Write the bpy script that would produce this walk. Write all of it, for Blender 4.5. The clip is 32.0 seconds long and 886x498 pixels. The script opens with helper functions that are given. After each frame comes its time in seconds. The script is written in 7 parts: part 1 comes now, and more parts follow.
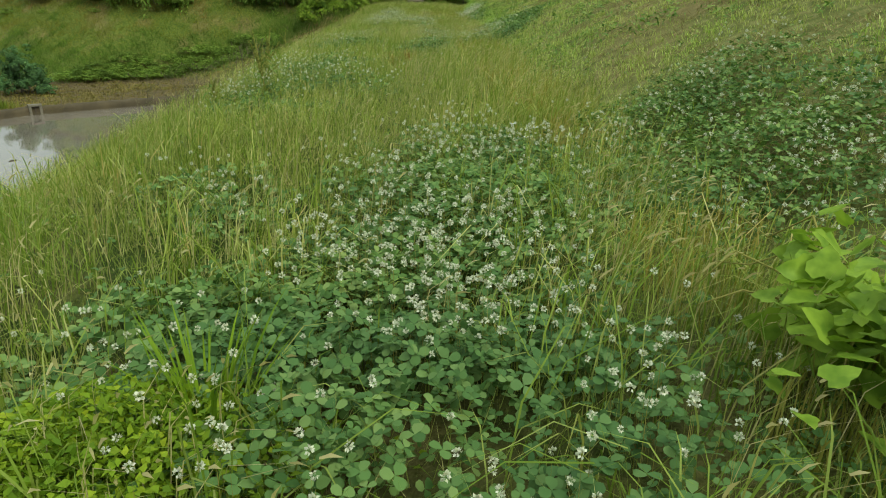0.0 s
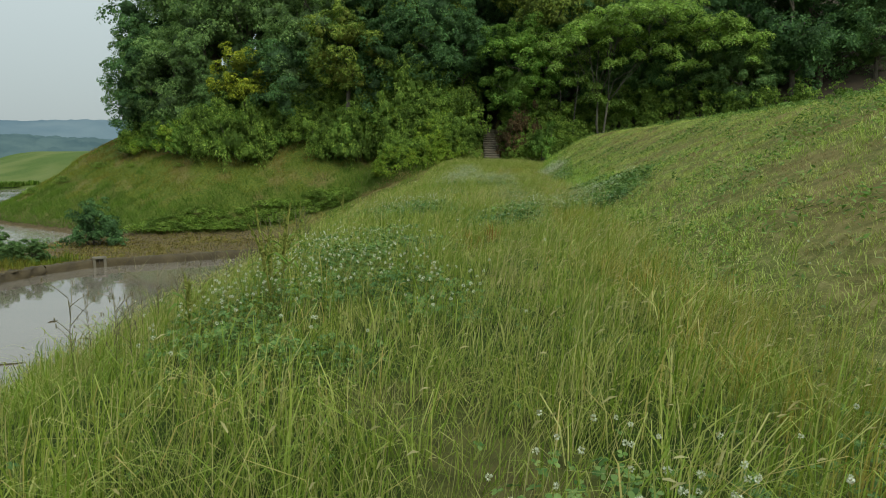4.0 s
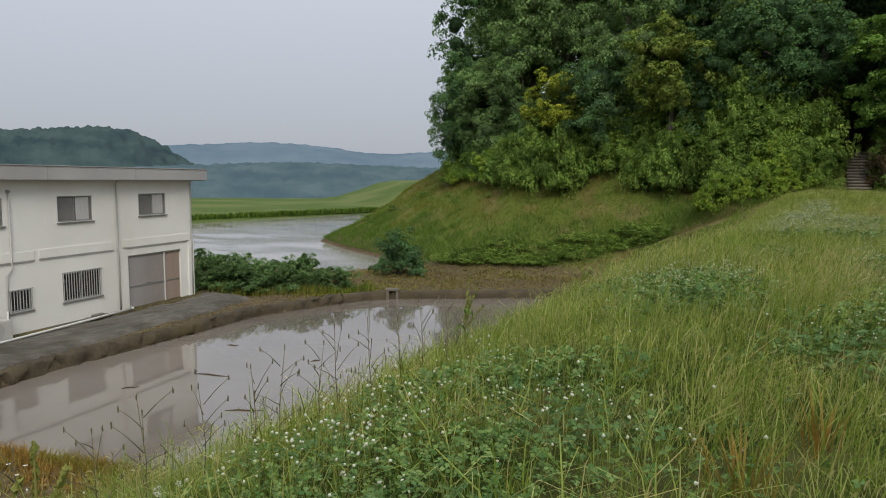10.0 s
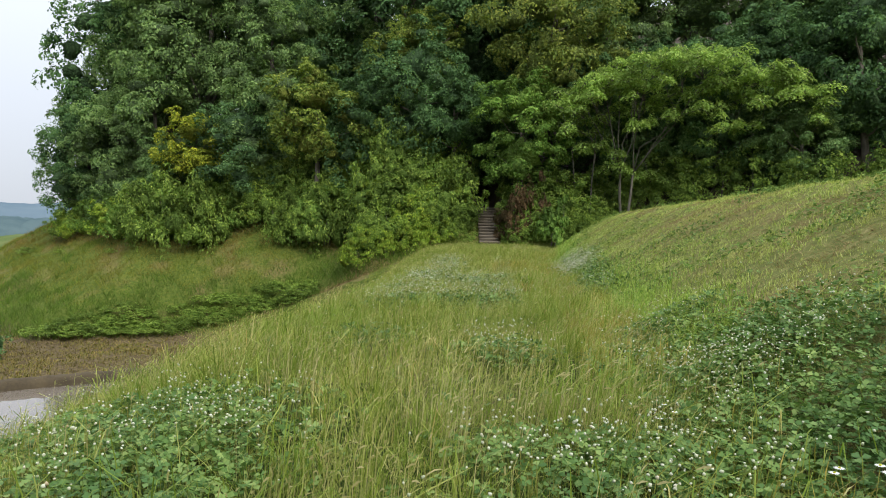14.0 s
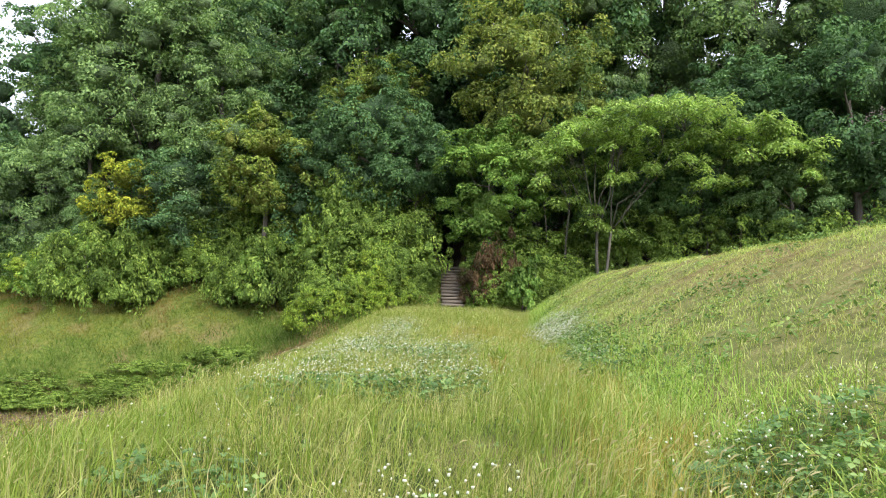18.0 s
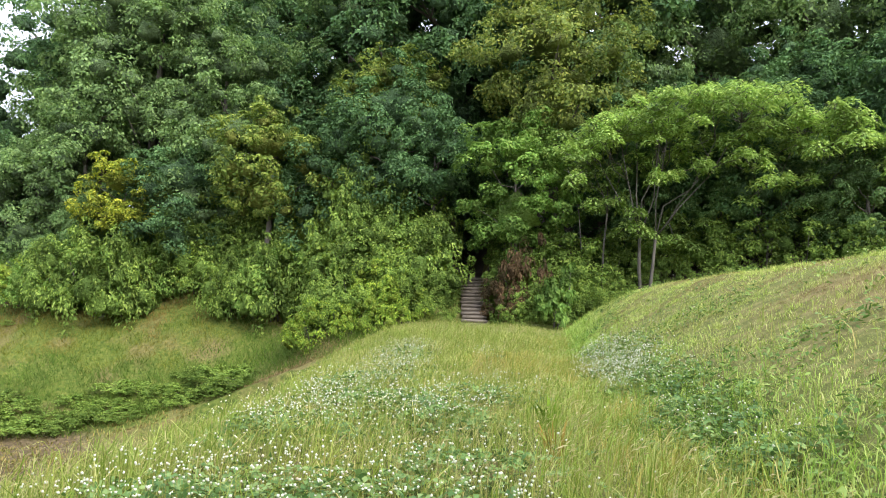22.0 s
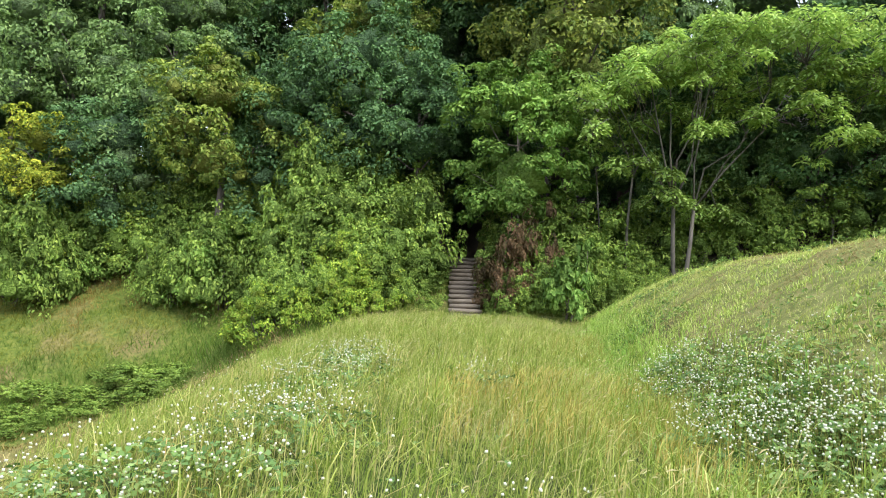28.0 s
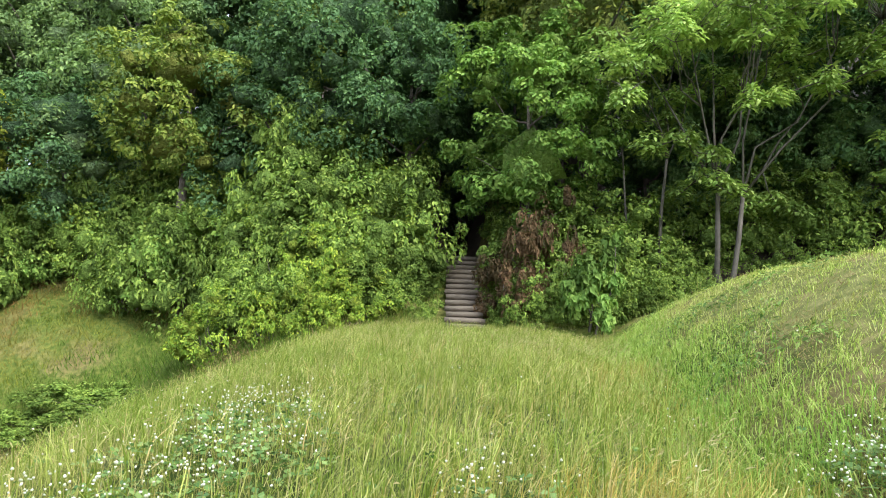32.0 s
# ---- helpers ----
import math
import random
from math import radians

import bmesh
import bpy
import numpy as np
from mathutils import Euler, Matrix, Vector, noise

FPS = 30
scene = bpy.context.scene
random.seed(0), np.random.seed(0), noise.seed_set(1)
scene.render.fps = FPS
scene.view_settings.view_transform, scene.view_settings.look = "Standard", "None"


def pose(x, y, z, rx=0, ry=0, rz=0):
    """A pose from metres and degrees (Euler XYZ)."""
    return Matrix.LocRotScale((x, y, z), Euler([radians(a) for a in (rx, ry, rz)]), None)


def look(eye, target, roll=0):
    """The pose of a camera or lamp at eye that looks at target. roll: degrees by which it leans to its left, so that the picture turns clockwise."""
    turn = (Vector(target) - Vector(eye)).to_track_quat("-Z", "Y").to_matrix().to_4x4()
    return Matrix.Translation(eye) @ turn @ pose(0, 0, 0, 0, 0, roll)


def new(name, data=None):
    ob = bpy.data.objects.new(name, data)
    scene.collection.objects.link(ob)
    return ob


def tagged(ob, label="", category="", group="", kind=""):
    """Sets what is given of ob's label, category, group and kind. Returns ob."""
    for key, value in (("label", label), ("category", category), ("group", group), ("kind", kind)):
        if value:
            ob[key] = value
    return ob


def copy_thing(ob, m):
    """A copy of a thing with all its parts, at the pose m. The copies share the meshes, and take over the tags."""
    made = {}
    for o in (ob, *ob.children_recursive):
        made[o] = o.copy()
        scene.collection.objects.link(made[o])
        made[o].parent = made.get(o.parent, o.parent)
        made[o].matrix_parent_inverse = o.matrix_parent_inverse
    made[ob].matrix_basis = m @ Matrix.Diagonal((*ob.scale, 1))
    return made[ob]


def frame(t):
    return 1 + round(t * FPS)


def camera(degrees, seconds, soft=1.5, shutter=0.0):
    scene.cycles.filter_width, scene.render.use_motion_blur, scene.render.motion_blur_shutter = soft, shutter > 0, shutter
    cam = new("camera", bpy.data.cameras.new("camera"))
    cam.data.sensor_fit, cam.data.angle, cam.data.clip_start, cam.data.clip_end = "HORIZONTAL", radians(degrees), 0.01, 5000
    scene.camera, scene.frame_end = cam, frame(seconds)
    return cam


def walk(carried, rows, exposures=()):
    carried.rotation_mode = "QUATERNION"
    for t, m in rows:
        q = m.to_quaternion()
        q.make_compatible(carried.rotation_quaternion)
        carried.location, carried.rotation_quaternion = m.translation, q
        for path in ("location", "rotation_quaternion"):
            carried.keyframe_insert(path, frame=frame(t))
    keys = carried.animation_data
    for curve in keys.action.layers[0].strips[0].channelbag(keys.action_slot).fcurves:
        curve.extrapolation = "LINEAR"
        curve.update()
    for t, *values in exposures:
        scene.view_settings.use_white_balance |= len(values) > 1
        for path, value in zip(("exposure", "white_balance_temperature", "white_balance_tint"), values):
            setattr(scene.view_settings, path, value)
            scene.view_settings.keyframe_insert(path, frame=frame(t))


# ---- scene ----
PATH = [
    (0, (1.012, -2.779, 1.371), (0.957, -0.901, 0.686), 0.2),
    (0.5, (1.003, -2.23, 1.392), (0.934, -0.352, 0.708), -0.2),
    (1, (0.942, -1.642, 1.445), (0.878, 0.24, 0.77), -0.2),
    (1.5, (0.935, -1.0, 1.427), (0.871, 0.889, 0.771), 0.1),
    (2, (0.921, -0.441, 1.433), (0.85, 1.46, 0.818), -0.0),
    (2.5, (0.879, 0.119, 1.499), (0.808, 2.051, 0.984), 0.1),
    (4.5, (0.442, 1.779, 1.425), (-0.042, 3.708, 1.208), 0.3),
    (5, (0.357, 2.389, 1.407), (-0.408, 4.229, 1.241), 0.2),
    (5.5, (0.245, 2.902, 1.435), (-0.712, 4.653, 1.3), 0.2),
    (6, (0.242, 3.42, 1.46), (-0.844, 5.094, 1.324), 0.1),
    (6.5, (0.178, 3.862, 1.418), (-0.99, 5.478, 1.273), 0.4),
    (7, (0.118, 4.278, 1.468), (-1.073, 5.877, 1.306), 0.2),
    (7.5, (0.141, 4.742, 1.49), (-1.056, 6.334, 1.31), 0.2),
    (8, (0.169, 5.183, 1.489), (-1.033, 6.769, 1.294), 0.3),
    (8.5, (0.189, 5.643, 1.551), (-1.014, 7.227, 1.342), 0.2),
    (9, (0.24, 6.08, 1.536), (-0.962, 7.664, 1.32), 0.3),
    (9.5, (0.304, 6.472, 1.598), (-0.89, 8.061, 1.376), 0.3),
    (10, (0.32, 7.068, 1.646), (-0.824, 8.696, 1.447), 0.2),
    (10.5, (0.368, 7.793, 1.573), (-0.642, 9.51, 1.395), 0.4),
    (11, (0.411, 8.526, 1.576), (-0.462, 10.316, 1.397), 0.2),
    (11.5, (0.385, 9.302, 1.568), (-0.293, 11.176, 1.403), 0.3),
    (12, (0.424, 9.936, 1.505), (-0.12, 11.854, 1.352), 0.5),
    (12.5, (0.426, 10.545, 1.525), (-0.014, 12.493, 1.414), 0.4),
    (13, (0.357, 11.208, 1.57), (-0.002, 13.174, 1.477), 0.4),
    (13.5, (0.328, 11.841, 1.534), (0.014, 13.815, 1.468), 0.6),
    (14, (0.287, 12.384, 1.606), (0.002, 14.364, 1.569), 0.3),
    (14.5, (0.203, 12.961, 1.64), (-0.052, 14.944, 1.662), 0.3),
    (16.5, (0.198, 15.13, 1.412), (-0.011, 17.117, 1.507), 0.9),
    (17, (0.16, 15.646, 1.47), (-0.04, 17.631, 1.597), 0.9),
    (17.5, (0.106, 16.22, 1.479), (-0.089, 18.205, 1.629), 1.2),
    (18, (0.132, 16.79, 1.435), (-0.059, 18.775, 1.59), 1.0),
    (18.5, (0.14, 17.371, 1.472), (-0.057, 19.355, 1.626), 1.0),
    (19, (0.043, 17.953, 1.454), (-0.156, 19.938, 1.603), 1.2),
    (19.5, (0.032, 18.483, 1.481), (-0.18, 20.466, 1.623), 1.0),
    (20, (0.0, 19.034, 1.541), (-0.22, 21.018, 1.678), 1.0),
    (20.5, (-0.082, 19.56, 1.533), (-0.307, 21.543, 1.673), 1.3),
    (21, (-0.112, 20.073, 1.592), (-0.345, 22.055, 1.732), 1.1),
    (21.5, (-0.16, 20.646, 1.595), (-0.404, 22.624, 1.765), 1.2),
    (22, (-0.233, 21.136, 1.577), (-0.487, 23.111, 1.766), 1.4),
    (22.5, (-0.294, 21.644, 1.635), (-0.544, 23.618, 1.838), 1.2),
    (23, (-0.309, 22.193, 1.623), (-0.567, 24.166, 1.83), 1.2),
    (23.5, (-0.33, 22.704, 1.607), (-0.597, 24.676, 1.807), 1.2),
    (24, (-0.39, 23.269, 1.63), (-0.656, 25.241, 1.824), 1.3),
    (24.5, (-0.426, 23.822, 1.611), (-0.692, 25.795, 1.803), 1.5),
    (25, (-0.457, 24.34, 1.588), (-0.723, 26.313, 1.774), 1.4),
    (25.5, (-0.57, 24.875, 1.659), (-0.829, 26.851, 1.832), 1.3),
    (27.5, (-0.631, 27.399, 1.496), (-0.879, 29.376, 1.659), 1.9),
    (28, (-0.662, 27.894, 1.554), (-0.899, 29.874, 1.711), 1.9),
    (28.5, (-0.732, 28.452, 1.616), (-0.961, 30.433, 1.769), 1.8),
    (29, (-0.77, 28.999, 1.586), (-0.995, 30.981, 1.731), 2.0),
    (29.5, (-0.805, 29.5, 1.644), (-1.027, 31.482, 1.784), 1.7),
    (30, (-0.879, 30.087, 1.691), (-1.104, 32.069, 1.834), 1.6),
    (30.5, (-0.899, 30.677, 1.645), (-1.13, 32.658, 1.794), 1.9),
    (31, (-0.938, 31.284, 1.675), (-1.17, 33.263, 1.845), 1.8),
    (31.5, (-0.991, 31.898, 1.731), (-1.225, 33.877, 1.901), 1.7),
    (32, (-1.006, 32.482, 1.699), (-1.247, 34.46, 1.865), 1.9),
]
EXPOSURES = [(0, 0.3, 6900, -10), (2.5, 0.25, 6850, -12), (5, -0.04, 6550, -1), (10.5, -0.08, 6500, 9), (12, 0.3, 6600, 8), (13.5, 0.52, 6550, 8),
             (16.5, 0.92, 6450, 10), (17.2, 1.04, 6400, 11), (18, 1.34, 6250, 15), (20, 1.37, 6200, 16), (25, 1.37, 6150, 16), (28, 1.5, 6130, 14), (32, 1.52, 6120, 13)]
cam = camera(65.9, 32.0, soft=1.0)
walk(cam, [(t, look(eye, target, roll)) for t, eye, target, roll in PATH],
     exposures=EXPOSURES)

# ---- world and light: bright overcast evening ----
world = bpy.data.worlds.new("overcast_sky")
scene.world = world
world.use_nodes = True
wn, wl = world.node_tree.nodes, world.node_tree.links
sky = wn.new("ShaderNodeTexSky")
sky.sky_type, sky.sun_disc = "NISHITA", False
sky.sun_elevation, sky.sun_rotation = radians(44), radians(135)
sky.air_density, sky.dust_density = 1.0, 4.0
# overcast: the zenith three times as bright as the horizon
way = wn.new("ShaderNodeTexCoord")
split = wn.new("ShaderNodeSeparateXYZ")
wl.new(way.outputs["Generated"], split.inputs["Vector"])
rise = wn.new("ShaderNodeMapRange")
rise.inputs["From Min"].default_value, rise.inputs["From Max"].default_value = 0.0, 1.0
rise.inputs["To Min"].default_value, rise.inputs["To Max"].default_value = 0.36, 1.0
wl.new(split.outputs["Z"], rise.inputs["Value"])
cloud = wn.new("ShaderNodeMix")
cloud.data_type, cloud.blend_type = "RGBA", "MULTIPLY"
cloud.inputs["Factor"].default_value = 1.0
cloud.inputs["A"].default_value = (12.6, 13.3, 14.9, 1)
wl.new(rise.outputs["Result"], cloud.inputs["B"])
veil = wn.new("ShaderNodeMix")
veil.data_type = "RGBA"
veil.inputs["Factor"].default_value = 0.9
wl.new(sky.outputs["Color"], veil.inputs["A"])
wl.new(cloud.outputs["Result"], veil.inputs["B"])
wl.new(veil.outputs["Result"], wn["Background"].inputs["Color"])
wn["Background"].inputs["Strength"].default_value = 0.1
sun_data = bpy.data.lights.new("sun", "SUN")
sun_data.energy, sun_data.angle, sun_data.color = 2.1, radians(30), (1.0, 0.95, 0.84)
sun = new("sun", sun_data)
sun.matrix_world = look((34, -34, 46), (0, 0, 0))

rng = np.random.default_rng(7)


# ---- materials ----
def nodes_of(name):
    m = bpy.data.materials.new(name)
    m.use_nodes = True
    return m, m.node_tree.nodes, m.node_tree.links


def ramp(nt, links, fac, stops):
    r = nt.new("ShaderNodeValToRGB")
    while len(r.color_ramp.elements) < len(stops):
        r.color_ramp.elements.new(0.5)
    for e, (p, c) in zip(r.color_ramp.elements, stops):
        e.position, e.color = p, (*c, 1)
    links.new(fac, r.inputs["Fac"])
    return r.outputs["Color"]


def tex(nt, links, scale, detail=4, kind="ShaderNodeTexNoise", stretch=None):
    n = nt.new(kind)
    n.inputs["Scale"].default_value = scale
    if "Detail" in n.inputs:
        n.inputs["Detail"].default_value = detail
    g = nt.new("ShaderNodeNewGeometry")
    src = g.outputs["Position"]
    if stretch:
        mp = nt.new("ShaderNodeMapping")
        mp.inputs["Scale"].default_value = stretch
        links.new(src, mp.inputs["Vector"])
        src = mp.outputs["Vector"]
    links.new(src, n.inputs["Vector"])
    return n


def mixed(nt, links, fac, a, b, blend="MIX"):
    m = nt.new("ShaderNodeMix")
    m.data_type, m.blend_type = "RGBA", blend
    for sock, v in (("Factor", fac), ("A", a), ("B", b)):
        if isinstance(v, (int, float)):
            m.inputs[sock].default_value = v
        elif isinstance(v, tuple):
            m.inputs[sock].default_value = (*v, 1)
        else:
            links.new(v, m.inputs[sock])
    return m.outputs["Result"]


def bumped(nt, links, height, strength, distance, bsdf):
    b = nt.new("ShaderNodeBump")
    b.inputs["Strength"].default_value, b.inputs["Distance"].default_value = strength, distance
    links.new(height, b.inputs["Height"])
    links.new(b.outputs["Normal"], bsdf.inputs["Normal"])


def surface(name, a, b, scale=3.0, rough=0.8, bump=0.3, fine=40.0, stain=None, metal=0.0, stretch=None):
    """A plain surface: two tones at a large and a fine scale, with relief."""
    m, nt, links = nodes_of(name)
    p = nt["Principled BSDF"]
    n1, n2 = tex(nt, links, scale, 5, stretch=stretch), tex(nt, links, fine, 6, stretch=stretch)
    c = ramp(nt, links, n1.outputs["Fac"], [(0.3, a), (0.7, b)])
    c = mixed(nt, links, 0.35, c, ramp(nt, links, n2.outputs["Fac"], [(0.25, tuple(v * 0.6 for v in a)), (0.75, b)]))
    if stain:
        n3 = tex(nt, links, scale * 0.35, 6, stretch=(1, 1, 0.25))
        c = mixed(nt, links, ramp(nt, links, n3.outputs["Fac"], [(0.5, (0, 0, 0)), (0.72, (0.8, 0.8, 0.8))]), c, stain)
    links.new(c, p.inputs["Base Color"])
    p.inputs["Roughness"].default_value, p.inputs["Metallic"].default_value = rough, metal
    bumped(nt, links, n2.outputs["Fac"], bump, 0.02, p)
    return m


def foliage(name, stops, rough=0.55, patch=0.5, through_light=0.35, patch_tone=None):
    """Leaves: each its own tone, drifting in patches, letting some light through."""
    m, nt, links = nodes_of(name)
    p, out = nt["Principled BSDF"], nt["Material Output"]
    g = nt.new("ShaderNodeNewGeometry")
    c = ramp(nt, links, g.outputs["Random Per Island"], stops)
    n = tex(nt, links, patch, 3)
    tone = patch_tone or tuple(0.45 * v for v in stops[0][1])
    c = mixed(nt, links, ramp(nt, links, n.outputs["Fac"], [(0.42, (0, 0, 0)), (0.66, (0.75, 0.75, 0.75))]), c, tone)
    links.new(c, p.inputs["Base Color"])
    p.inputs["Roughness"].default_value = rough
    p.inputs["Specular IOR Level"].default_value = 0.08
    t = nt.new("ShaderNodeBsdfTranslucent")
    links.new(mixed(nt, links, 1.0, c, (1.0, 1.05, 0.68), "MULTIPLY"), t.inputs["Color"])
    s = nt.new("ShaderNodeMixShader")
    s.inputs["Fac"].default_value = through_light
    links.new(p.outputs["BSDF"], s.inputs[1])
    links.new(t.outputs["BSDF"], s.inputs[2])
    links.new(s.outputs["Shader"], out.inputs["Surface"])
    return m


def shaded_leaf_mass(name, stops):
    """The closed inner mass of a crown, its shade painted in: leaf-sized cells of differing tone and tilt."""
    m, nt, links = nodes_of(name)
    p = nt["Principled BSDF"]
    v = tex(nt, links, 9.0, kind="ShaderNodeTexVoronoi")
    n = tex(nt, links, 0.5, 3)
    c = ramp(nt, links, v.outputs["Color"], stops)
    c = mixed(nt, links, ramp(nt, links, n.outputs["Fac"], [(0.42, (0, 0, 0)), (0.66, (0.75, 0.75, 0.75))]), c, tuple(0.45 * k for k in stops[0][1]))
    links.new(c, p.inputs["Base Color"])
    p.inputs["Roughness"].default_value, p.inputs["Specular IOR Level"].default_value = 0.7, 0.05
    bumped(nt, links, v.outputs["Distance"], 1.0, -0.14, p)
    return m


def ground_material():
    m, nt, links = nodes_of("ground_soil_and_turf")
    p = nt["Principled BSDF"]
    n1, n2, n3 = tex(nt, links, 0.35, 5), tex(nt, links, 6, 6), tex(nt, links, 45, 5)
    turf = ramp(nt, links, n2.outputs["Fac"], [(0.25, (0.018, 0.03, 0.006)), (0.5, (0.04, 0.062, 0.011)), (0.75, (0.08, 0.1, 0.02))])
    turf = mixed(nt, links, ramp(nt, links, n3.outputs["Fac"], [(0.42, (0, 0, 0)), (0.6, (0.6, 0.6, 0.6))]), turf, (0.016, 0.026, 0.007))
    dry = ramp(nt, links, n2.outputs["Fac"], [(0.3, (0.12, 0.095, 0.04)), (0.7, (0.23, 0.17, 0.08))])
    turf = mixed(nt, links, ramp(nt, links, n1.outputs["Fac"], [(0.52, (0, 0, 0)), (0.68, (0.7, 0.7, 0.7))]), turf, dry)
    # short mown turf on the bank and the hill's slope
    mown = ramp(nt, links, n2.outputs["Fac"], [(0.3, (0.085, 0.095, 0.028)), (0.5, (0.15, 0.155, 0.048)), (0.72, (0.25, 0.225, 0.095))])
    mown = mixed(nt, links, ramp(nt, links, n3.outputs["Fac"], [(0.4, (0, 0, 0)), (0.6, (0.5, 0.5, 0.5))]), mown, (0.05, 0.075, 0.018))
    mown = mixed(nt, links, ramp(nt, links, n1.outputs["Fac"], [(0.5, (0, 0, 0)), (0.66, (0.65, 0.65, 0.65))]), mown, dry)
    at, axes = nt.new("ShaderNodeNewGeometry"), nt.new("ShaderNodeSeparateXYZ")
    links.new(at.outputs["Position"], axes.inputs["Vector"])
    where = []
    for axis, a, b in (("X", 1.5, 2.3), ("Y", 46.5, 48.5)):
        k = nt.new("ShaderNodeMapRange")
        k.inputs["From Min"].default_value, k.inputs["From Max"].default_value = a, b
        links.new(axes.outputs[axis], k.inputs["Value"])
        where.append(k)
    slope = nt.new("ShaderNodeMapRange")
    slope.inputs["From Min"].default_value, slope.inputs["From Max"].default_value = -64, -52
    links.new(axes.outputs["X"], slope.inputs["Value"])
    hillside = nt.new("ShaderNodeMath")
    hillside.operation = "MULTIPLY"
    links.new(where[1].outputs["Result"], hillside.inputs[0])
    links.new(slope.outputs["Result"], hillside.inputs[1])
    either = nt.new("ShaderNodeMath")
    either.operation = "MAXIMUM"
    links.new(where[0].outputs["Result"], either.inputs[0])
    links.new(hillside.outputs["Value"], either.inputs[1])
    plain = ramp(nt, links, n2.outputs["Fac"], [(0.3, (0.05, 0.085, 0.022)), (0.7, (0.1, 0.14, 0.035))])
    plain = mixed(nt, links, ramp(nt, links, tex(nt, links, 0.05, 4, stretch=(1, 1, 4)).outputs["Fac"], [(0.45, (0, 0, 0)), (0.6, (0.6, 0.6, 0.6))]), plain, (0.15, 0.165, 0.06))
    beyond = nt.new("ShaderNodeMapRange")
    beyond.inputs["From Min"].default_value, beyond.inputs["From Max"].default_value = -58, -68
    links.new(axes.outputs["X"], beyond.inputs["Value"])
    turf = mixed(nt, links, beyond.outputs["Result"], turf, plain)
    slope_turf = ramp(nt, links, n2.outputs["Fac"], [(0.3, (0.038, 0.065, 0.012)), (0.5, (0.085, 0.115, 0.021)), (0.72, (0.155, 0.16, 0.038))])
    slope_turf = mixed(nt, links, ramp(nt, links, n1.outputs["Fac"], [(0.5, (0, 0, 0)), (0.64, (0.7, 0.7, 0.7))]), slope_turf, dry)
    mown = mixed(nt, links, hillside.outputs["Value"], mown, slope_turf)
    turf = mixed(nt, links, either.outputs["Value"], turf, mown)
    mud = ramp(nt, links, n2.outputs["Fac"], [(0.3, (0.05, 0.038, 0.02)), (0.52, (0.11, 0.083, 0.045)), (0.75, (0.2, 0.16, 0.095))])
    g = nt.new("ShaderNodeNewGeometry")
    sep = nt.new("ShaderNodeSeparateXYZ")
    links.new(g.outputs["Position"], sep.inputs["Vector"])
    lift = nt.new("ShaderNodeMath")
    lift.operation = "MULTIPLY_ADD"
    lift.inputs[1].default_value, lift.inputs[2].default_value = 1.2, -0.6
    links.new(n1.outputs["Fac"], lift.inputs[0])
    low = nt.new("ShaderNodeMath")
    low.operation = "ADD"
    links.new(sep.outputs["Z"], low.inputs[0])
    links.new(lift.outputs["Value"], low.inputs[1])
    band = nt.new("ShaderNodeMapRange")
    band.inputs["From Min"].default_value, band.inputs["From Max"].default_value = -4.5, -3.9
    links.new(low.outputs["Value"], band.inputs["Value"])
    far = nt.new("ShaderNodeMapRange")
    far.inputs["From Min"].default_value, far.inputs["From Max"].default_value = -70, -88
    links.new(sep.outputs["X"], far.inputs["Value"])
    grown = nt.new("ShaderNodeMath")
    grown.operation = "MAXIMUM"
    links.new(band.outputs["Result"], grown.inputs[0])
    links.new(far.outputs["Result"], grown.inputs[1])
    links.new(mixed(nt, links, grown.outputs["Value"], mud, turf), p.inputs["Base Color"])
    p.inputs["Roughness"].default_value, p.inputs["Specular IOR Level"].default_value = 0.95, 0.08
    bumped(nt, links, n3.outputs["Fac"], 0.6, 0.03, p)
    return m


def water_material():
    m, nt, links = nodes_of("muddy_water")
    p = nt["Principled BSDF"]
    n1, n2 = tex(nt, links, 0.12, 4), tex(nt, links, 1.2, 3, stretch=(1, 2.2, 1))
    links.new(ramp(nt, links, n1.outputs["Fac"], [(0.35, (0.15, 0.13, 0.108)), (0.65, (0.205, 0.178, 0.152))]), p.inputs["Base Color"])
    p.inputs["Roughness"].default_value = 0.03
    p.inputs["IOR"].default_value = 1.7
    bumped(nt, links, n2.outputs["Fac"], 0.05, 0.05, p)
    return m


def ruffled_water_material():
    """Open water with long wind-ruffled streaks between calm stretches."""
    m, nt, links = nodes_of("ruffled_water")
    p = nt["Principled BSDF"]
    g, mp = nt.new("ShaderNodeNewGeometry"), nt.new("ShaderNodeMapping")
    mp.inputs["Rotation"].default_value[2] = radians(-40)
    mp.inputs["Scale"].default_value = (0.09, 0.3, 1)
    links.new(g.outputs["Position"], mp.inputs["Vector"])
    n1, n2 = nt.new("ShaderNodeTexNoise"), tex(nt, links, 5.0, 3)
    n1.inputs["Scale"].default_value, n1.inputs["Detail"].default_value = 1.0, 7
    links.new(mp.outputs["Vector"], n1.inputs["Vector"])
    streak = ramp(nt, links, n1.outputs["Fac"], [(0.42, (0.06, 0.06, 0.06)), (0.6, (1, 1, 1))])
    links.new(ramp(nt, links, n1.outputs["Fac"], [(0.45, (0.3, 0.28, 0.25)), (0.62, (0.22, 0.205, 0.18))]), p.inputs["Base Color"])
    p.inputs["Roughness"].default_value = 0.05
    p.inputs["IOR"].default_value = 1.7
    bumped(nt, links, mixed(nt, links, 1.0, n2.outputs["Fac"], streak, "MULTIPLY"), 0.3, 0.1, p)
    return m


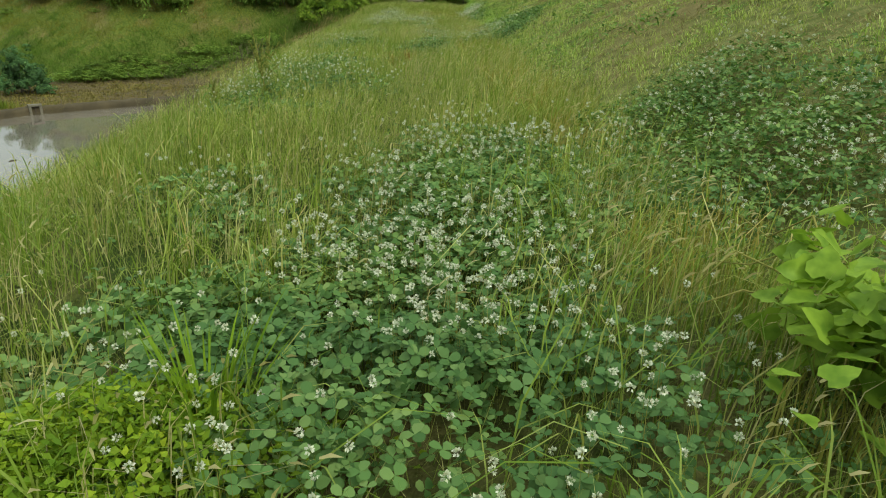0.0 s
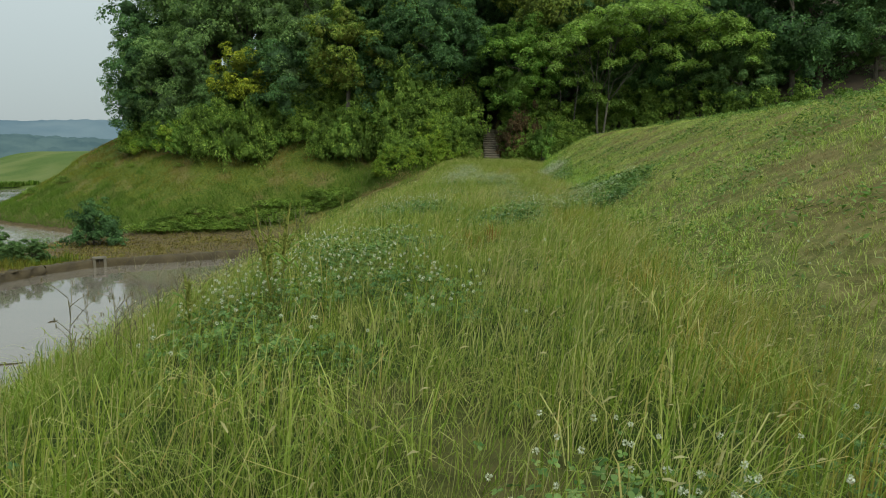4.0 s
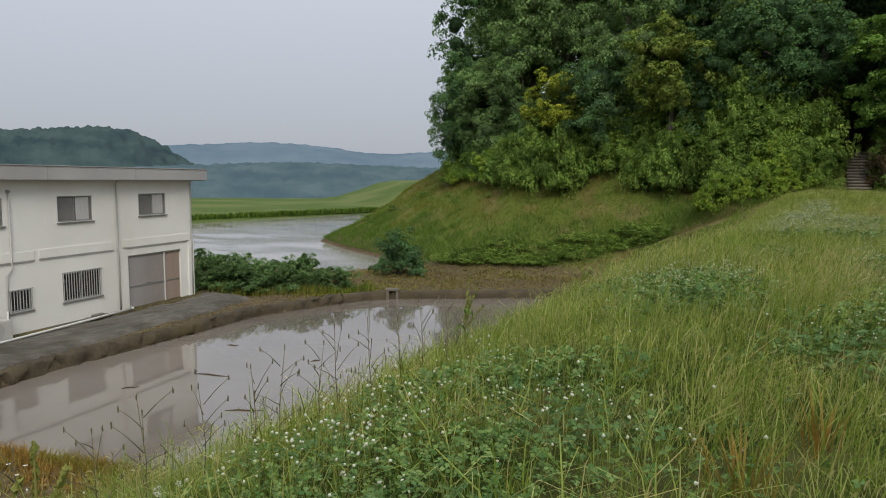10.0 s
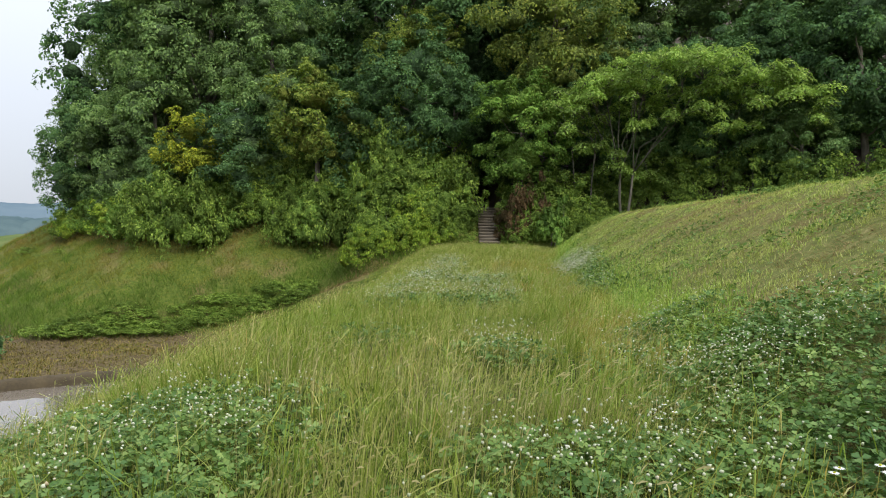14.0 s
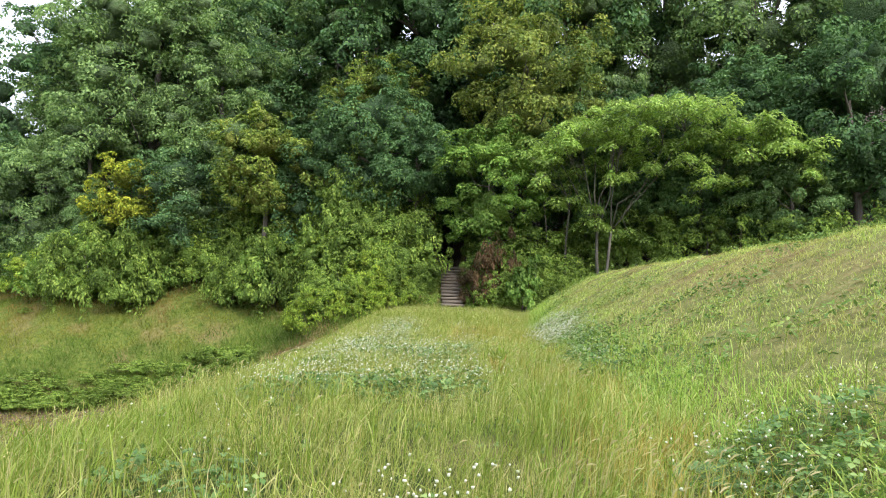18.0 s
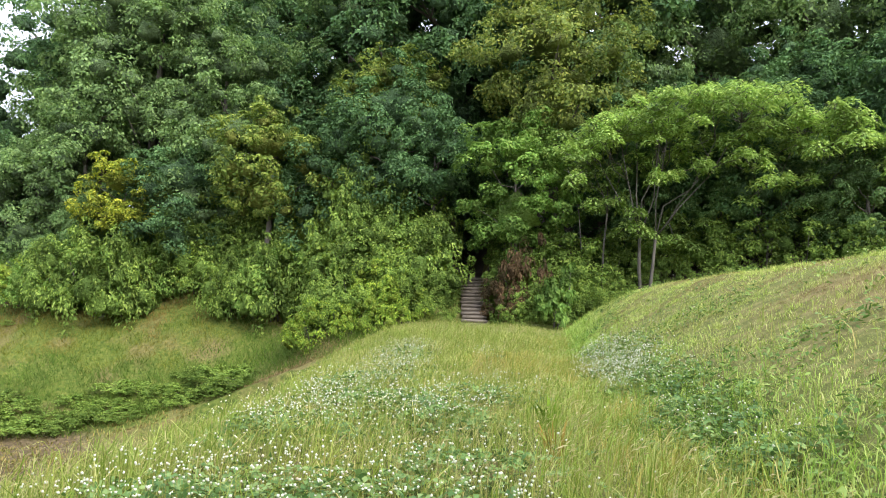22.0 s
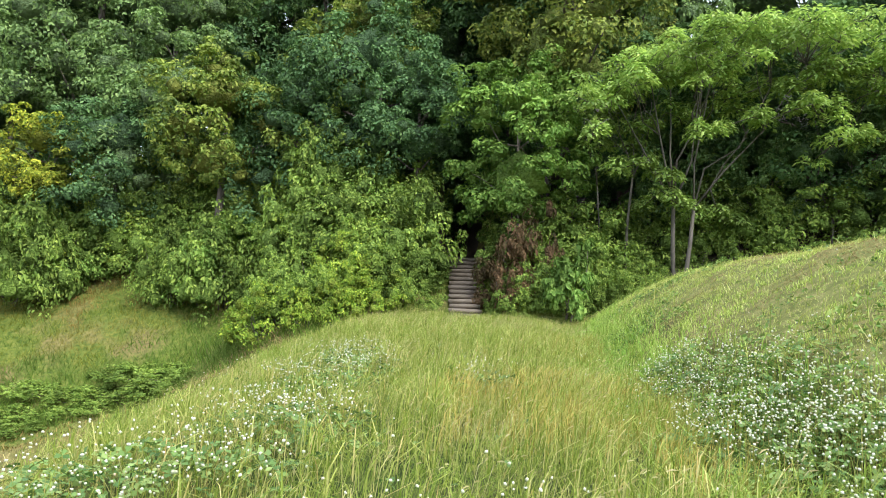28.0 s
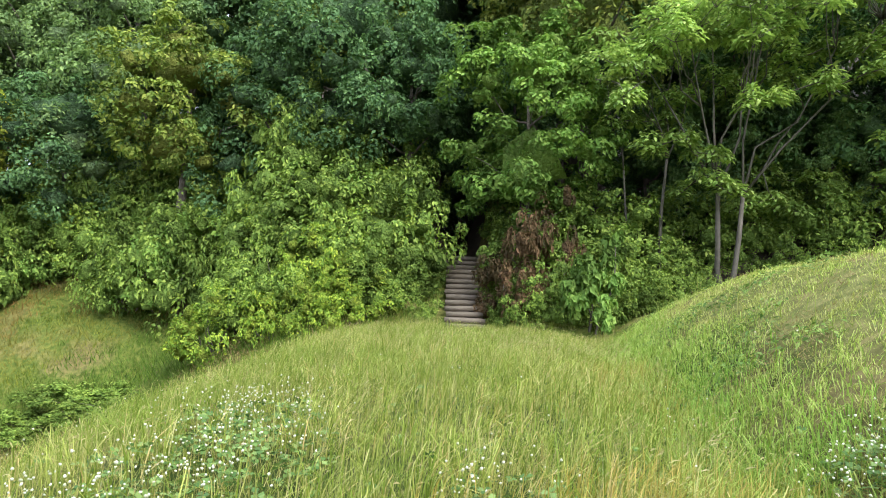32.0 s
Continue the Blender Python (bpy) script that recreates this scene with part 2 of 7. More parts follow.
M_GROUND, M_WATER = ground_material(), water_material()
M_WALL = surface("cream_painted_mortar", (0.78, 0.76, 0.71), (0.86, 0.84, 0.79), 0.8, 0.85, 0.15, 60, stain=(0.68, 0.64, 0.57))
M_FASCIA = surface("grey_sheet_fascia", (0.36, 0.35, 0.35), (0.45, 0.44, 0.43), 0.5, 0.6, 0.1, 30, stain=(0.27, 0.25, 0.23))
M_FRAME = surface("dull_aluminium", (0.33, 0.33, 0.33), (0.42, 0.42, 0.41), 5, 0.4, 0.05, 60, metal=0.6)
M_CURTAIN = surface("pale_curtain", (0.42, 0.41, 0.4), (0.6, 0.58, 0.56), 9, 0.9, 0.3, 12, stretch=(6, 6, 0.1))
M_SHUTTER = surface("weathered_steel_shutter", (0.3, 0.27, 0.26), (0.38, 0.35, 0.34), 0.7, 0.55, 0.1, 30, stain=(0.24, 0.19, 0.16))
M_BOARD = surface("brown_plywood", (0.3, 0.22, 0.17), (0.38, 0.29, 0.23), 1.5, 0.8, 0.2, 30, stretch=(1, 1, 0.2))
M_PIPE = surface("white_plastic_pipe", (0.6, 0.59, 0.56), (0.7, 0.69, 0.66), 3, 0.5, 0.05, 50)
M_DARKWOOD = surface("dark_weathered_boards", (0.035, 0.026, 0.02), (0.085, 0.065, 0.05), 2, 0.85, 0.4, 30, stretch=(5, 5, 0.4))
M_TILE = surface("grey_roof_tile", (0.07, 0.07, 0.078), (0.14, 0.14, 0.15), 2, 0.5, 0.3, 25)
M_CONCRETE = surface("mossy_concrete", (0.13, 0.115, 0.09), (0.24, 0.22, 0.185), 1.2, 0.95, 0.6, 18, stain=(0.075, 0.06, 0.035))
M_KERB = surface("dark_mossy_kerb", (0.03, 0.023, 0.014), (0.095, 0.072, 0.04), 1.1, 0.95, 0.9, 9, stain=(0.08, 0.06, 0.022))
M_BARS = surface("pale_grey_bars", (0.42, 0.42, 0.41), (0.52, 0.52, 0.5), 5, 0.5, 0.05, 60)
M_YARD = surface("weathered_yard_rubble", (0.045, 0.037, 0.027), (0.17, 0.155, 0.13), 1.6, 0.95, 1.0, 6, stain=(0.035, 0.03, 0.016), stretch=(2.6, 0.3, 1))
M_AC = surface("off_white_casing", (0.5, 0.49, 0.45), (0.6, 0.58, 0.54), 4, 0.5, 0.05, 40)
M_BARK = surface("grey_brown_bark", (0.06, 0.05, 0.04), (0.15, 0.13, 0.105), 4, 0.9, 0.6, 30, stretch=(3, 3, 0.6))
M_LOG = surface("weathered_step_log", (0.085, 0.07, 0.05), (0.19, 0.16, 0.12), 3, 0.9, 0.5, 30, stretch=(0.5, 4, 4))
M_TREAD = surface("trodden_earth", (0.13, 0.1, 0.07), (0.25, 0.2, 0.15), 2.5, 0.95, 0.5, 25)
M_DARKGLASS = surface("dim_window_glass", (0.15, 0.145, 0.145), (0.26, 0.25, 0.245), 0.9, 0.12, 0.02, 20)
M_DARKPANE = surface("dark_window_glass", (0.02, 0.022, 0.024), (0.045, 0.047, 0.05), 0.9, 0.1, 0.02, 20)
M_REED = surface("dry_bamboo_stake", (0.4, 0.3, 0.16), (0.5, 0.4, 0.24), 6, 0.8, 0.2, 30)


def part(name, bm, material, parent=None, label=""):
    """Links a bmesh, or a mesh, as one mesh object under a thing."""
    me = bm
    if isinstance(bm, bmesh.types.BMesh):
        me = bpy.data.meshes.new(name)
        bm.to_mesh(me)
        bm.free()
    if material and not me.materials:
        me.materials.append(material)
    ob = new(name, me)
    if parent:
        ob.parent = parent
    return tagged(ob, label)


def thing(name, label, category, m=None, group="", kind=""):
    ob = new(name)
    ob.empty_display_size = 0.2
    if m is not None:
        ob.matrix_world = m
    return tagged(ob, label, category, group, kind)


def raw_mesh(name, verts, loops, starts, totals, material, smooth=False):
    me = bpy.data.meshes.new(name)
    verts = np.asarray(verts, np.float32)
    me.vertices.add(len(verts))
    me.vertices.foreach_set("co", verts.ravel())
    me.loops.add(len(loops))
    me.loops.foreach_set("vertex_index", np.asarray(loops, np.int32))
    me.polygons.add(len(starts))
    me.polygons.foreach_set("loop_start", np.asarray(starts, np.int32))
    me.polygons.foreach_set("loop_total", np.asarray(totals, np.int32))
    if smooth:
        me.polygons.foreach_set("use_smooth", np.ones(len(starts), bool))
    me.update(calc_edges=True)
    me.materials.append(material)
    return me


def quads_mesh(name, quads, material, smooth=False):
    """quads: n x 4 x 3 corners, each an island of its own."""
    n = len(quads)
    return raw_mesh(name, quads.reshape(-1, 3), np.arange(4 * n), np.arange(0, 4 * n, 4), np.full(n, 4), material, smooth)


def box(bm, x0, x1, y0, y1, z0, z1, bevel=0.0, m=None):
    r = bmesh.ops.create_cube(bm, size=1.0)
    bmesh.ops.scale(bm, vec=(x1 - x0, y1 - y0, z1 - z0), verts=r["verts"])
    bmesh.ops.translate(bm, vec=((x0 + x1) / 2, (y0 + y1) / 2, (z0 + z1) / 2), verts=r["verts"])
    if bevel:
        es = list({e for v in r["verts"] for e in v.link_edges})
        bmesh.ops.bevel(bm, geom=es, offset=bevel, segments=2, affect="EDGES")
    if m is not None:
        bmesh.ops.transform(bm, matrix=m, verts=bm.verts)
    return bm


def boxed(*a, **k):
    return box(bmesh.new(), *a, **k)


def tube(points, radii, sides=8):
    """A tapered tube through the points, as a bmesh."""
    bm = bmesh.new()
    add_tube(bm, points, radii, sides)
    return bm


def add_tube(bm, points, radii, sides=8):
    pts = [Vector(p) for p in points]
    rings = []
    for i, p in enumerate(pts):
        d = (pts[min(i + 1, len(pts) - 1)] - pts[max(i - 1, 0)]).normalized()
        u = d.cross(Vector((0.3, 1, 0.1)) if abs(d.y) < 0.9 else Vector((1, 0, 0))).normalized()
        v = d.cross(u)
        r = radii[i] if isinstance(radii, (list, tuple)) else radii
        rings.append([bm.verts.new(p + r * (math.cos(a) * u + math.sin(a) * v)) for a in [math.tau * k / sides for k in range(sides)]])
    for a, b in zip(rings, rings[1:]):
        for k in range(sides):
            f = bm.faces.new((a[k], a[(k + 1) % sides], b[(k + 1) % sides], b[k]))
            f.smooth = True
    bm.faces.new(rings[0][::-1])
    bm.faces.new(rings[-1])


# ---- the lie of the land ----
WATER = -4.95
PADDY = np.array([(-19.4, 13.2), (-22.4, 12.9), (-22.6, 14.6), (-24.0, 18.2), (-25.0, 24.0), (-25.9, 28.6), (-25.0, 33.8), (-23.9, 36.2),
                  (-20.5, 38.9), (-16.2, 42.2), (-9.0, 46.5), (-6.0, 42.0), (-6.0, 17.0), (-13.0, 15.2)])
POND = np.array([(-32.7, 42.0), (-38.0, 41.2), (-50.0, 40.5), (-91.5, 38.0), (-91.0, 75.0), (-89.5, 115.0), (-53.3, 60.0), (-44.5, 55.0),
                 (-35.5, 50.6), (-31.8, 45.6)])
FOOT = np.array([(-260, 260, -4.3), (-134, 148, -4.2), (-91, 117, -4.9), (-53, 60, -4.9), (-44.5, 55, -4.9), (-35, 50.5, -4.9), (-28, 47.4, -4.7), (-20.5, 50, -4.6),
                 (-15, 52.0, -3.0), (-10, 50.8, -1.0), (-6.5, 51.3, 0.4), (-4.3, 53.0, 1.0), (-3, 53.6, 1.0), (1, 54.2, 1.2), (5, 53.4, 1.5), (12, 51.5, 1.8), (25, 48, 2.0),
                 (60, 40, 2.0), (130, 20, 2.0)], float)


def soft(v, w):
    return w * np.logaddexp(0, v / w)


def smooth_step(a, b, v):
    s = np.clip((v - a) / (b - a), 0, 1)
    return s * s * (3 - 2 * s)


def edge_distance(x, y, poly):
    """Distance to a closed polygon's edge, positive inside."""
    best, inside = np.full(x.shape, 1e9), np.zeros(x.shape, bool)
    for (ax, ay), (bx, by) in zip(poly, np.roll(poly, -1, 0)):
        ux, uy = bx - ax, by - ay
        s = np.clip(((x - ax) * ux + (y - ay) * uy) / (ux * ux + uy * uy), 0, 1)
        best = np.minimum(best, np.hypot(x - ax - s * ux, y - ay - s * uy))
        with np.errstate(divide="ignore", invalid="ignore"):
            cross = ((ay > y) != (by > y)) & (x < (bx - ax) * (y - ay) / (by - ay) + ax)
        inside ^= cross
    return np.where(inside, best, -best)


def up_the_hill(x, y):
    """How far past the foot of the wooded hill a place lies (negative: before it), and the foot's height there."""
    best, sign, base = np.full(x.shape, 1e9), np.ones(x.shape), np.zeros(x.shape)
    for (ax, ay, az), (bx, by, bz) in zip(FOOT, FOOT[1:]):
        ux, uy = bx - ax, by - ay
        s = np.clip(((x - ax) * ux + (y - ay) * uy) / (ux * ux + uy * uy), 0, 1)
        d = np.hypot(x - ax - s * ux, y - ay - s * uy)
        near = d < best - 1e-9
        side = ux * (y - ay) - uy * (x - ax)
        best = np.where(near, d, best)
        sign = np.where(near, np.sign(side), sign)
        base = np.where(near, az + s * (bz - az), base)
    return best * sign, base


def wavy(x, y, scale, seed=0.0):
    a = np.sin(x * scale + 1.3 * np.sin(y * scale * 0.7 + seed)) + np.sin(y * scale * 1.1 + 1.7 * np.sin(x * scale * 0.6 + 2 * seed) + seed)
    return (a + 0.6 * np.sin((x + y) * scale * 2.3 + seed * 3) + 0.6 * np.sin((x - y) * scale * 2.9 - seed)) / 3.2


def left_shoulder(y):
    return np.interp(y, [-12, 5, 10, 15, 22, 25, 27, 29, 33, 36, 40, 50], [-2.4, -3.0, -3.3, -3.7, -4.4, -4.35, -4.1, -4.05, -4.35, -4.75, -5.2, -6.3])


def right_foot(y):
    return np.interp(y, [-12, 0, 5, 9, 15, 25, 28, 37, 44, 50], [3.0, 2.8, 2.5, 2.0, 1.6, 1.4, 1.1, 0.7, 0.7, 1.0])


def land(x, y):
    """Ground height."""
    x, y = np.asarray(x, float), np.asarray(y, float)
    crest = np.interp(y, [-15, 2, 5, 9, 20, 28, 36, 43, 48, 54], [-0.02, 0.02, 0.08, 0.17, 0.25, 0.33, 0.48, 0.8, 0.9, 1.0])
    drop = np.interp(y, [18, 26], [0.72, 1.0]) * soft(left_shoulder(y) - x, np.interp(y, [18, 26], [0.95, 0.5]))
    steep = np.interp(y, [-10, 20, 38, 46], [0.46, 0.47, 0.58, 0.65])
    rise = steep * soft(x - right_foot(y), 0.25)
    top = np.interp(y, [-20, 18, 40, 48, 52], [2.7, 2.86, 2.8, 2.7, 1.7]) - crest
    rise = top - soft(top - rise, 0.22)
    ditch = np.interp(y, [0, 15, 30, 40, 50], [0.08, 0.1, 0.1, 0.3, 0.3]) * np.exp(-(((x - right_foot(y)) / 0.8) ** 2))
    dike = crest - drop + np.maximum(rise, 0) - ditch
    base = -4.62 + 0.10 * wavy(x, y, 0.8) + 0.3 * smooth_step(-25.8, -27.0, x + 0.28 * (y - 16)) * smooth_step(40, 30, y)
    base = base + 0.5 * smooth_step(-90, -140, x) + 0.35 * wavy(x, y, 0.05, 2.0) * smooth_step(-95, -150, x)
    z = np.maximum(dike, base) + 0.12 * np.exp(-np.abs(dike - base) / 0.3)
    d, foot = up_the_hill(x, y)
    climb = np.interp(x, [-90, -66, -46], [0.3, 0.25, 0.61]) * soft(d, 0.5)
    cap = np.interp(x, [-70, -46, -34], [5.9, 17.0, 32.0])
    climb = cap - soft(cap - climb, np.interp(x, [-70, -46], [0.3, 3.0]))
    hill = foot + climb + 0.25 * wavy(x, y, 0.5, 1.0) * smooth_step(0, 4, d)
    z = np.where(d > -3, np.maximum(z, np.where(d > -1.5, hill, -9)), z)
    lane = smooth_step(1.5, 0.75, np.abs(x + 2.76 + 0.125 * (y - 53))) * smooth_step(52.4, 53.0, y) * smooth_step(84, 70, y)
    z = z + lane * (np.minimum(z, np.interp(y, [53, 57.7, 84], [0.9, 3.35, 5.2])) - z)
    cut = np.maximum(smooth_step(-0.25, 0.35, edge_distance(x, y, PADDY)), smooth_step(-0.3, 0.5, edge_distance(x, y, POND)))
    low = np.where(z < -3.5, z - cut * 0.9, z)
    return low + 0.05 * wavy(x, y, 2.1, 4.0) * (z > -4)


def steps_between(*runs):
    """Coordinates: (start, step) ... last stop."""
    out = []
    for (a, s), b in zip(runs, [r[0] if isinstance(r, tuple) else r for r in runs[1:]]):
        out += list(np.arange(a, b, s))
    return np.array(out + [runs[-1]], float)


GX = steps_between((-2500, 400), (-900, 120), (-300, 20), (-160, 5), (-100, 4), (-60, 1.5), (-36, 0.45), (9, 1.2), (40, 8), (120, 100), (900, 400), 2500)
GY = steps_between((-2500, 400), (-900, 120), (-200, 20), (-40, 3), (-8, 0.45), (58, 1.5), (120, 5), (200, 20), (300, 60), (900, 400), 2500)
gx, gy = np.meshgrid(GX, GY)
gz = land(gx, gy)
nx, ny = len(GX), len(GY)
idx = (np.arange(ny - 1)[:, None] * nx + np.arange(nx - 1)[None]).ravel()
cells = np.stack([idx, idx + 1, idx + nx + 1, idx + nx], 1)
ground = part("ground", raw_mesh("ground", np.stack([gx, gy, gz], -1).reshape(-1, 3), cells.ravel(), np.arange(0, 4 * len(cells), 4),
                                 np.full(len(cells), 4), M_GROUND, True), None)
tagged(ground, "earth banks with green turf, dry patches and brown mud", "ground", kind="structure")


def water_sheet(name, poly, grow, label, material=None):
    bm = bmesh.new()
    c = poly.mean(0)
    f = bm.faces.new([bm.verts.new((*(p + grow * (p - c) / np.hypot(*(p - c))), WATER)) for p in poly])
    f.normal_update()
    if f.normal.z < 0:
        f.normal_flip()
    ob = part(name, bm, material or M_WATER)
    return tagged(ob, label, "water", kind="structure")


water_sheet("water_paddy", PADDY, 0.5, "flooded rice paddy of smooth muddy brown water mirroring the sky")
water_sheet("water_far_paddy", POND, 0.6, "wide flooded paddy of pale wind-streaked water beyond the bank", ruffled_water_material())

litter = surface("dark_leaf_litter", (0.03, 0.022, 0.014), (0.075, 0.055, 0.035), 1.5, 0.95, 0.6, 12)
fx, fy = np.meshgrid(np.arange(-60, 60, 1.0), np.arange(44, 110, 1.0))
fd, _ = up_the_hill(fx, fy)
over = fd - np.interp(fx, [-60, -20, -12, -7, -4, 0, 30], [12.8, 12.0, 9.5, 5.5, 4.2, 1.0, 1.0])
fz = land(fx, fy) + 0.06
fi = (np.arange(fx.shape[0] - 1)[:, None] * fx.shape[1] + np.arange(fx.shape[1] - 1)[None]).ravel()
fi = fi[(over.ravel()[fi] > 0.3) & ((np.abs(fx.ravel()[fi] + 3.0) > 1.6) | (fy.ravel()[fi] > 58.2))]
fc = np.stack([fi, fi + 1, fi + fx.shape[1] + 1, fi + fx.shape[1]], 1)
floor_mesh = raw_mesh("woodland_floor", np.stack([fx, fy, fz], -1).reshape(-1, 3), fc.ravel(), np.arange(0, 4 * len(fc), 4), np.full(len(fc), 4), litter, True)
tagged(part("ground_woodland", floor_mesh, None), "dark brown leaf litter under the trees", "ground", kind="structure")

# ---- the white two-storey building by the paddy ----
WALL_AT = Matrix(((-0.2757, -0.9612, 0, -27.0), (0.9612, -0.2757, 0, 15.6), (0, 0, 1, -4.35), (0, 0, 0, 1)))
M_DOWN = surface("grey_downpipe", (0.4, 0.395, 0.38), (0.5, 0.49, 0.47), 3, 0.5, 0.05, 50)
LONG, DEEP, TALL, THICK = 13.42, 8.0, 5.95, 0.2
building = thing("building", "two-storey white-painted building with a flat grey roof edge beside the paddy", "building", WALL_AT)
WINDOWS = [(1.16, 3.02, 4.25, 5.28, 0), (5.40, 7.15, 4.25, 5.31, 0), (9.83, 11.61, 4.32, 5.34, 0),
           (0.50, 2.46, 0.89, 2.15, 1), (3.10, 4.04, 0.92, 1.75, 2), (5.48, 7.45, 0.95, 2.14, 2)]
DOOR = (9.05, 12.55, 0.02, 2.5)


def pierced_wall(x0, x1, z0, z1, holes):
    """A wall of thickness THICK with rectangular holes through it, built of blocks between the holes."""
    bm = bmesh.new()
    xs = sorted({x0, x1, *[v for h in holes for v in h[:2]]})
    for a, b in zip(xs, xs[1:]):
        gaps = sorted((h[2], h[3]) for h in holes if h[0] < (a + b) / 2 < h[1])
        z = z0
        for lo, hi in gaps + [(z1, z1)]:
            if lo > z:
                box(bm, a, b, 0, THICK, z, lo)
            z = hi
    bmesh.ops.remove_doubles(bm, verts=bm.verts, dist=1e-4)
    return bm


holes = [w[:4] for w in WINDOWS] + [DOOR]
part("wall", pierced_wall(-7.0, LONG, -0.3, TALL, holes), M_WALL, building)
bm = bmesh.new()
box(bm, -7.0, LONG, DEEP, DEEP + THICK, -0.3, TALL)
part("wall", bm, M_WALL, building)
part("wall", boxed(LONG - THICK, LONG, THICK, DEEP, -0.3, TALL), M_WALL, building)
part("wall", boxed(-7.0, -7.0 + THICK, THICK, DEEP, -0.3, TALL), M_WALL, building)
part("floor_slab", boxed(-6.7, LONG - 0.3, 0.3, DEEP - 0.1, 2.7, 2.95), M_CONCRETE, building)
part("roof", boxed(-7.3, LONG + 0.5, 0.05, DEEP + 0.6, TALL + 0.03, TALL + 0.45), M_CONCRETE, building)
for a, b in ((-7.6, -1.1), (-1.09, 4.6), (4.61, 9.2), (9.21, LONG + 0.75)):
    part("roof_fascia", boxed(a, b, -0.5, -0.42, TALL + 0.02, TALL + 0.56, 0.012), M_FASCIA, building)
part("roof_fascia", boxed(LONG + 0.68, LONG + 0.75, -0.42, DEEP + 0.7, TALL + 0.02, TALL + 0.56, 0.012), M_FASCIA, building)
part("eave_board", boxed(-7.5, LONG + 0.68, -0.42, 0.05, TALL + 0.0, TALL + 0.04), M_FASCIA, building)
part("roof_cap", boxed(-7.6, LONG + 0.78, -0.53, DEEP + 0.72, TALL + 0.56, TALL + 0.6, 0.01), M_FASCIA, building)
# belt course: a shallow band, its shadow line added as a dark strip, broken at a joint
for a, b, z in ((0.25, 4.22, 2.84), (4.42, 8.2, 2.87), (8.75, 13.2, 2.9)):
    part("belt_course", boxed(a, b, -0.035, -0.002, z, z + 0.36, 0.008), M_WALL, building)
    part("belt_shadow_strip", boxed(a, b, -0.045, -0.002, z - 0.045, z - 0.012), M_FASCIA, building, "thin dark strip standing in for the shadow under the band")
part("pilaster", boxed(-0.55, 0.0, -0.09, -0.002, -0.3, 4.15, 0.01), M_WALL, building)
part("pilaster", boxed(LONG - 0.35, LONG + 0.06, -0.07, -0.002, -0.3, 2.86, 0.01), M_WALL, building)
part("pilaster", boxed(8.55, 8.98, -0.05, -0.002, -0.3, 2.8, 0.01), M_WALL, building)
part("plinth", boxed(0.02, 8.5, -0.05, -0.002, -0.3, 0.07), M_CONCRETE, building)
for x, top, foot in ((0.12, 5.72, 0.05), (8.4, 5.93, 0.1), (13.3, 5.93, 0.0)):
    part("downpipe", tube([(x - 0.12, -0.38, top + 0.05), (x, -0.1, top - 0.12), (x, -0.09, 3.0), (x, -0.1, foot)], 0.036), M_DOWN, building)
part("downpipe", tube([(3.23, -0.06, 5.5), (3.23, -0.06, 2.6), (3.0, -0.06, 2.35), (2.97, -0.06, 0.35)], 0.026), M_DOWN, building)
part("vent_cap", tube([(3.23, 0.0, 5.53), (3.23, -0.12, 5.53)], 0.06), M_FRAME, building)


def curtain(x0, x1, z0, z1, mid, w):
    folds, bm = 18, bmesh.new()
    a, b = mid + 0.06, x1 - 0.14
    cols = [(a + (b - a) * i / folds, 0.066 + 0.006 * math.sin(i * 2.1 + x0)) for i in range(folds + 1)]
    lo = [bm.verts.new((x, y, z0 + 0.06)) for x, y in cols]
    hi = [bm.verts.new((x, y, z1 - 0.06)) for x, y in cols]
    for i in range(folds):
        bm.faces.new((lo[i], lo[i + 1], hi[i + 1], hi[i]))
    part("curtain", bm, M_CURTAIN, w)


def window_in(x0, x1, z0, z1, barred):
    w = part("window", boxed(x0 - 0.06, x1 + 0.06, -0.07, 0.02, z0 - 0.07, z0 - 0.01, 0.008), M_FRAME, building, "sliding aluminium window")
    for a, b, c, d in ((x0, x0 + 0.05, z0, z1), (x1 - 0.05, x1, z0, z1), (x0 + 0.05, x1 - 0.05, z1 - 0.05, z1), (x0 + 0.05, x1 - 0.05, z0 - 0.008, z0 + 0.05)):
        part("frame", boxed(a, b, 0.03, 0.11, c, d, 0.006), M_FRAME, w)
    mid = (x0 + x1) / 2
    part("frame", boxed(mid - 0.03, mid + 0.03, 0.06, 0.1, z0 + 0.05, z1 - 0.05, 0.006), M_FRAME, w)
    for k, (a, b) in enumerate(((x0 + 0.05, mid - 0.03), (mid + 0.03, x1 - 0.05))):
        part("pane", boxed(a, b, 0.075 + 0.01 * k, 0.081 + 0.01 * k, z0 + 0.05, z1 - 0.05), M_DARKPANE if barred == 2 else M_DARKGLASS, w)
    if barred < 2:
        curtain(x0, x1, z0, z1, mid, w)
    if barred:
        n = int((x1 - x0) / 0.13)
        for i in range(n + 1):
            x = x0 + 0.02 + (x1 - x0 - 0.04) * i / n
            part("bar", boxed(x - 0.011, x + 0.011, -0.05, -0.028, z0 - 0.02, z1 + 0.02), M_BARS, w)
        for z in (z0 - 0.02, z1):
            part("rail", boxed(x0 - 0.05, x1 + 0.05, -0.055, -0.022, z, z + 0.03), M_BARS, w)


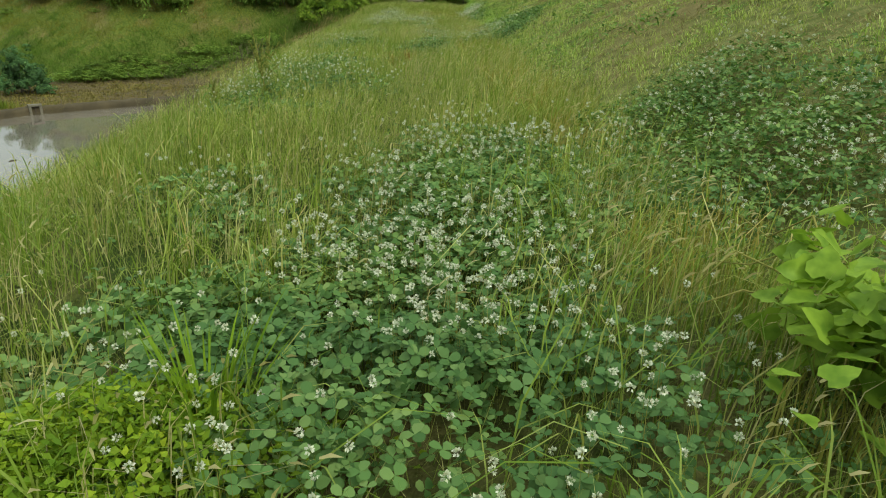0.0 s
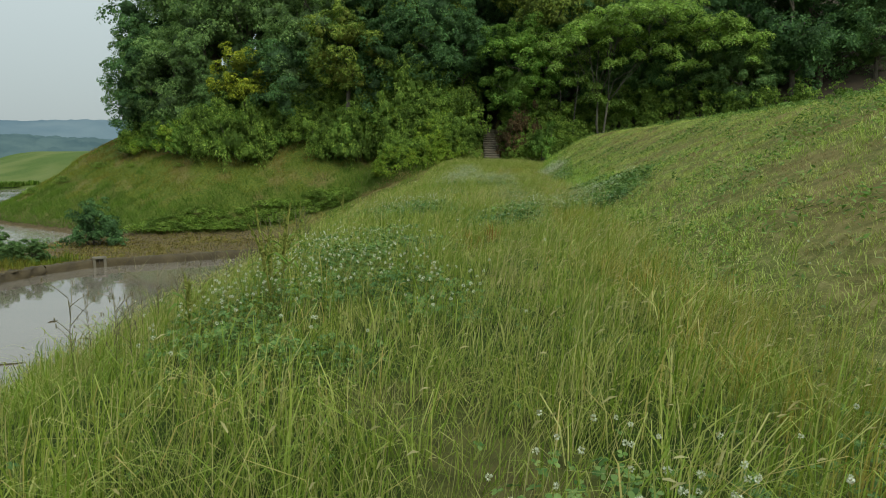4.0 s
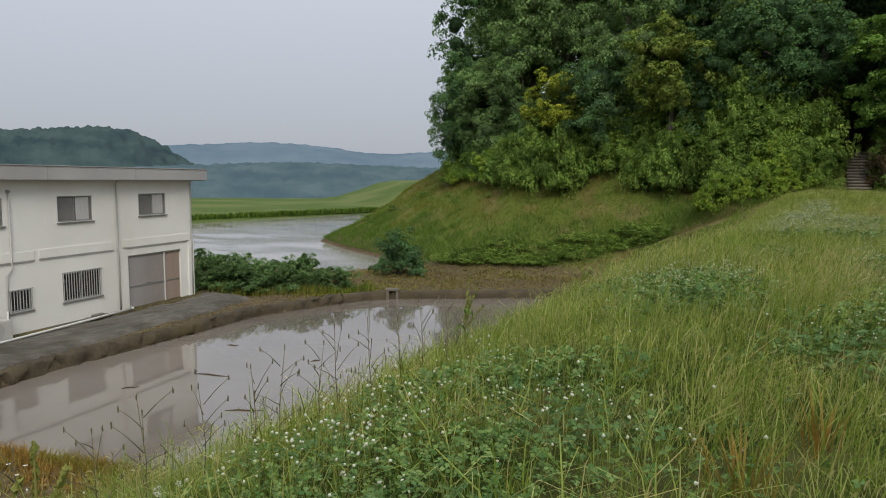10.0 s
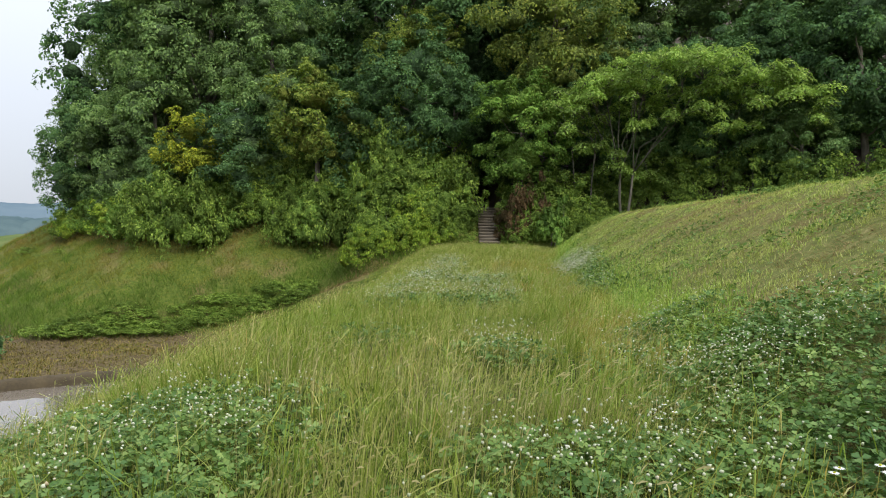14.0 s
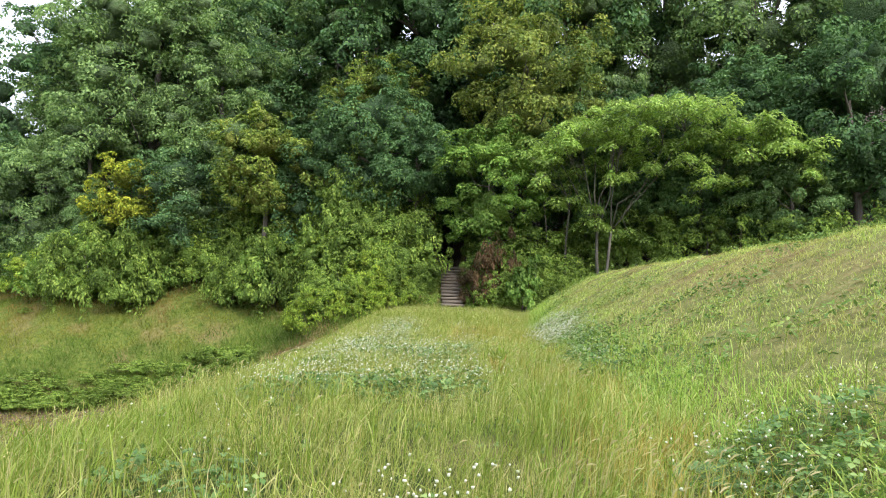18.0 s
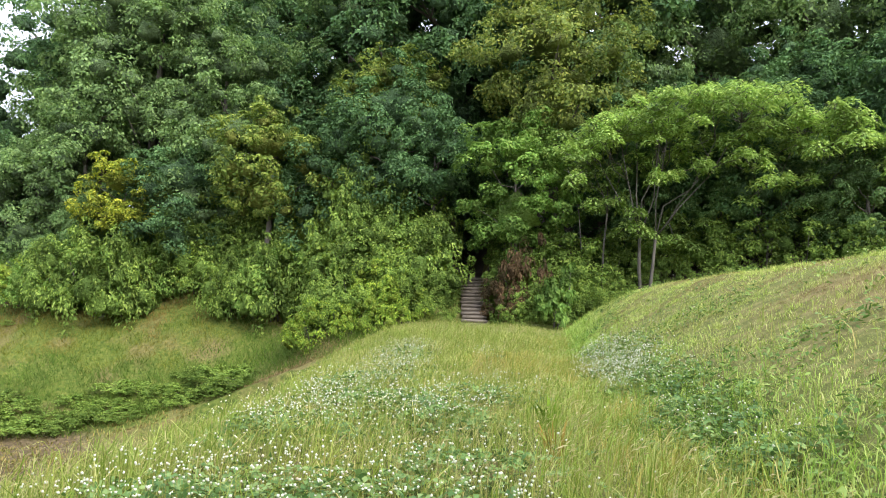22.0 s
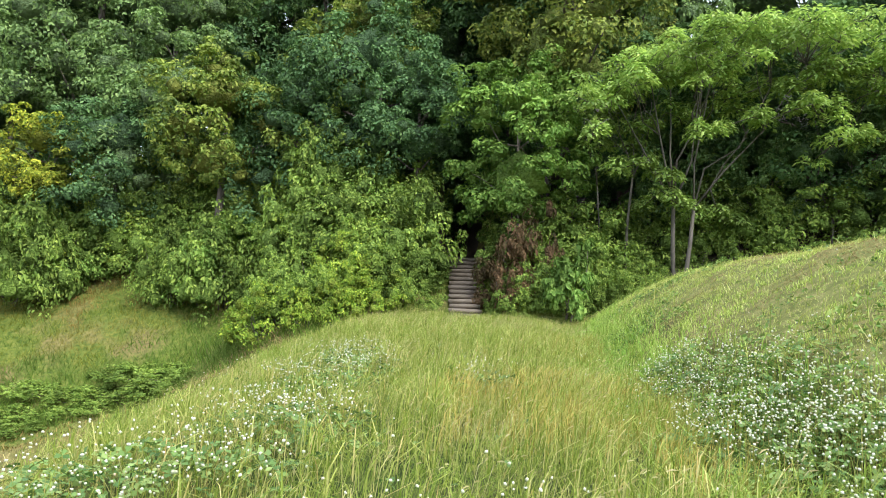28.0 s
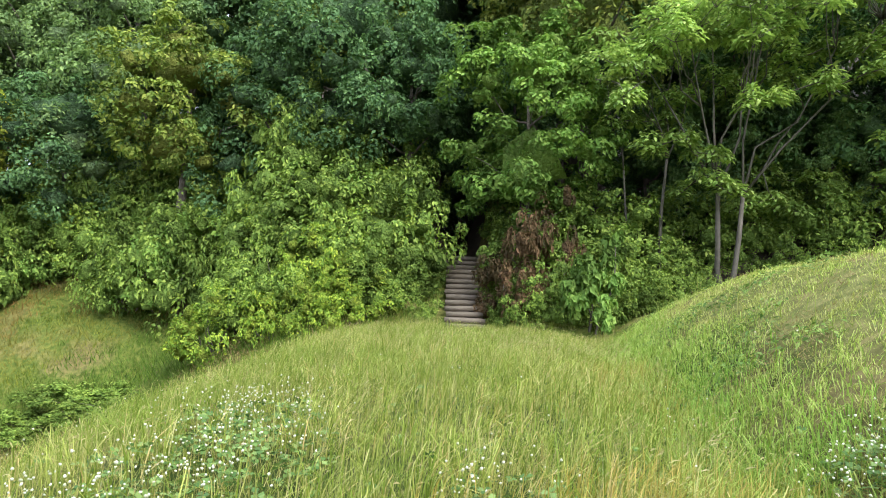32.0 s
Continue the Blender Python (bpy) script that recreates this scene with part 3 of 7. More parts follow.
for w in WINDOWS:
    window_in(*w)
door = part("shutter_door", boxed(DOOR[0] + 0.05, 11.4, 0.07, 0.12, 0.06, 2.44), M_SHUTTER, building, "faded grey steel sliding door")
part("door_panel", boxed(11.46, DOOR[1] - 0.05, 0.08, 0.13, 0.06, 2.44), M_BOARD, door, "brown boarded panel")
part("door_post", boxed(11.4, 11.46, 0.03, 0.12, 0.04, 2.46), M_PIPE, door, "pale post")
part("door_rail", boxed(DOOR[0] + 0.05, 11.4, 0.055, 0.068, 0.98, 1.05), M_FRAME, door)
part("door_rail", boxed(11.46, DOOR[1] - 0.05, 0.064, 0.078, 1.0, 1.06), M_FRAME, door)
part("handle", boxed(10.2, 10.42, 0.03, 0.068, 1.12, 1.16), M_FRAME, door)
part("door_head", boxed(DOOR[0], DOOR[1], 0.02, 0.14, 2.44, 2.5), M_FRAME, door)


def air_conditioner(m):
    t = thing("air_conditioner", "off-white outdoor air conditioner unit standing against the white wall", "air conditioner", m)
    part("casing", boxed(-0.42, 0.42, -0.16, 0.16, 0.06, 0.68, 0.02), M_AC, t)
    bm = bmesh.new()
    for k in range(3):
        ring = [(-0.12 + (0.08 + 0.07 * k) * math.cos(a), -0.17, 0.37 + (0.08 + 0.07 * k) * math.sin(a)) for a in np.linspace(0, math.tau, 25)]
        add_tube(bm, ring, 0.006, 4)
    part("fan_grille", bm, M_FRAME, t)
    for x in (-0.3, 0.3):
        part("foot", boxed(x - 0.04, x + 0.04, -0.18, 0.18, 0.0, 0.058), M_DARKWOOD, t)
    part("pipe_cover", tube([(0.38, 0.1, 0.5), (0.5, 0.14, 0.55), (0.52, 0.16, 0.9)], 0.03), M_PIPE, t)


air_conditioner(WALL_AT @ pose(2.2, -0.42, 0.02) @ Matrix.Scale(1.15, 4))
p = thing("drain_pipe", "long white plastic pipe lying along the foot of the wall", "pipe", WALL_AT)
part("pipe", tube([(0.4, -0.62, 0.02), (3.0, -0.6, 0.05), (6.0, -0.55, 0.1), (8.6, -0.5, 0.16)], 0.05), M_PIPE, p)
part("elbow", tube([(8.6, -0.5, 0.16), (8.75, -0.45, 0.17), (8.8, -0.3, 0.2)], 0.055), M_PIPE, p)
part("elbow", tube([(0.02, -0.3, 0.12), (0.1, -0.5, 0.06), (0.3, -0.6, 0.02)], 0.055), M_PIPE, p)
s = thing("slab_pile", "dark broken concrete slabs lying by the wall", "slab", WALL_AT)
part("slab", boxed(6.3, 7.5, -0.5, -0.15, 0.0, 0.14, 0.03), M_CONCRETE, s)
part("slab", boxed(6.6, 7.2, -0.45, -0.2, 0.14, 0.22, 0.03), M_CONCRETE, s)
apron = thing("apron", "cracked grey concrete strip along the foot of the building", "pavement", WALL_AT, kind="structure")


def rough_strip(name, across, along, material, parent, label=""):
    """A lofted, uneven strip: along gives stations (x, y, nx, ny), across gives (offset, z, jitter)."""
    r = np.random.default_rng(len(along))
    rows = []
    for x, y, ux, uy in along:
        row = []
        for o, z, jit in across:
            o, z = o + jit * r.normal(), z + 0.6 * jit * r.normal()
            row.append((x + ux * o, y + uy * o, z))
        rows.append(row)
    v, k = np.array(rows).reshape(-1, 3), len(across)
    q = np.array([(i * k + j, i * k + j + 1, (i + 1) * k + j + 1, (i + 1) * k + j) for i in range(len(along) - 1) for j in range(k - 1)])
    return part(name, raw_mesh(name, v, q.ravel(), np.arange(0, 4 * len(q), 4), np.full(len(q), 4), material, True), None, parent, label)


stations = [(a, 0, 0, -1) for a in np.arange(-6.0, LONG + 1.2, 0.22)]
rough_strip("rubble", [(0.04, -0.3, 0.0), (0.05, 0.0, 0.008), (0.3, 0.0, 0.02), (0.6, -0.01, 0.02), (0.9, 0.0, 0.025), (1.2, -0.03, 0.03), (1.5, -0.03, 0.03), (1.8, -0.06, 0.035), (2.1, -0.05, 0.035),
                       (2.4, -0.1, 0.035), (2.65, -0.14, 0.04), (2.85, -0.3, 0.03), (2.9, -0.6, 0.0)], stations, M_YARD, apron)
wall_edge = thing("paddy_kerb", "rough dark mossy edge between yard and paddy", "kerb", kind="structure")
stations = []
for (ax, ay), (bx, by) in zip(PADDY[1:6], PADDY[2:7]):
    ln = math.hypot(bx - ax, by - ay)
    for s in np.arange(0, ln, 0.2):
        stations.append((ax + (bx - ax) * s / ln, ay + (by - ay) * s / ln, -(by - ay) / ln, (bx - ax) / ln))
rough_strip("kerb_wall", [(-0.12, WATER - 0.4, 0.0), (-0.04, WATER + 0.02, 0.05), (-0.02, WATER + 0.16, 0.06), (0.03, WATER + 0.34, 0.07), (0.12, WATER + 0.44, 0.07), (0.3, WATER + 0.46, 0.07), (0.55, WATER + 0.42, 0.06), (0.85, WATER + 0.2, 0.0)],
            stations, M_KERB, wall_edge)

bund = thing("paddy_bund", "low trodden earth bund along the far side of the paddy", "bund", kind="structure")
stations = []
for (ax, ay), (bx, by) in zip(PADDY[6:10], PADDY[7:11]):
    ln = math.hypot(bx - ax, by - ay)
    for s in np.arange(0, ln, 0.2):
        stations.append((ax + (bx - ax) * s / ln, ay + (by - ay) * s / ln, -(by - ay) / ln, (bx - ax) / ln))
rough_strip("bund_edge", [(-0.1, WATER - 0.4, 0.0), (-0.03, WATER + 0.02, 0.025), (0.0, WATER + 0.2, 0.03), (0.05, WATER + 0.38, 0.03), (0.14, WATER + 0.44, 0.03), (0.3, WATER + 0.45, 0.03), (0.55, WATER + 0.4, 0.03), (0.9, WATER + 0.2, 0.0)],
            stations, M_KERB, bund)

# ---- dark wooden shed with a tiled roof, in front of the building ----
shed = thing("shed", "dark weathered wooden shed with a grey tiled roof", "shed", WALL_AT @ pose(-0.97, 0, 0))
S0, S1 = -4.6, -0.45
part("post", boxed(S1 - 0.12, S1, -1.5, -1.38, -0.2, 3.9), M_DARKWOOD, shed)
part("post", boxed(S0, S0 + 0.12, -1.5, -1.38, -0.2, 3.9), M_DARKWOOD, shed)
part("beam", boxed(S0, S1, -1.52, -1.36, 3.85, 4.05), M_DARKWOOD, shed)
part("beam", boxed(S0, S1 + 0.1, -1.55, -1.4, 2.05, 2.18), M_PIPE, shed, "pale crossbeam")
part("back_wall", boxed(S0, S1, -0.2, -0.12, -0.2, 3.6), M_DARKWOOD, shed)
for i in range(14):
    a = S0 + 0.14 + 0.2 * i
    part("board", boxed(a, a + 0.192, -1.48, -1.45, -0.2, 1.4 if i < 12 else 1.9), M_DARKWOOD, shed)
part("panel", boxed(S0 + 0.6, S1 - 0.75, -1.47, -1.44, 1.42, 2.0), M_BOARD, shed, "faded orange-brown panel")
part("door", boxed(S1 - 0.7, S1 - 0.14, -1.47, -1.43, -0.2, 2.02), M_DARKWOOD, shed)
part("side_wall", boxed(S1 - 0.06, S1, -1.36, -0.2, -0.2, 3.6), M_DARKWOOD, shed)
roof = part("roof", boxed(S0 - 0.4, S1 + 0.36, -2.1, 0.0, -0.06, 0.0, m=Matrix.Translation((0, 0, 5.0)) @ Matrix.Rotation(radians(26), 4, "X")), M_DARKWOOD, shed)
tile_bm = bmesh.new()
arc = [(0.13 * math.cos(a), 0.05 * math.sin(a)) for a in np.linspace(0, math.pi, 6)]
va = [tile_bm.verts.new((x, 0, z)) for x, z in arc]
vb = [tile_bm.verts.new((x, -0.31, z + 0.03)) for x, z in arc]
vc = [tile_bm.verts.new((x, -0.31, z + 0.005)) for x, z in arc]
for i in range(5):
    tile_bm.faces.new((va[i], va[i + 1], vb[i + 1], vb[i]))
    tile_bm.faces.new((vb[i], vb[i + 1], vc[i + 1], vc[i]))
tile_mesh = bpy.data.meshes.new("tile")
tile_bm.to_mesh(tile_mesh)
tile_bm.free()
tile_mesh.materials.append(M_TILE)
tilt = Matrix.Translation((0, 0, 5.01)) @ Matrix.Rotation(radians(26), 4, "X")
for i in range(17):
    for j in range(7):
        t = part("tile", tile_mesh, None, roof)
        t.matrix_basis = tilt @ pose(S0 - 0.25 + 0.265 * i, -0.02 - 0.29 * j, 0.005)

# ---- concrete water outlet in the paddy bank, stakes, far things ----
outlet = thing("water_outlet", "small dark concrete sluice box set in the paddy bank", "sluice", pose(-23.75, 36.4, -4.9, 0, 0, 38))
part("cheek", boxed(-0.34, -0.2, -0.2, 0.35, -0.1, 0.42, 0.015), M_CONCRETE, outlet)
part("cheek", boxed(0.2, 0.34, -0.2, 0.35, -0.1, 0.42, 0.015), M_CONCRETE, outlet)
part("lintel", boxed(-0.36, 0.36, -0.22, 0.35, 0.42, 0.52, 0.015), M_CONCRETE, outlet)
part("gate", boxed(-0.2, 0.2, 0.1, 0.14, -0.1, 0.42), M_DARKWOOD, outlet)
part("gate_stem", boxed(-0.025, 0.025, -0.1, -0.06, -0.05, 0.42), M_DARKWOOD, outlet)


def ground_at(x, y):
    return float(land(np.array([x]), np.array([y]))[0])


for i, (x, y, h, lean) in enumerate(((-15.7, 11.6, 1.25, 4), (-15.1, 11.9, 1.1, -3), (-14.3, 12.0, 0.9, 7), (-13.6, 12.1, 1.3, -9), (-12.9, 12.4, 0.8, 3), (-17.2, 12.2, 0.9, 2))):
    st = part("stake", tube([(0, 0, -0.1), (0.01, 0, h * 0.5), (0, 0.01, h)], [0.022, 0.02, 0.016], 6), M_REED)
    st.matrix_world = pose(x, y, ground_at(x, y), lean, lean * 0.6, 0)
    tagged(st, "thin dry bamboo stake stuck in the bank", "stake", "stakes on the bank")

# ---- steps of logs and earth going up into the wood ----
stairs = thing("stairs", "worn log and earth steps climbing into dark woodland", "stairs", pose(-2.76, 52.9, 1.0, 0, 0, 7), kind="structure")
STEPS = 14
for i in range(STEPS):
    w = 0.55 + 0.03 * math.sin(i * 2.3)
    part("tread", boxed(-w, w, 0.335 * i + 0.04, 0.335 * (i + 1) + 0.03, 0.18 * i - 0.45, 0.18 * (i + 1) - 0.005, 0.02), M_TREAD, stairs)
    sag = 0.012 * math.sin(i * 1.7)
    pts = [(-w - 0.05, 0.335 * i, 0.18 * i + 0.09 + sag), (0, 0.335 * i - 0.01, 0.18 * i + 0.1), (w + 0.05, 0.335 * i + 0.01, 0.18 * i + 0.09 - sag)]
    part("log", tube(pts, [0.085, 0.09, 0.083], 10), M_LOG, stairs)

# ---- far wooded hills and fields: distance, haze put into the hills' colours ----
def hazed_material(name, a, b, scale):
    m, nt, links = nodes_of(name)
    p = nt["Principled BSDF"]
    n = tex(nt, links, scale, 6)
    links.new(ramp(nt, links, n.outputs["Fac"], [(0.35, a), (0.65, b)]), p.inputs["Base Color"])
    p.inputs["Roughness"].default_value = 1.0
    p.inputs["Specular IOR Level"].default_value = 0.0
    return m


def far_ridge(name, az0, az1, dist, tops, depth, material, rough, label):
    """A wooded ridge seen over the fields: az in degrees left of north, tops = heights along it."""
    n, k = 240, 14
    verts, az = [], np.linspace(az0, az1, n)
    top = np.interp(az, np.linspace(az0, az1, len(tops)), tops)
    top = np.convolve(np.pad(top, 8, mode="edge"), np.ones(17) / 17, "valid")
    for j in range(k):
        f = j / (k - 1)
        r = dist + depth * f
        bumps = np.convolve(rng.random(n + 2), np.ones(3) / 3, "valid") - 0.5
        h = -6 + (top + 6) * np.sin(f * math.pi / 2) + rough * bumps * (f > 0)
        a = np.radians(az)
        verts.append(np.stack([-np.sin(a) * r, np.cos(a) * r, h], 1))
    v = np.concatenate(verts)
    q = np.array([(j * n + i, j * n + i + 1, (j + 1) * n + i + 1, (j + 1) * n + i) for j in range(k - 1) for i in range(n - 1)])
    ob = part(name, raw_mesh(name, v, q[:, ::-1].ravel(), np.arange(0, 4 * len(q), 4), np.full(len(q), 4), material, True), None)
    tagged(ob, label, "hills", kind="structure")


# base colours go bluer and paler ridge by ridge, painting in the haze
far_ridge("backdrop_hill_near", 49, 87, 330, [-6, 0, 9, 22, 29, 30, 27, 26, 28, 29, 26, 28, 31, 29, 26, 24], 90, hazed_material("far_wood_haze_a", (0.032, 0.052, 0.058), (0.06, 0.088, 0.085), 0.06), 5.0, "dark wooded ridge across the valley, faint blue haze in its colour")
far_ridge("backdrop_hill_mid", 22, 58, 225, [0, 2, 4.5, 6, 7, 7.5, 8.2, 8.6, 8, 7, 6.5], 60, hazed_material("far_wood_haze_b", (0.06, 0.095, 0.11), (0.09, 0.13, 0.138), 0.08), 1.7, "wooded hillside across the valley, haze painted into its colour")
far_ridge("backdrop_hill_far", 18, 80, 950, [44, 46, 50, 52, 51, 44, 58, 66, 60, 55, 58, 54, 48, 53, 58], 260, hazed_material("far_wood_haze_c", (0.105, 0.15, 0.19), (0.14, 0.185, 0.22), 0.012), 5.0, "distant hills with blue-grey haze painted into their colour")

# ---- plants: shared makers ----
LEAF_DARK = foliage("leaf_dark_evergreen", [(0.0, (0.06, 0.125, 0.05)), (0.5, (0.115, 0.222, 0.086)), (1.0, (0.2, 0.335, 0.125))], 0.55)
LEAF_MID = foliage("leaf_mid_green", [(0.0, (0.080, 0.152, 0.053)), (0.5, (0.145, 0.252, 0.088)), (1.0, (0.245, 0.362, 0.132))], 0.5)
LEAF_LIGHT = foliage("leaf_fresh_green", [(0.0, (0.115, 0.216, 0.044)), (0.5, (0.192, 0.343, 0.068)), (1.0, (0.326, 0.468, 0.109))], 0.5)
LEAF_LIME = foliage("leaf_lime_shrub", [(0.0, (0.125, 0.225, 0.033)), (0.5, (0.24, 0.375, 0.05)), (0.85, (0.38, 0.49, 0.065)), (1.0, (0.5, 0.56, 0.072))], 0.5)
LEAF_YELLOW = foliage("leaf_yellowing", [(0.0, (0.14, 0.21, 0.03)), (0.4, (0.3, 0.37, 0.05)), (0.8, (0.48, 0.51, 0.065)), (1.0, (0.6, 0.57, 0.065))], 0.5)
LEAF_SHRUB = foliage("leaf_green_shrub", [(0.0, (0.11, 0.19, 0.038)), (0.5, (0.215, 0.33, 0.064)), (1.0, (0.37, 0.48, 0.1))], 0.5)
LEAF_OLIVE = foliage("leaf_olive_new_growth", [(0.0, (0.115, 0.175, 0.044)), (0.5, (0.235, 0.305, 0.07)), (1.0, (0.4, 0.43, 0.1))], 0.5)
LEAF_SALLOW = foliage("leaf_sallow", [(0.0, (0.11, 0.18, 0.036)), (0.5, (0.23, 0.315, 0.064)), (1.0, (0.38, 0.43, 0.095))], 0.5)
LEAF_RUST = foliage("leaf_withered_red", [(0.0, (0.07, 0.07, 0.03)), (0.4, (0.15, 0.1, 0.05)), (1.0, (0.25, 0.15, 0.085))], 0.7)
GRASS = foliage("grass_blades", [(0.0, (0.11, 0.17, 0.024)), (0.35, (0.205, 0.275, 0.045)), (0.7, (0.37, 0.41, 0.1)), (0.9, (0.52, 0.49, 0.21)), (1.0, (0.52, 0.38, 0.16))], 0.55, 0.45, 0.4, (0.16, 0.24, 0.035))
GRASS_RICH = foliage("grass_short_green", [(0.0, (0.15, 0.245, 0.042)), (0.5, (0.34, 0.45, 0.095)), (0.85, (0.5, 0.56, 0.18)), (1.0, (0.6, 0.57, 0.3))], 0.6, 0.6, 0.4, (0.38, 0.37, 0.14))
GRASS_DRY = foliage("grass_dry_tips", [(0.0, (0.36, 0.34, 0.15)), (0.5, (0.5, 0.46, 0.24)), (1.0, (0.6, 0.52, 0.3))], 0.7, 0.8, 0.35, (0.42, 0.36, 0.16))
GRASS_HILL = foliage("grass_on_the_hill", [(0.0, (0.066, 0.118, 0.017)), (0.5, (0.138, 0.19, 0.026)), (1.0, (0.25, 0.27, 0.044))], 0.7, 0.22, 0.35, (0.24, 0.19, 0.05))
GRASS_LOW = foliage("grass_low_on_the_hill", [(0.0, (0.05, 0.105, 0.018)), (0.5, (0.105, 0.185, 0.028)), (1.0, (0.2, 0.28, 0.045))], 0.7, 0.5, 0.35, (0.09, 0.14, 0.03))
GRASS_SLOPE = foliage("grass_high_on_the_hill", [(0.0, (0.105, 0.12, 0.026)), (0.5, (0.205, 0.18, 0.04)), (1.0, (0.33, 0.24, 0.07))], 0.7, 0.5, 0.35, (0.26, 0.17, 0.06))
GRASS_STUBBLE = foliage("grass_stubble", [(0.0, (0.115, 0.133, 0.025)), (0.5, (0.207, 0.184, 0.047)), (1.0, (0.345, 0.255, 0.093))], 0.8, 0.3, 0.25, (0.15, 0.12, 0.05))
GRASS_THATCH = foliage("straw_thatch", [(0.0, (0.13, 0.095, 0.045)), (0.5, (0.26, 0.19, 0.095)), (1.0, (0.42, 0.33, 0.18))], 0.8, 0.6, 0.2, (0.2, 0.15, 0.07))
GRASS_RUST = foliage("grass_rusty_bank", [(0.0, (0.16, 0.1, 0.025)), (0.5, (0.29, 0.165, 0.04)), (1.0, (0.42, 0.27, 0.07))], 0.7, 0.5, 0.3, (0.18, 0.21, 0.036))
GRASS_GOLD = foliage("grass_golden_withering", [(0.0, (0.2, 0.19, 0.04)), (0.5, (0.34, 0.28, 0.065)), (1.0, (0.46, 0.35, 0.11))], 0.7, 0.5, 0.3, (0.2, 0.23, 0.045))
GRASS_FINE = foliage("grass_fine_straw", [(0.0, (0.12, 0.165, 0.032)), (0.5, (0.32, 0.335, 0.095)), (0.85, (0.55, 0.51, 0.22)), (1.0, (0.64, 0.54, 0.29))], 0.6, 0.7, 0.4, (0.15, 0.24, 0.035))
GRASS_LUSH = foliage("grass_lush_green", [(0.0, (0.14, 0.25, 0.036)), (0.5, (0.28, 0.41, 0.075)), (1.0, (0.46, 0.54, 0.16))], 0.55, 0.6, 0.4, (0.17, 0.32, 0.05))
CLOVER = foliage("clover_leaves", [(0.0, (0.058, 0.12, 0.03)), (0.5, (0.125, 0.215, 0.056)), (1.0, (0.245, 0.33, 0.105))], 0.42, 0.9, 0.25, (0.07, 0.14, 0.05))
WEED_LEAF = foliage("low_weed_leaves", [(0.0, (0.095, 0.18, 0.04)), (0.5, (0.18, 0.285, 0.066)), (1.0, (0.3, 0.38, 0.105))], 0.55, 0.8, 0.25, (0.06, 0.12, 0.035))
PETAL = foliage("clover_flower_heads", [(0.0, (0.36, 0.4, 0.25)), (0.5, (0.56, 0.58, 0.46)), (0.9, (0.66, 0.67, 0.58)), (1.0, (0.42, 0.33, 0.2))], 0.7, 3.0, 0.2, (0.62, 0.62, 0.5))
STALK = foliage("weed_stalks", [(0.0, (0.21, 0.24, 0.048)), (1.0, (0.36, 0.3, 0.096))], 0.6, 2.0, 0.2, (0.18, 0.15, 0.048))


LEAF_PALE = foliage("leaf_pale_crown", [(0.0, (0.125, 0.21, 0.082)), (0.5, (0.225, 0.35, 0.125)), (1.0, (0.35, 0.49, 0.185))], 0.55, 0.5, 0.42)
# darker copies of the leaf colours, painting the crowns' inner shade
SHADED_MASS = {}
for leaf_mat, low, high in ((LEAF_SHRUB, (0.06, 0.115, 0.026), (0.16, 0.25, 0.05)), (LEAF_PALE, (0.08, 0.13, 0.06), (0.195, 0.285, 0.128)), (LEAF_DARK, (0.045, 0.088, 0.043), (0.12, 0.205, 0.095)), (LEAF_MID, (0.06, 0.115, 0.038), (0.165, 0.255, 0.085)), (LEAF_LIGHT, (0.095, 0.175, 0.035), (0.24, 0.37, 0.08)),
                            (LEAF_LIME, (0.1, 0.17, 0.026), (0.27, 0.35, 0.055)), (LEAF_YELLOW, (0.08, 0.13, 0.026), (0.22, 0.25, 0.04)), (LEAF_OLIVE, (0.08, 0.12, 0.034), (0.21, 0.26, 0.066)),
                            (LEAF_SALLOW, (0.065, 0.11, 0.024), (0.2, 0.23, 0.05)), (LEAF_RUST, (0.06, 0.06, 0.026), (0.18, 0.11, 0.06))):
    SHADED_MASS[leaf_mat.name] = shaded_leaf_mass(leaf_mat.name + "_shaded_mass", [(0.15, low), (0.85, high)])
knob = bmesh.new()
bmesh.ops.create_icosphere(knob, subdivisions=1, radius=1.0)
KNOB_V = np.array([v.co for v in knob.verts])
KNOB_F = np.array([[v.index for v in f.verts] for f in knob.faces])
knob.free()


def crown_mesh(name, leaves, c, rad, material, r, fill=0.84, flat=0.78):
    """Leaves over the closed lumps that carry them, as one mesh."""
    k, n = len(KNOB_V), len(leaves)
    bulge = 1 + 0.24 * r.normal(size=(len(c), k, 1)) + 0.1 * np.sin(KNOB_V @ r.normal(0, 3, (3, len(c))))[:, :].T[..., None]
    lumps = c[:, None] + KNOB_V[None] * bulge * (fill * rad)[:, None, None] * [1, 1, flat]
    faces = (KNOB_F[None] + k * np.arange(len(c))[:, None, None] + 4 * n).reshape(-1, 3)
    loops = np.concatenate([np.arange(4 * n), faces.ravel()])
    tots = np.concatenate([np.full(n, 4), np.full(len(faces), 3)])
    starts = np.concatenate([[0], np.cumsum(tots)[:-1]])
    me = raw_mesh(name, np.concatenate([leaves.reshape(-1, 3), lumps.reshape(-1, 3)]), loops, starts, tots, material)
    me.materials.append(SHADED_MASS[material.name])
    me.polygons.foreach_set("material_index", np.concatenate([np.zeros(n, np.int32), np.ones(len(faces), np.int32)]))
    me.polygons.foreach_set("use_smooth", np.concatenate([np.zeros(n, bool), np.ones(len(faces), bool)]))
    return me


def unit(v):
    return v / np.maximum(np.linalg.norm(v, axis=-1, keepdims=True), 1e-9)


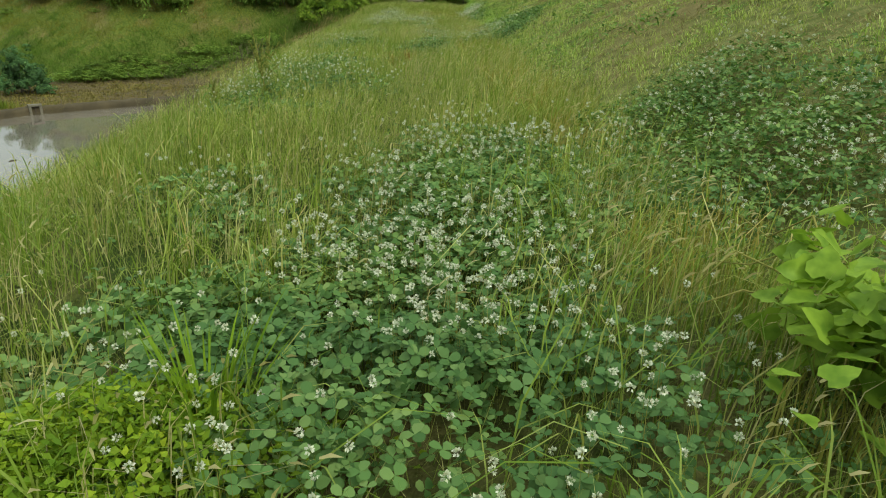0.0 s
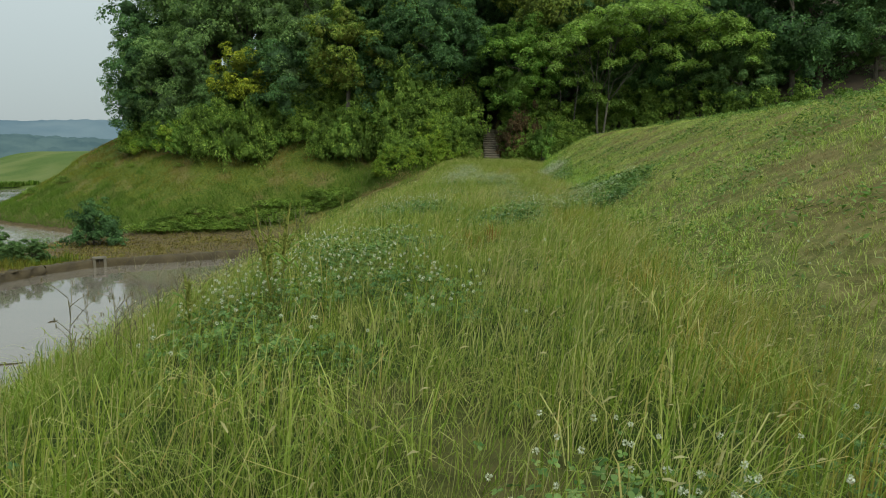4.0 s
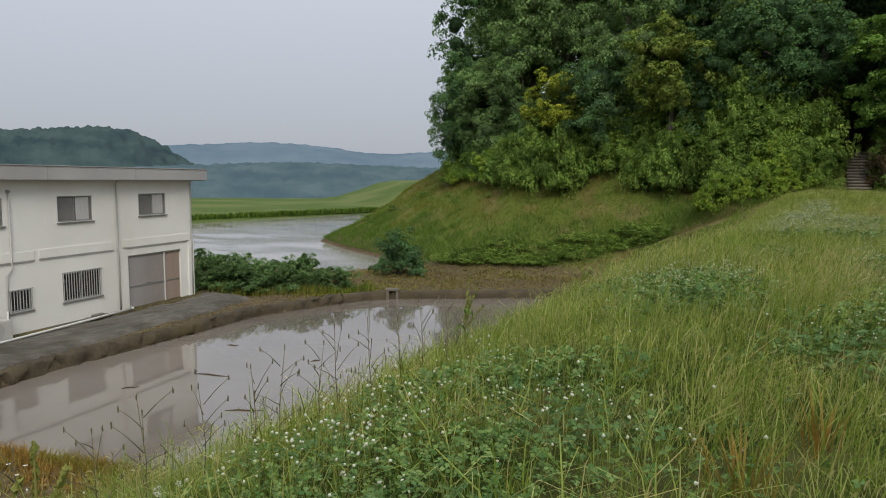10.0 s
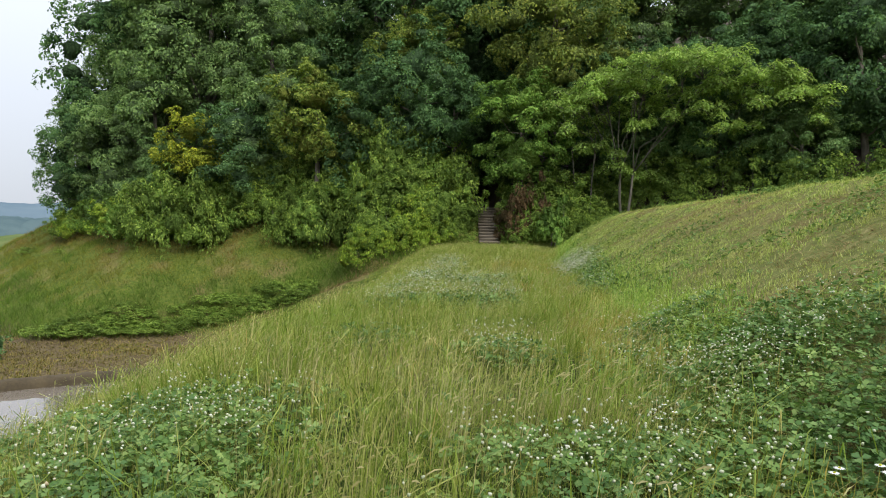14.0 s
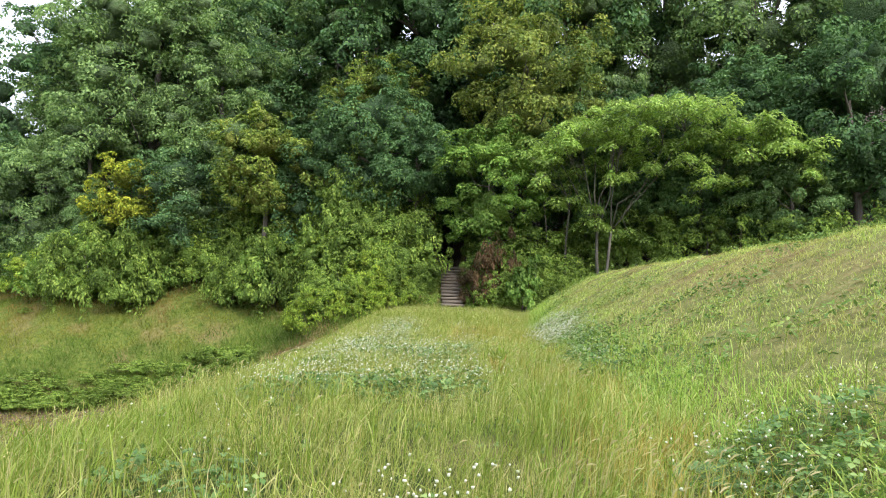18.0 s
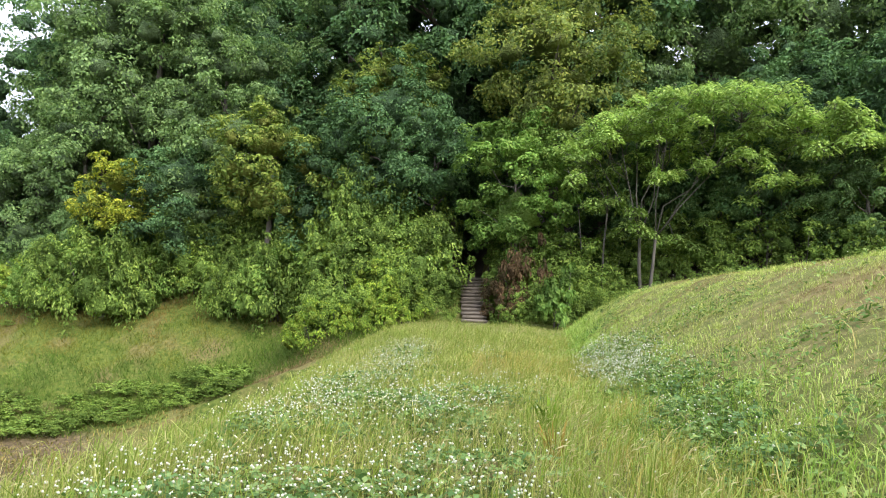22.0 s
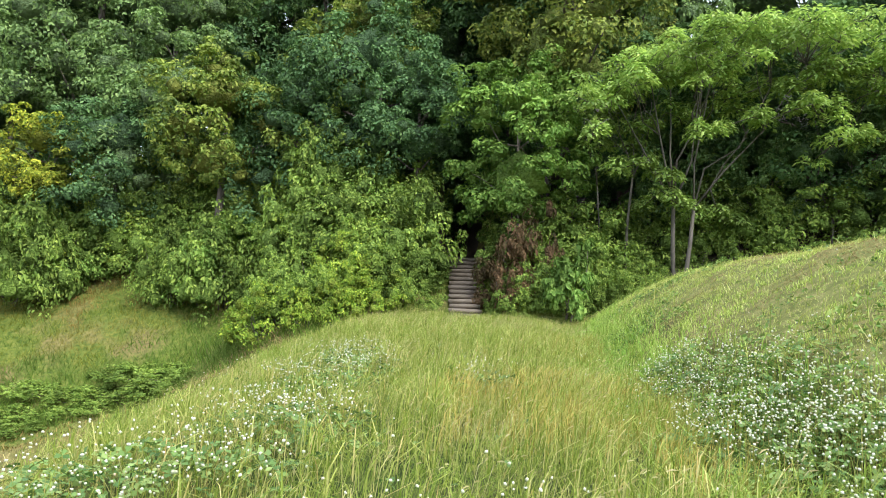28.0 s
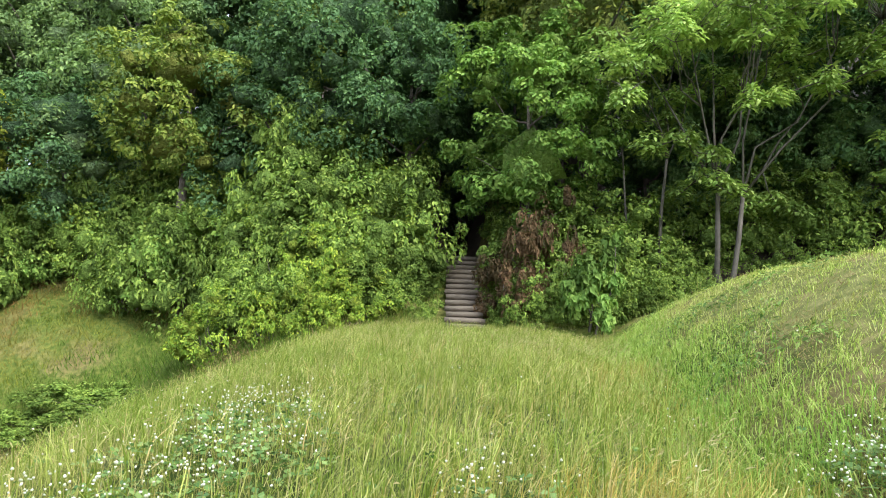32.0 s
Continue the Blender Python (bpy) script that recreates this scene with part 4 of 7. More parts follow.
def leaf_quads(c, nrm, length, width, r, fold=0.25, hang=None):
    """Leaf shapes: a folded kite for every centre, facing nrm; hang pulls their tips along a direction."""
    n = len(c)
    t = r.normal(size=(n, 3))
    if hang is not None:
        t = 0.6 * t + hang
    t = unit(t - (t * nrm).sum(-1, keepdims=True) * nrm)
    b = np.cross(nrm, t)
    length, width = np.broadcast_to(length, n)[:, None], np.broadcast_to(width, n)[:, None]
    mid = c - 0.08 * length * t + fold * width * nrm
    return np.stack([c - 0.5 * length * t, mid + 0.5 * width * b, c + 0.5 * length * t, mid - 0.5 * width * b], 1)


def clump_leaves(centres, radii, per, size, r, flat=0.75, up=0.5, out=None, wide_leaf=0.58):
    """Leaves on the outer shells of clumps."""
    cs = np.repeat(centres, per, 0)
    rs = np.repeat(radii, per)[:, None]
    d = unit(r.normal(size=(len(cs), 3)) + [0, 0, 0.5] + (0 if out is None else 0.9 * np.repeat(out, per, 0)))
    shell = 0.62 + 0.5 * r.random((len(cs), 1)) ** 0.8
    pos = cs + d * rs * shell * [1, 1, flat]
    nrm = unit(d + [0, 0, up] + 0.45 * r.normal(size=d.shape))
    s = size * (0.7 + 0.7 * r.random(len(cs)))
    return leaf_quads(pos, nrm, s, s * wide_leaf, r, 0.2, hang=d * [1, 1, 0.3] - [0, 0, 0.5])


def lobed(c, rad, out, k, r):
    """Breaks every clump into k smaller ones on its outer, upper side."""
    cs, rs, o = np.repeat(c, k, 0), np.repeat(rad, k), np.repeat(out, k, 0)
    d = unit(r.normal(size=cs.shape) + 0.8 * o + [0, 0, 0.35])
    small = rs * (0.34 + 0.26 * r.random(len(rs)))
    return cs + d * (rs * r.uniform(0.5, 0.98, len(rs)))[:, None] * [1, 1, 0.85], small, unit(d + 0.4 * o)


def limb_points(a, b, r, sway):
    a, b = np.asarray(a, float), np.asarray(b, float)
    ln = np.linalg.norm(b - a)
    return [tuple(a + (b - a) * f + (r.normal(size=3) * sway * ln * math.sin(f * math.pi))) for f in (0, 0.3, 0.6, 1.0)]


def make_tree(seed, label, tall, wide, low, material, clumps=34, per=150, leaf=0.26, top_flat=1.0, fill=0.5, stout=1.0):
    """A broadleaved tree: tapered trunk, limbs reaching to the clumps, and a crown of leaf clumps with gaps."""
    r = np.random.default_rng(seed)
    t = thing("tree", label, "tree", group="trees of the wood")
    mid, half = (tall + low) / 2, (tall - low) / 2
    k = np.arange(clumps) + 0.5
    lift, spin = 1 - 1.95 * k / clumps, k * 2.39996
    ring = np.sqrt(1 - lift ** 2)
    d = unit(np.stack([ring * np.cos(spin), ring * np.sin(spin), lift], 1) + 0.16 * r.normal(size=(clumps, 3)))
    far = 0.6 + 0.36 * r.random((clumps, 1))
    c = d * far * [wide, wide, half * top_flat] + [0, 0, mid]
    rad = wide * (0.22 + 0.16 * r.random(clumps) ** 1.5)
    sub, sub_rad, sub_out = lobed(c, rad, d, 5, r)
    leaf *= 1.22
    crown = clump_leaves(sub, sub_rad, per, leaf, r, out=sub_out)
    core = c - 0.35 * rad[:, None] * d
    skin = clump_leaves(core, 1.2 * fill * rad, per, leaf, r)
    heart = clump_leaves(np.array([[0, 0, mid + 0.4 * half], [0, 0, mid - 0.4 * half]]), np.full(2, 0.42 * wide), 10 * per, leaf, r)
    crown = np.concatenate([crown, skin, heart])
    lumps = np.concatenate([core, [[0, 0, mid + 0.4 * half], [0, 0, mid - 0.4 * half]]])
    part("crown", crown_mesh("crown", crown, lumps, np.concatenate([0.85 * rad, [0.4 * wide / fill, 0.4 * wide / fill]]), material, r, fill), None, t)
    bm = bmesh.new()
    lean = r.normal(size=2) * 0.25
    base_r = 0.03 * stout * tall ** 0.8
    trunk = [(0, 0, -0.5), (0.05, 0, tall * 0.15), (lean[0] * 0.5, lean[1] * 0.5, tall * 0.4), (lean[0], lean[1], tall * 0.78)]
    add_tube(bm, trunk, [base_r * 1.25, base_r, base_r * 0.75, base_r * 0.25], 9)
    part("trunk", bm, M_BARK, t)
    for i in r.permutation(clumps)[:8]:
        f = float(np.clip((c[i, 2] - 0.3 * half) / tall, 0.2, 0.7))
        s = np.array([np.interp(f, [0, 0.15, 0.4, 0.78], [p[k] for p in trunk]) for k in range(3)])
        s[2] = f * tall
        part("limb", tube(limb_points(s, c[i], r, 0.06), [base_r * 0.42, base_r * 0.3, base_r * 0.2, base_r * 0.07], 6), M_BARK, t)
    return t


def make_shrub(seed, label, tall, wide, material, clumps=16, per=110, leaf=0.2, group="shrubs along the wood's edge", name="shrub", fill=0.5):
    r = np.random.default_rng(seed)
    t = thing(name, label, "shrub", group=group)
    d = unit(r.normal(size=(clumps, 3)))
    d[:, 2] = np.abs(d[:, 2])
    c = d * (0.3 + 0.75 * r.random((clumps, 1))) * [wide, wide, tall * 0.75] + [0, 0, tall * 0.2]
    spin = r.uniform(0, math.tau, 12)
    skirt = np.stack([np.cos(spin), np.sin(spin), r.uniform(0.0, 0.3, 12)], 1)
    c = np.concatenate([c, skirt * r.uniform(0.55, 0.95, (12, 1)) * [wide, wide, tall * 0.5] + [0, 0, tall * 0.08]])
    d = np.concatenate([d, unit(skirt)])
    rad = wide * (0.2 + 0.2 * r.random(clumps + 12))
    sub, sub_rad, sub_out = lobed(c, rad, unit(d + [0, 0, 0.2]), 3, r)
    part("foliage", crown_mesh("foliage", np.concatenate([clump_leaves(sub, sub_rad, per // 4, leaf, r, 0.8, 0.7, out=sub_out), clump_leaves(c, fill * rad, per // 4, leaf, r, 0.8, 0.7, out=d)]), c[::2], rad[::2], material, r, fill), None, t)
    for i in range(min(5, clumps)):
        part("stem", tube(limb_points((r.normal() * 0.12, r.normal() * 0.12, -0.2), c[i], r, 0.08), [0.035, 0.028, 0.02, 0.008], 5), M_BARK, t)
    return t


def stand(proto, x, y, turn=0.0, size=1.0, sink=0.1, tall=1.0, first=False):
    m = pose(x, y, ground_at(x, y) - sink, 0, 0, turn) @ Matrix.Diagonal((size, size, size * tall, 1))
    if first:
        proto.matrix_world = m
        return proto
    return copy_thing(proto, m)


class Kind:
    """One kind of plant: its first planting moves the original, the rest are copies."""

    def __init__(self, proto):
        self.proto, self.used = proto, False

    def plant(self, *a, **k):
        ob = stand(self.proto, *a, first=not self.used, **k)
        self.used = True
        return ob


# ---- the wood ----
DARK_A = Kind(make_tree(11, "tall dark evergreen tree with a dense rounded crown", 15.5, 4.2, 1.5, LEAF_DARK, 46, 48, 0.18))
DARK_B = Kind(make_tree(12, "dark green broadleaved tree with a lumpy crown", 10.5, 3.7, 0.3, LEAF_DARK, 44, 58, 0.155))
MID_A = Kind(make_tree(13, "green broadleaved tree with a full crown at the wood's edge", 9.8, 3.5, 0.2, LEAF_MID, 44, 56, 0.15))
MID_B = Kind(make_tree(14, "tall green broadleaved tree rising behind others", 16.5, 4.3, 3.0, LEAF_PALE, 48, 58, 0.165))
PALE_A = Kind(make_tree(23, "broadleaved tree with a pale green lumpy crown", 11.0, 3.8, 0.4, LEAF_PALE, 46, 60, 0.15))
TALL_D = Kind(make_tree(15, "tall slender dark tree with a high open crown", 18.5, 3.6, 6.0, LEAF_DARK, 26, 34, 0.22, fill=0.45))
OVERHANG = Kind(make_tree(24, "dark leafy tree hanging over the top of the steps", 9.0, 3.1, 2.9, LEAF_DARK, 36, 56, 0.15))
OLIVE = Kind(make_tree(16, "large tree with an olive-yellow domed crown", 14.0, 4.8, 5.5, LEAF_OLIVE, 44, 72, 0.15))
YELLOW = Kind(make_tree(17, "small tree with yellowing leaves among dark trees", 9.2, 2.5, 3.4, LEAF_YELLOW, 28, 46, 0.14, fill=0.45, stout=0.6))
SALLOW = Kind(make_tree(18, "tree with yellowish green leaves among dark trees", 11.0, 3.2, 3.6, LEAF_SALLOW, 36, 52, 0.15, fill=0.5))
FRESH = Kind(make_tree(19, "slender tree with fresh light green leaves beside the steps", 10.4, 2.8, 1.9, LEAF_LIGHT, 50, 62, 0.15, fill=0.45, stout=0.5))

WOOD_EDGE = ([-60, -20, -12, -7, -4, 0, 30], [12.8, 12.0, 9.5, 5.5, 4.2, 4.2, 3.5])
FIXED = [(MID_B, -21.2, 64.4, 1.0), (MID_A, 5.6, 57.8, 0.72), (MID_A, 9.4, 57.2, 0.75), (MID_A, 13.2, 55.8, 0.8), (MID_B, -33.0, 71.5, 1.2), (MID_B, -35.4, 69.0, 1.0), (MID_B, -31.6, 67.5, 1.3), (MID_B, -27.4, 66.2, 1.3), (PALE_A, -37.4, 66.2, 1.0), (DARK_B, -38.0, 69.6, 1.05), (MID_B, -23.6, 66.8, 1.22), (DARK_A, -19.8, 67.5, 1.2), (DARK_B, 3.6, 59.2, 0.85), (DARK_B, 7.2, 58.8, 0.85), (DARK_B, 11.2, 57.6, 0.9), (MID_A, 15.0, 54.0, 0.9),
         (YELLOW, -25.2, 59.8, 1.0), (SALLOW, -15.8, 60.0, 1.15), (SALLOW, -8.8, 62.0, 0.95), (OVERHANG, -5.6, 58.6, 0.95), (OVERHANG, -1.6, 60.4, 0.85), (OVERHANG, -5.0, 62.2, 0.9), (DARK_A, -37.0, 69.2, 1.1), (MID_B, -13.4, 69.0, 1.25), (MID_B, -6.8, 71.5, 1.3), (DARK_A, 5.0, 66.0, 1.35), (MID_B, 11.5, 65.5, 1.3), (MID_B, 17.0, 63.5, 1.3), (DARK_A, 22.6, 63.0, 1.4), (DARK_B, 17.8, 58.4, 0.95), (DARK_B, 21.4, 57.2, 1.0), (MID_A, 25.0, 56.6, 1.0), (DARK_B, 14.4, 59.6, 0.95), (DARK_B, 27.5, 60.0, 1.2), (DARK_A, -10.2, 66.0, 1.15), (OLIVE, 1.2, 59.5, 1.15), (FRESH, -0.9, 56.0, 1.0),
         (PALE_A, -38.9, 67.6, 0.95), (DARK_B, -36.9, 64.6, 1.0), (PALE_A, -33.5, 63.3, 0.95), (PALE_A, -30.8, 64.2, 1.2), (PALE_A, -19.5, 63.0, 1.15),
         (DARK_B, -11.5, 61.0, 1.0), (DARK_B, -8.2, 59.6, 0.95), (DARK_A, -6.6, 66.4, 1.0), (DARK_A, -0.6, 68.5, 1.1), (DARK_B, -3.7, 66.6, 1.0), (DARK_B, -3.6, 73.0, 1.2), (MID_A, -28.5, 61.0, 0.85), (DARK_B, -22.0, 61.2, 0.9)]
taken = []
for kind, x, y, s in FIXED:
    kind.plant(x, y, turn=rng.uniform(0, 360), size=s, tall=rng.uniform(0.95, 1.05))
    taken.append((x, y))
tries = rng.uniform((-37, 50), (22, 96), (5000, 2))
dd, _ = up_the_hill(tries[:, 0], tries[:, 1])
past = dd - np.interp(tries[:, 0], *WOOD_EDGE)
for (x, y), p in zip(tries, past):
    if not 0.9 < p < 16 or abs(x + 3.05 - 0.1 * (y - 53)) < (2.6 if y < 64 else 0.1) or (y < 72 and abs(x + 2.76 + 0.08 * (y - 53)) < 1.7) or len(taken) > 88:
        continue
    gap = 3.1 if p < 5 else 3.9
    if min(math.hypot(x - a, y - b) for a, b in taken) < gap or (2 < x < 13 and y < 57.5):
        continue
    taken.append((x, y))
    pool = (MID_A, DARK_B, DARK_B, DARK_B if x > -20 else MID_A) if p < 3.5 else (DARK_A, MID_B, DARK_B, DARK_A) if p < 9 else (MID_B, TALL_D, DARK_A, TALL_D)
    pool[int(rng.integers(4))].plant(x, y, turn=rng.uniform(0, 360), size=rng.uniform(0.85, 1.12), tall=rng.uniform(0.92, 1.12) * (1.14 if p > 5 else 1.0))


M_PALEBARK = surface("grey_smooth_bark", (0.05, 0.046, 0.036), (0.13, 0.118, 0.095), 3, 0.85, 0.4, 25, stretch=(3, 3, 0.6))


# ---- the spreading tree with layered sprays ----
# arms that carry rows of leaf tufts: start and end along the tree's width and height, and depth
ARMS = [(-2.6, 5.7, 1.1, 6.7, -1.1), (-2.8, 6.3, 0.8, 7.2, 0.2), (-0.1, 4.7, 4.0, 5.3, -1.3), (-2.0, 3.8, -0.2, 3.5, -0.7), (0.3, 2.3, 2.1, 2.4, 0.3), (1.0, 3.4, 3.2, 3.0, 1.2), (3.6, 4.2, 5.7, 4.7, -0.8), (4.2, 5.6, 8.8, 6.2, -0.6),
        (5.0, 3.5, 8.4, 4.1, 0.3), (6.0, 5.0, 9.0, 5.3, 0.5), (1.2, 6.0, 3.8, 6.6, 0.2), (-2.7, 4.6, -0.8, 4.5, 0.6), (0.2, 5.6, 2.4, 5.9, 0.9), (-1.6, 5.2, 0.6, 5.4, 0.7), (2.6, 5.9, 5.4, 6.9, -1.4), (-1.0, 2.9, 0.0, 2.8, -0.5)]


def spreading_tree(x, y):
    r = np.random.default_rng(31)
    z = ground_at(x, y)
    t = thing("spreading_tree", "light green many-stemmed tree with flat layered sprays of leaves", "tree", pose(x, y, z) @ Matrix.Scale(1.24, 4))
    sprays = []
    for k in range(165):
        px = -3.0 + 12.2 * ((k * 0.618) % 1.0)
        py = r.uniform(-2.6, 1.8)
        dome = 8.4 - 0.06 * (px - 2.8) ** 2 - 0.12 * py * py
        sprays.append((px, py, dome - (0, 0.35, 0.7, 0.1, 1.1, 0.5, 1.6)[k % 7] * r.uniform(0.8, 1.1), r.uniform(0.34, 0.56)))
    arms = []
    for x0, z0, x1, z1, y0 in ARMS:
        n = int(1 + abs(x1 - x0) / 0.36)
        row = [(x0 + (x1 - x0) * (i + r.uniform(-0.3, 0.3)) / n, y0 + r.normal(0, 0.28), z0 + (z1 - z0) * i / n + 0.25 * math.sin(math.pi * i / n) + r.normal(0, 0.09), r.uniform(0.26, 0.46)) for i in range(n + 1)]
        arms.append(row)
    quads = []
    for px, py, pz, rad in sprays + [q for row in arms for q in row]:
        for _ in range(2):
            ox, oy = px + rad * r.normal(0, 0.45), py + rad * r.normal(0, 0.45)
            s = rad * r.uniform(0.7, 1.0)
            n = int(150 * s) + 18
            a, f = r.uniform(0, math.tau, n), np.sqrt(r.random(n))
            c = np.stack([ox + s * 1.15 * f * np.cos(a), oy + s * f * np.sin(a), pz + r.normal(0, 0.06) + 0.5 * (1 - f ** 2) * s - 0.2 * f + 0.05 * r.normal(size=n)], 1)
            nrm = unit(np.stack([0.7 * np.cos(a) * f, 0.7 * np.sin(a) * f, np.ones(n)], 1) + 0.3 * r.normal(size=(n, 3)))
            tipward = np.stack([np.cos(a), np.sin(a), -0.5 - 0.9 * f], 1)
            quads.append(leaf_quads(c, nrm, r.uniform(0.12, 0.21, n), 0.078, r, 0.2, hang=tipward * 1.5))
    part("crown", quads_mesh("crown", np.concatenate(quads), LEAF_SPRAY), None, t)
    forks = []
    stems = [((-0.08, 0, -0.3), (-0.17, 0.0, 2.7), 0.07, ((-1.9, 0.2, 6.0), (-1.0, -0.5, 6.6), (-0.2, 0.4, 7.2), (0.6, -0.6, 6.9), (1.4, 0.2, 7.4))), ((0.12, 0.05, -0.3), (0.42, -0.05, 2.6), 0.066, ((0.9, -0.3, 6.9), (2.7, 0.0, 6.4), (3.5, -0.6, 6.9), (2.2, 0.7, 5.0))),
             ((-1.55, 0.5, -0.3), (-1.35, 0.4, 3.6), 0.045, ((-1.2, 0.2, 6.2), (-2.2, 0.1, 5.8), (-0.5, 0.3, 6.6))), ((-2.6, 0.9, -0.3), (-2.4, 0.8, 3.4), 0.03, ((-2.1, 0.5, 6.0), (-2.9, 0.4, 5.6))),
             ((4.6, 0.9, -0.3), (4.8, 0.8, 2.4), 0.05, ((4.0, 0.5, 6.4), (5.8, 0.2, 6.6), (7.0, 0.4, 5.8))), ((7.4, 0.9, -0.3), (7.3, 0.8, 2.4), 0.045, ((6.6, 0.5, 5.8), (8.2, 0.2, 5.6)))]
    for a, b, w, ends in stems:
        pts = limb_points(a, b, r, 0.035)
        part("trunk", tube(pts, [w * 1.25, w, w * 0.95, w * 0.8], 9), M_PALEBARK, t)
        for e in ends:
            path = limb_points(b, e, r, 0.045)
            part("trunk", tube(path, [w * 0.52, w * 0.42, w * 0.33, w * 0.22], 7), M_PALEBARK, t)
            forks += [(path[1], w * 0.3), (path[2], w * 0.3), (path[3], w * 0.3)]
    for row in arms:
        near = min(row, key=lambda q: min(math.dist(f[0], q[:3]) for f in forks))
        s, w = min(forks, key=lambda f: math.dist(f[0], near[:3]))
        bm = tube(limb_points(s, (near[0], near[1], near[2] - 0.1), r, 0.05), [w, w * 0.8, w * 0.6, 0.012], 6)
        add_tube(bm, [(q[0], q[1], q[2] - 0.1) for q in row], [0.016] * len(row), 5)
        part("limb", bm, M_PALEBARK, t)
    for px, py, pz, rad in sprays:
        s, w = min(forks, key=lambda q: math.dist(q[0], (px, py, pz - 0.9)))
        bm = tube(limb_points(s, (px, py, pz - 0.05), r, 0.06), [w, w * 0.7, w * 0.5, 0.006], 6)
        for _ in range(3):
            e = (px + r.uniform(-1, 1) * rad, py + r.uniform(-0.8, 0.8) * rad, pz + 0.05)
            add_tube(bm, limb_points((px, py, pz - 0.15), e, r, 0.05), [0.012, 0.01, 0.008, 0.005], 4)
        part("limb", bm, M_PALEBARK, t)


LEAF_SPRAY = foliage("leaf_layered_spray", [(0.0, (0.19, 0.315, 0.078)), (0.5, (0.32, 0.475, 0.122)), (1.0, (0.49, 0.61, 0.185))], 0.5, 0.5, 0.45)
spreading_tree(5.15, 54.6)

# ---- shrubs, brambles and bushes ----
LIME = Kind(make_shrub(41, "light yellow-green leafy shrub at the foot of the wood", 2.4, 1.7, LEAF_LIME, 30, 95, 0.11))
GREEN = Kind(make_shrub(42, "green leafy shrub at the foot of the wood", 2.6, 1.8, LEAF_SHRUB, 27, 95, 0.125))
BRIGHT = Kind(make_shrub(43, "fresh green shrub at the foot of the wood", 2.2, 1.6, LEAF_LIGHT, 26, 90, 0.115))
for i in range(52):
    x = -38.6 + 34.8 * (i / 51.0) + rng.normal() * 0.3
    edge = float(np.interp(x, *WOOD_EDGE))
    want = edge + (-1.6 if i % 2 else 0.7) + rng.normal() * 0.5
    ys = np.linspace(46, 75, 160)
    ds, _ = up_the_hill(np.full(160, x), ys)
    y = float(ys[np.argmin(np.abs(ds - want))])
    if abs(x + 3.05) < 1.9 or i % 4 == 2 or (x > -17 and i % 2 == 0):
        continue
    kind = (GREEN, GREEN, BRIGHT, LIME)[int(rng.integers(4))] if x < -14 else (GREEN, GREEN, LIME, GREEN)[int(rng.integers(4))]
    kind.plant(x, y, turn=rng.uniform(0, 360), size=rng.uniform(0.8, 1.15), tall=rng.uniform(0.85, 1.35))
for i in range(15):
    x, y = -10.6 + 5.4 * ((i * 0.618) % 1.0), 53.0 + 2.2 * ((i * 0.382 + 0.1 * i * i) % 1.0)
    (LIME, GREEN, GREEN)[i % 3].plant(x, y, turn=rng.uniform(0, 360), size=rng.uniform(0.5, 0.85), tall=rng.uniform(0.9, 1.35))
for x, y, s in ((-5.1, 54.4, 0.55), (-5.3, 56.0, 0.6), (-5.3, 53.6, 0.6), (-6.0, 57.6, 0.7), (-1.2, 57.4, 0.7), (1.3, 54.9, 0.85), (2.2, 55.2, 0.8), (3.0, 56.2, 0.9), (2.0, 56.6, 1.1), (0.9, 56.2, 1.0)):
    GREEN.plant(x, y, turn=rng.uniform(0, 360), size=s)
for x, y, s in ((-0.9, 55.4, 0.7), (0.4, 54.4, 0.6), (1.7, 53.6, 0.55), (3.4, 53.9, 0.45), (4.4, 53.5, 0.4), (6.0, 53.4, 0.45), (7.4, 53.0, 0.45), (8.8, 52.6, 0.5), (10.4, 52.2, 0.5), (2.6, 54.2, 0.5), (-0.8, 56.6, 0.8), (-6.6, 58.4, 0.9), (-0.8, 58.8, 0.9), (4.0, 57.0, 0.9), (6.4, 57.2, 0.9), (8.4, 56.8, 0.9), (10, 56.0, 1.0), (12.5, 55.0, 1.0), (15, 53.2, 1.1), (17.5, 52.6, 1.1), (20, 51.6, 1.1), (23, 51.0, 1.1)):
    GREEN.plant(x, y, turn=rng.uniform(0, 360), size=s)
GOLD = Kind(make_shrub(49, "yellow-green leafy shrub beside the steps", 1.9, 1.2, LEAF_LIME, 26, 80, 0.1))
for x, y, s in ((-6.2, 52.4, 0.8), (-7.3, 52.2, 0.9), (-6.7, 53.2, 1.1), (-8.6, 52.5, 0.9)):
    GOLD.plant(x, y, turn=rng.uniform(0, 360), size=s, tall=1.2)
for i in range(18):
    x = -17.5 + 12.0 * i / 17.0
    ys = np.linspace(46, 75, 160)
    ds, _ = up_the_hill(np.full(160, x), ys)
    y = float(ys[np.argmin(np.abs(ds - float(np.interp(x, *WOOD_EDGE)) + 0.4 + 2.4 * ((i * 0.618) % 1.0)))])
    (GREEN, GREEN, LIME, BRIGHT, GREEN)[i % 5].plant(x, y, turn=67 * i, size=0.75 + 0.4 * ((i * 0.382) % 1.0), tall=1.1)
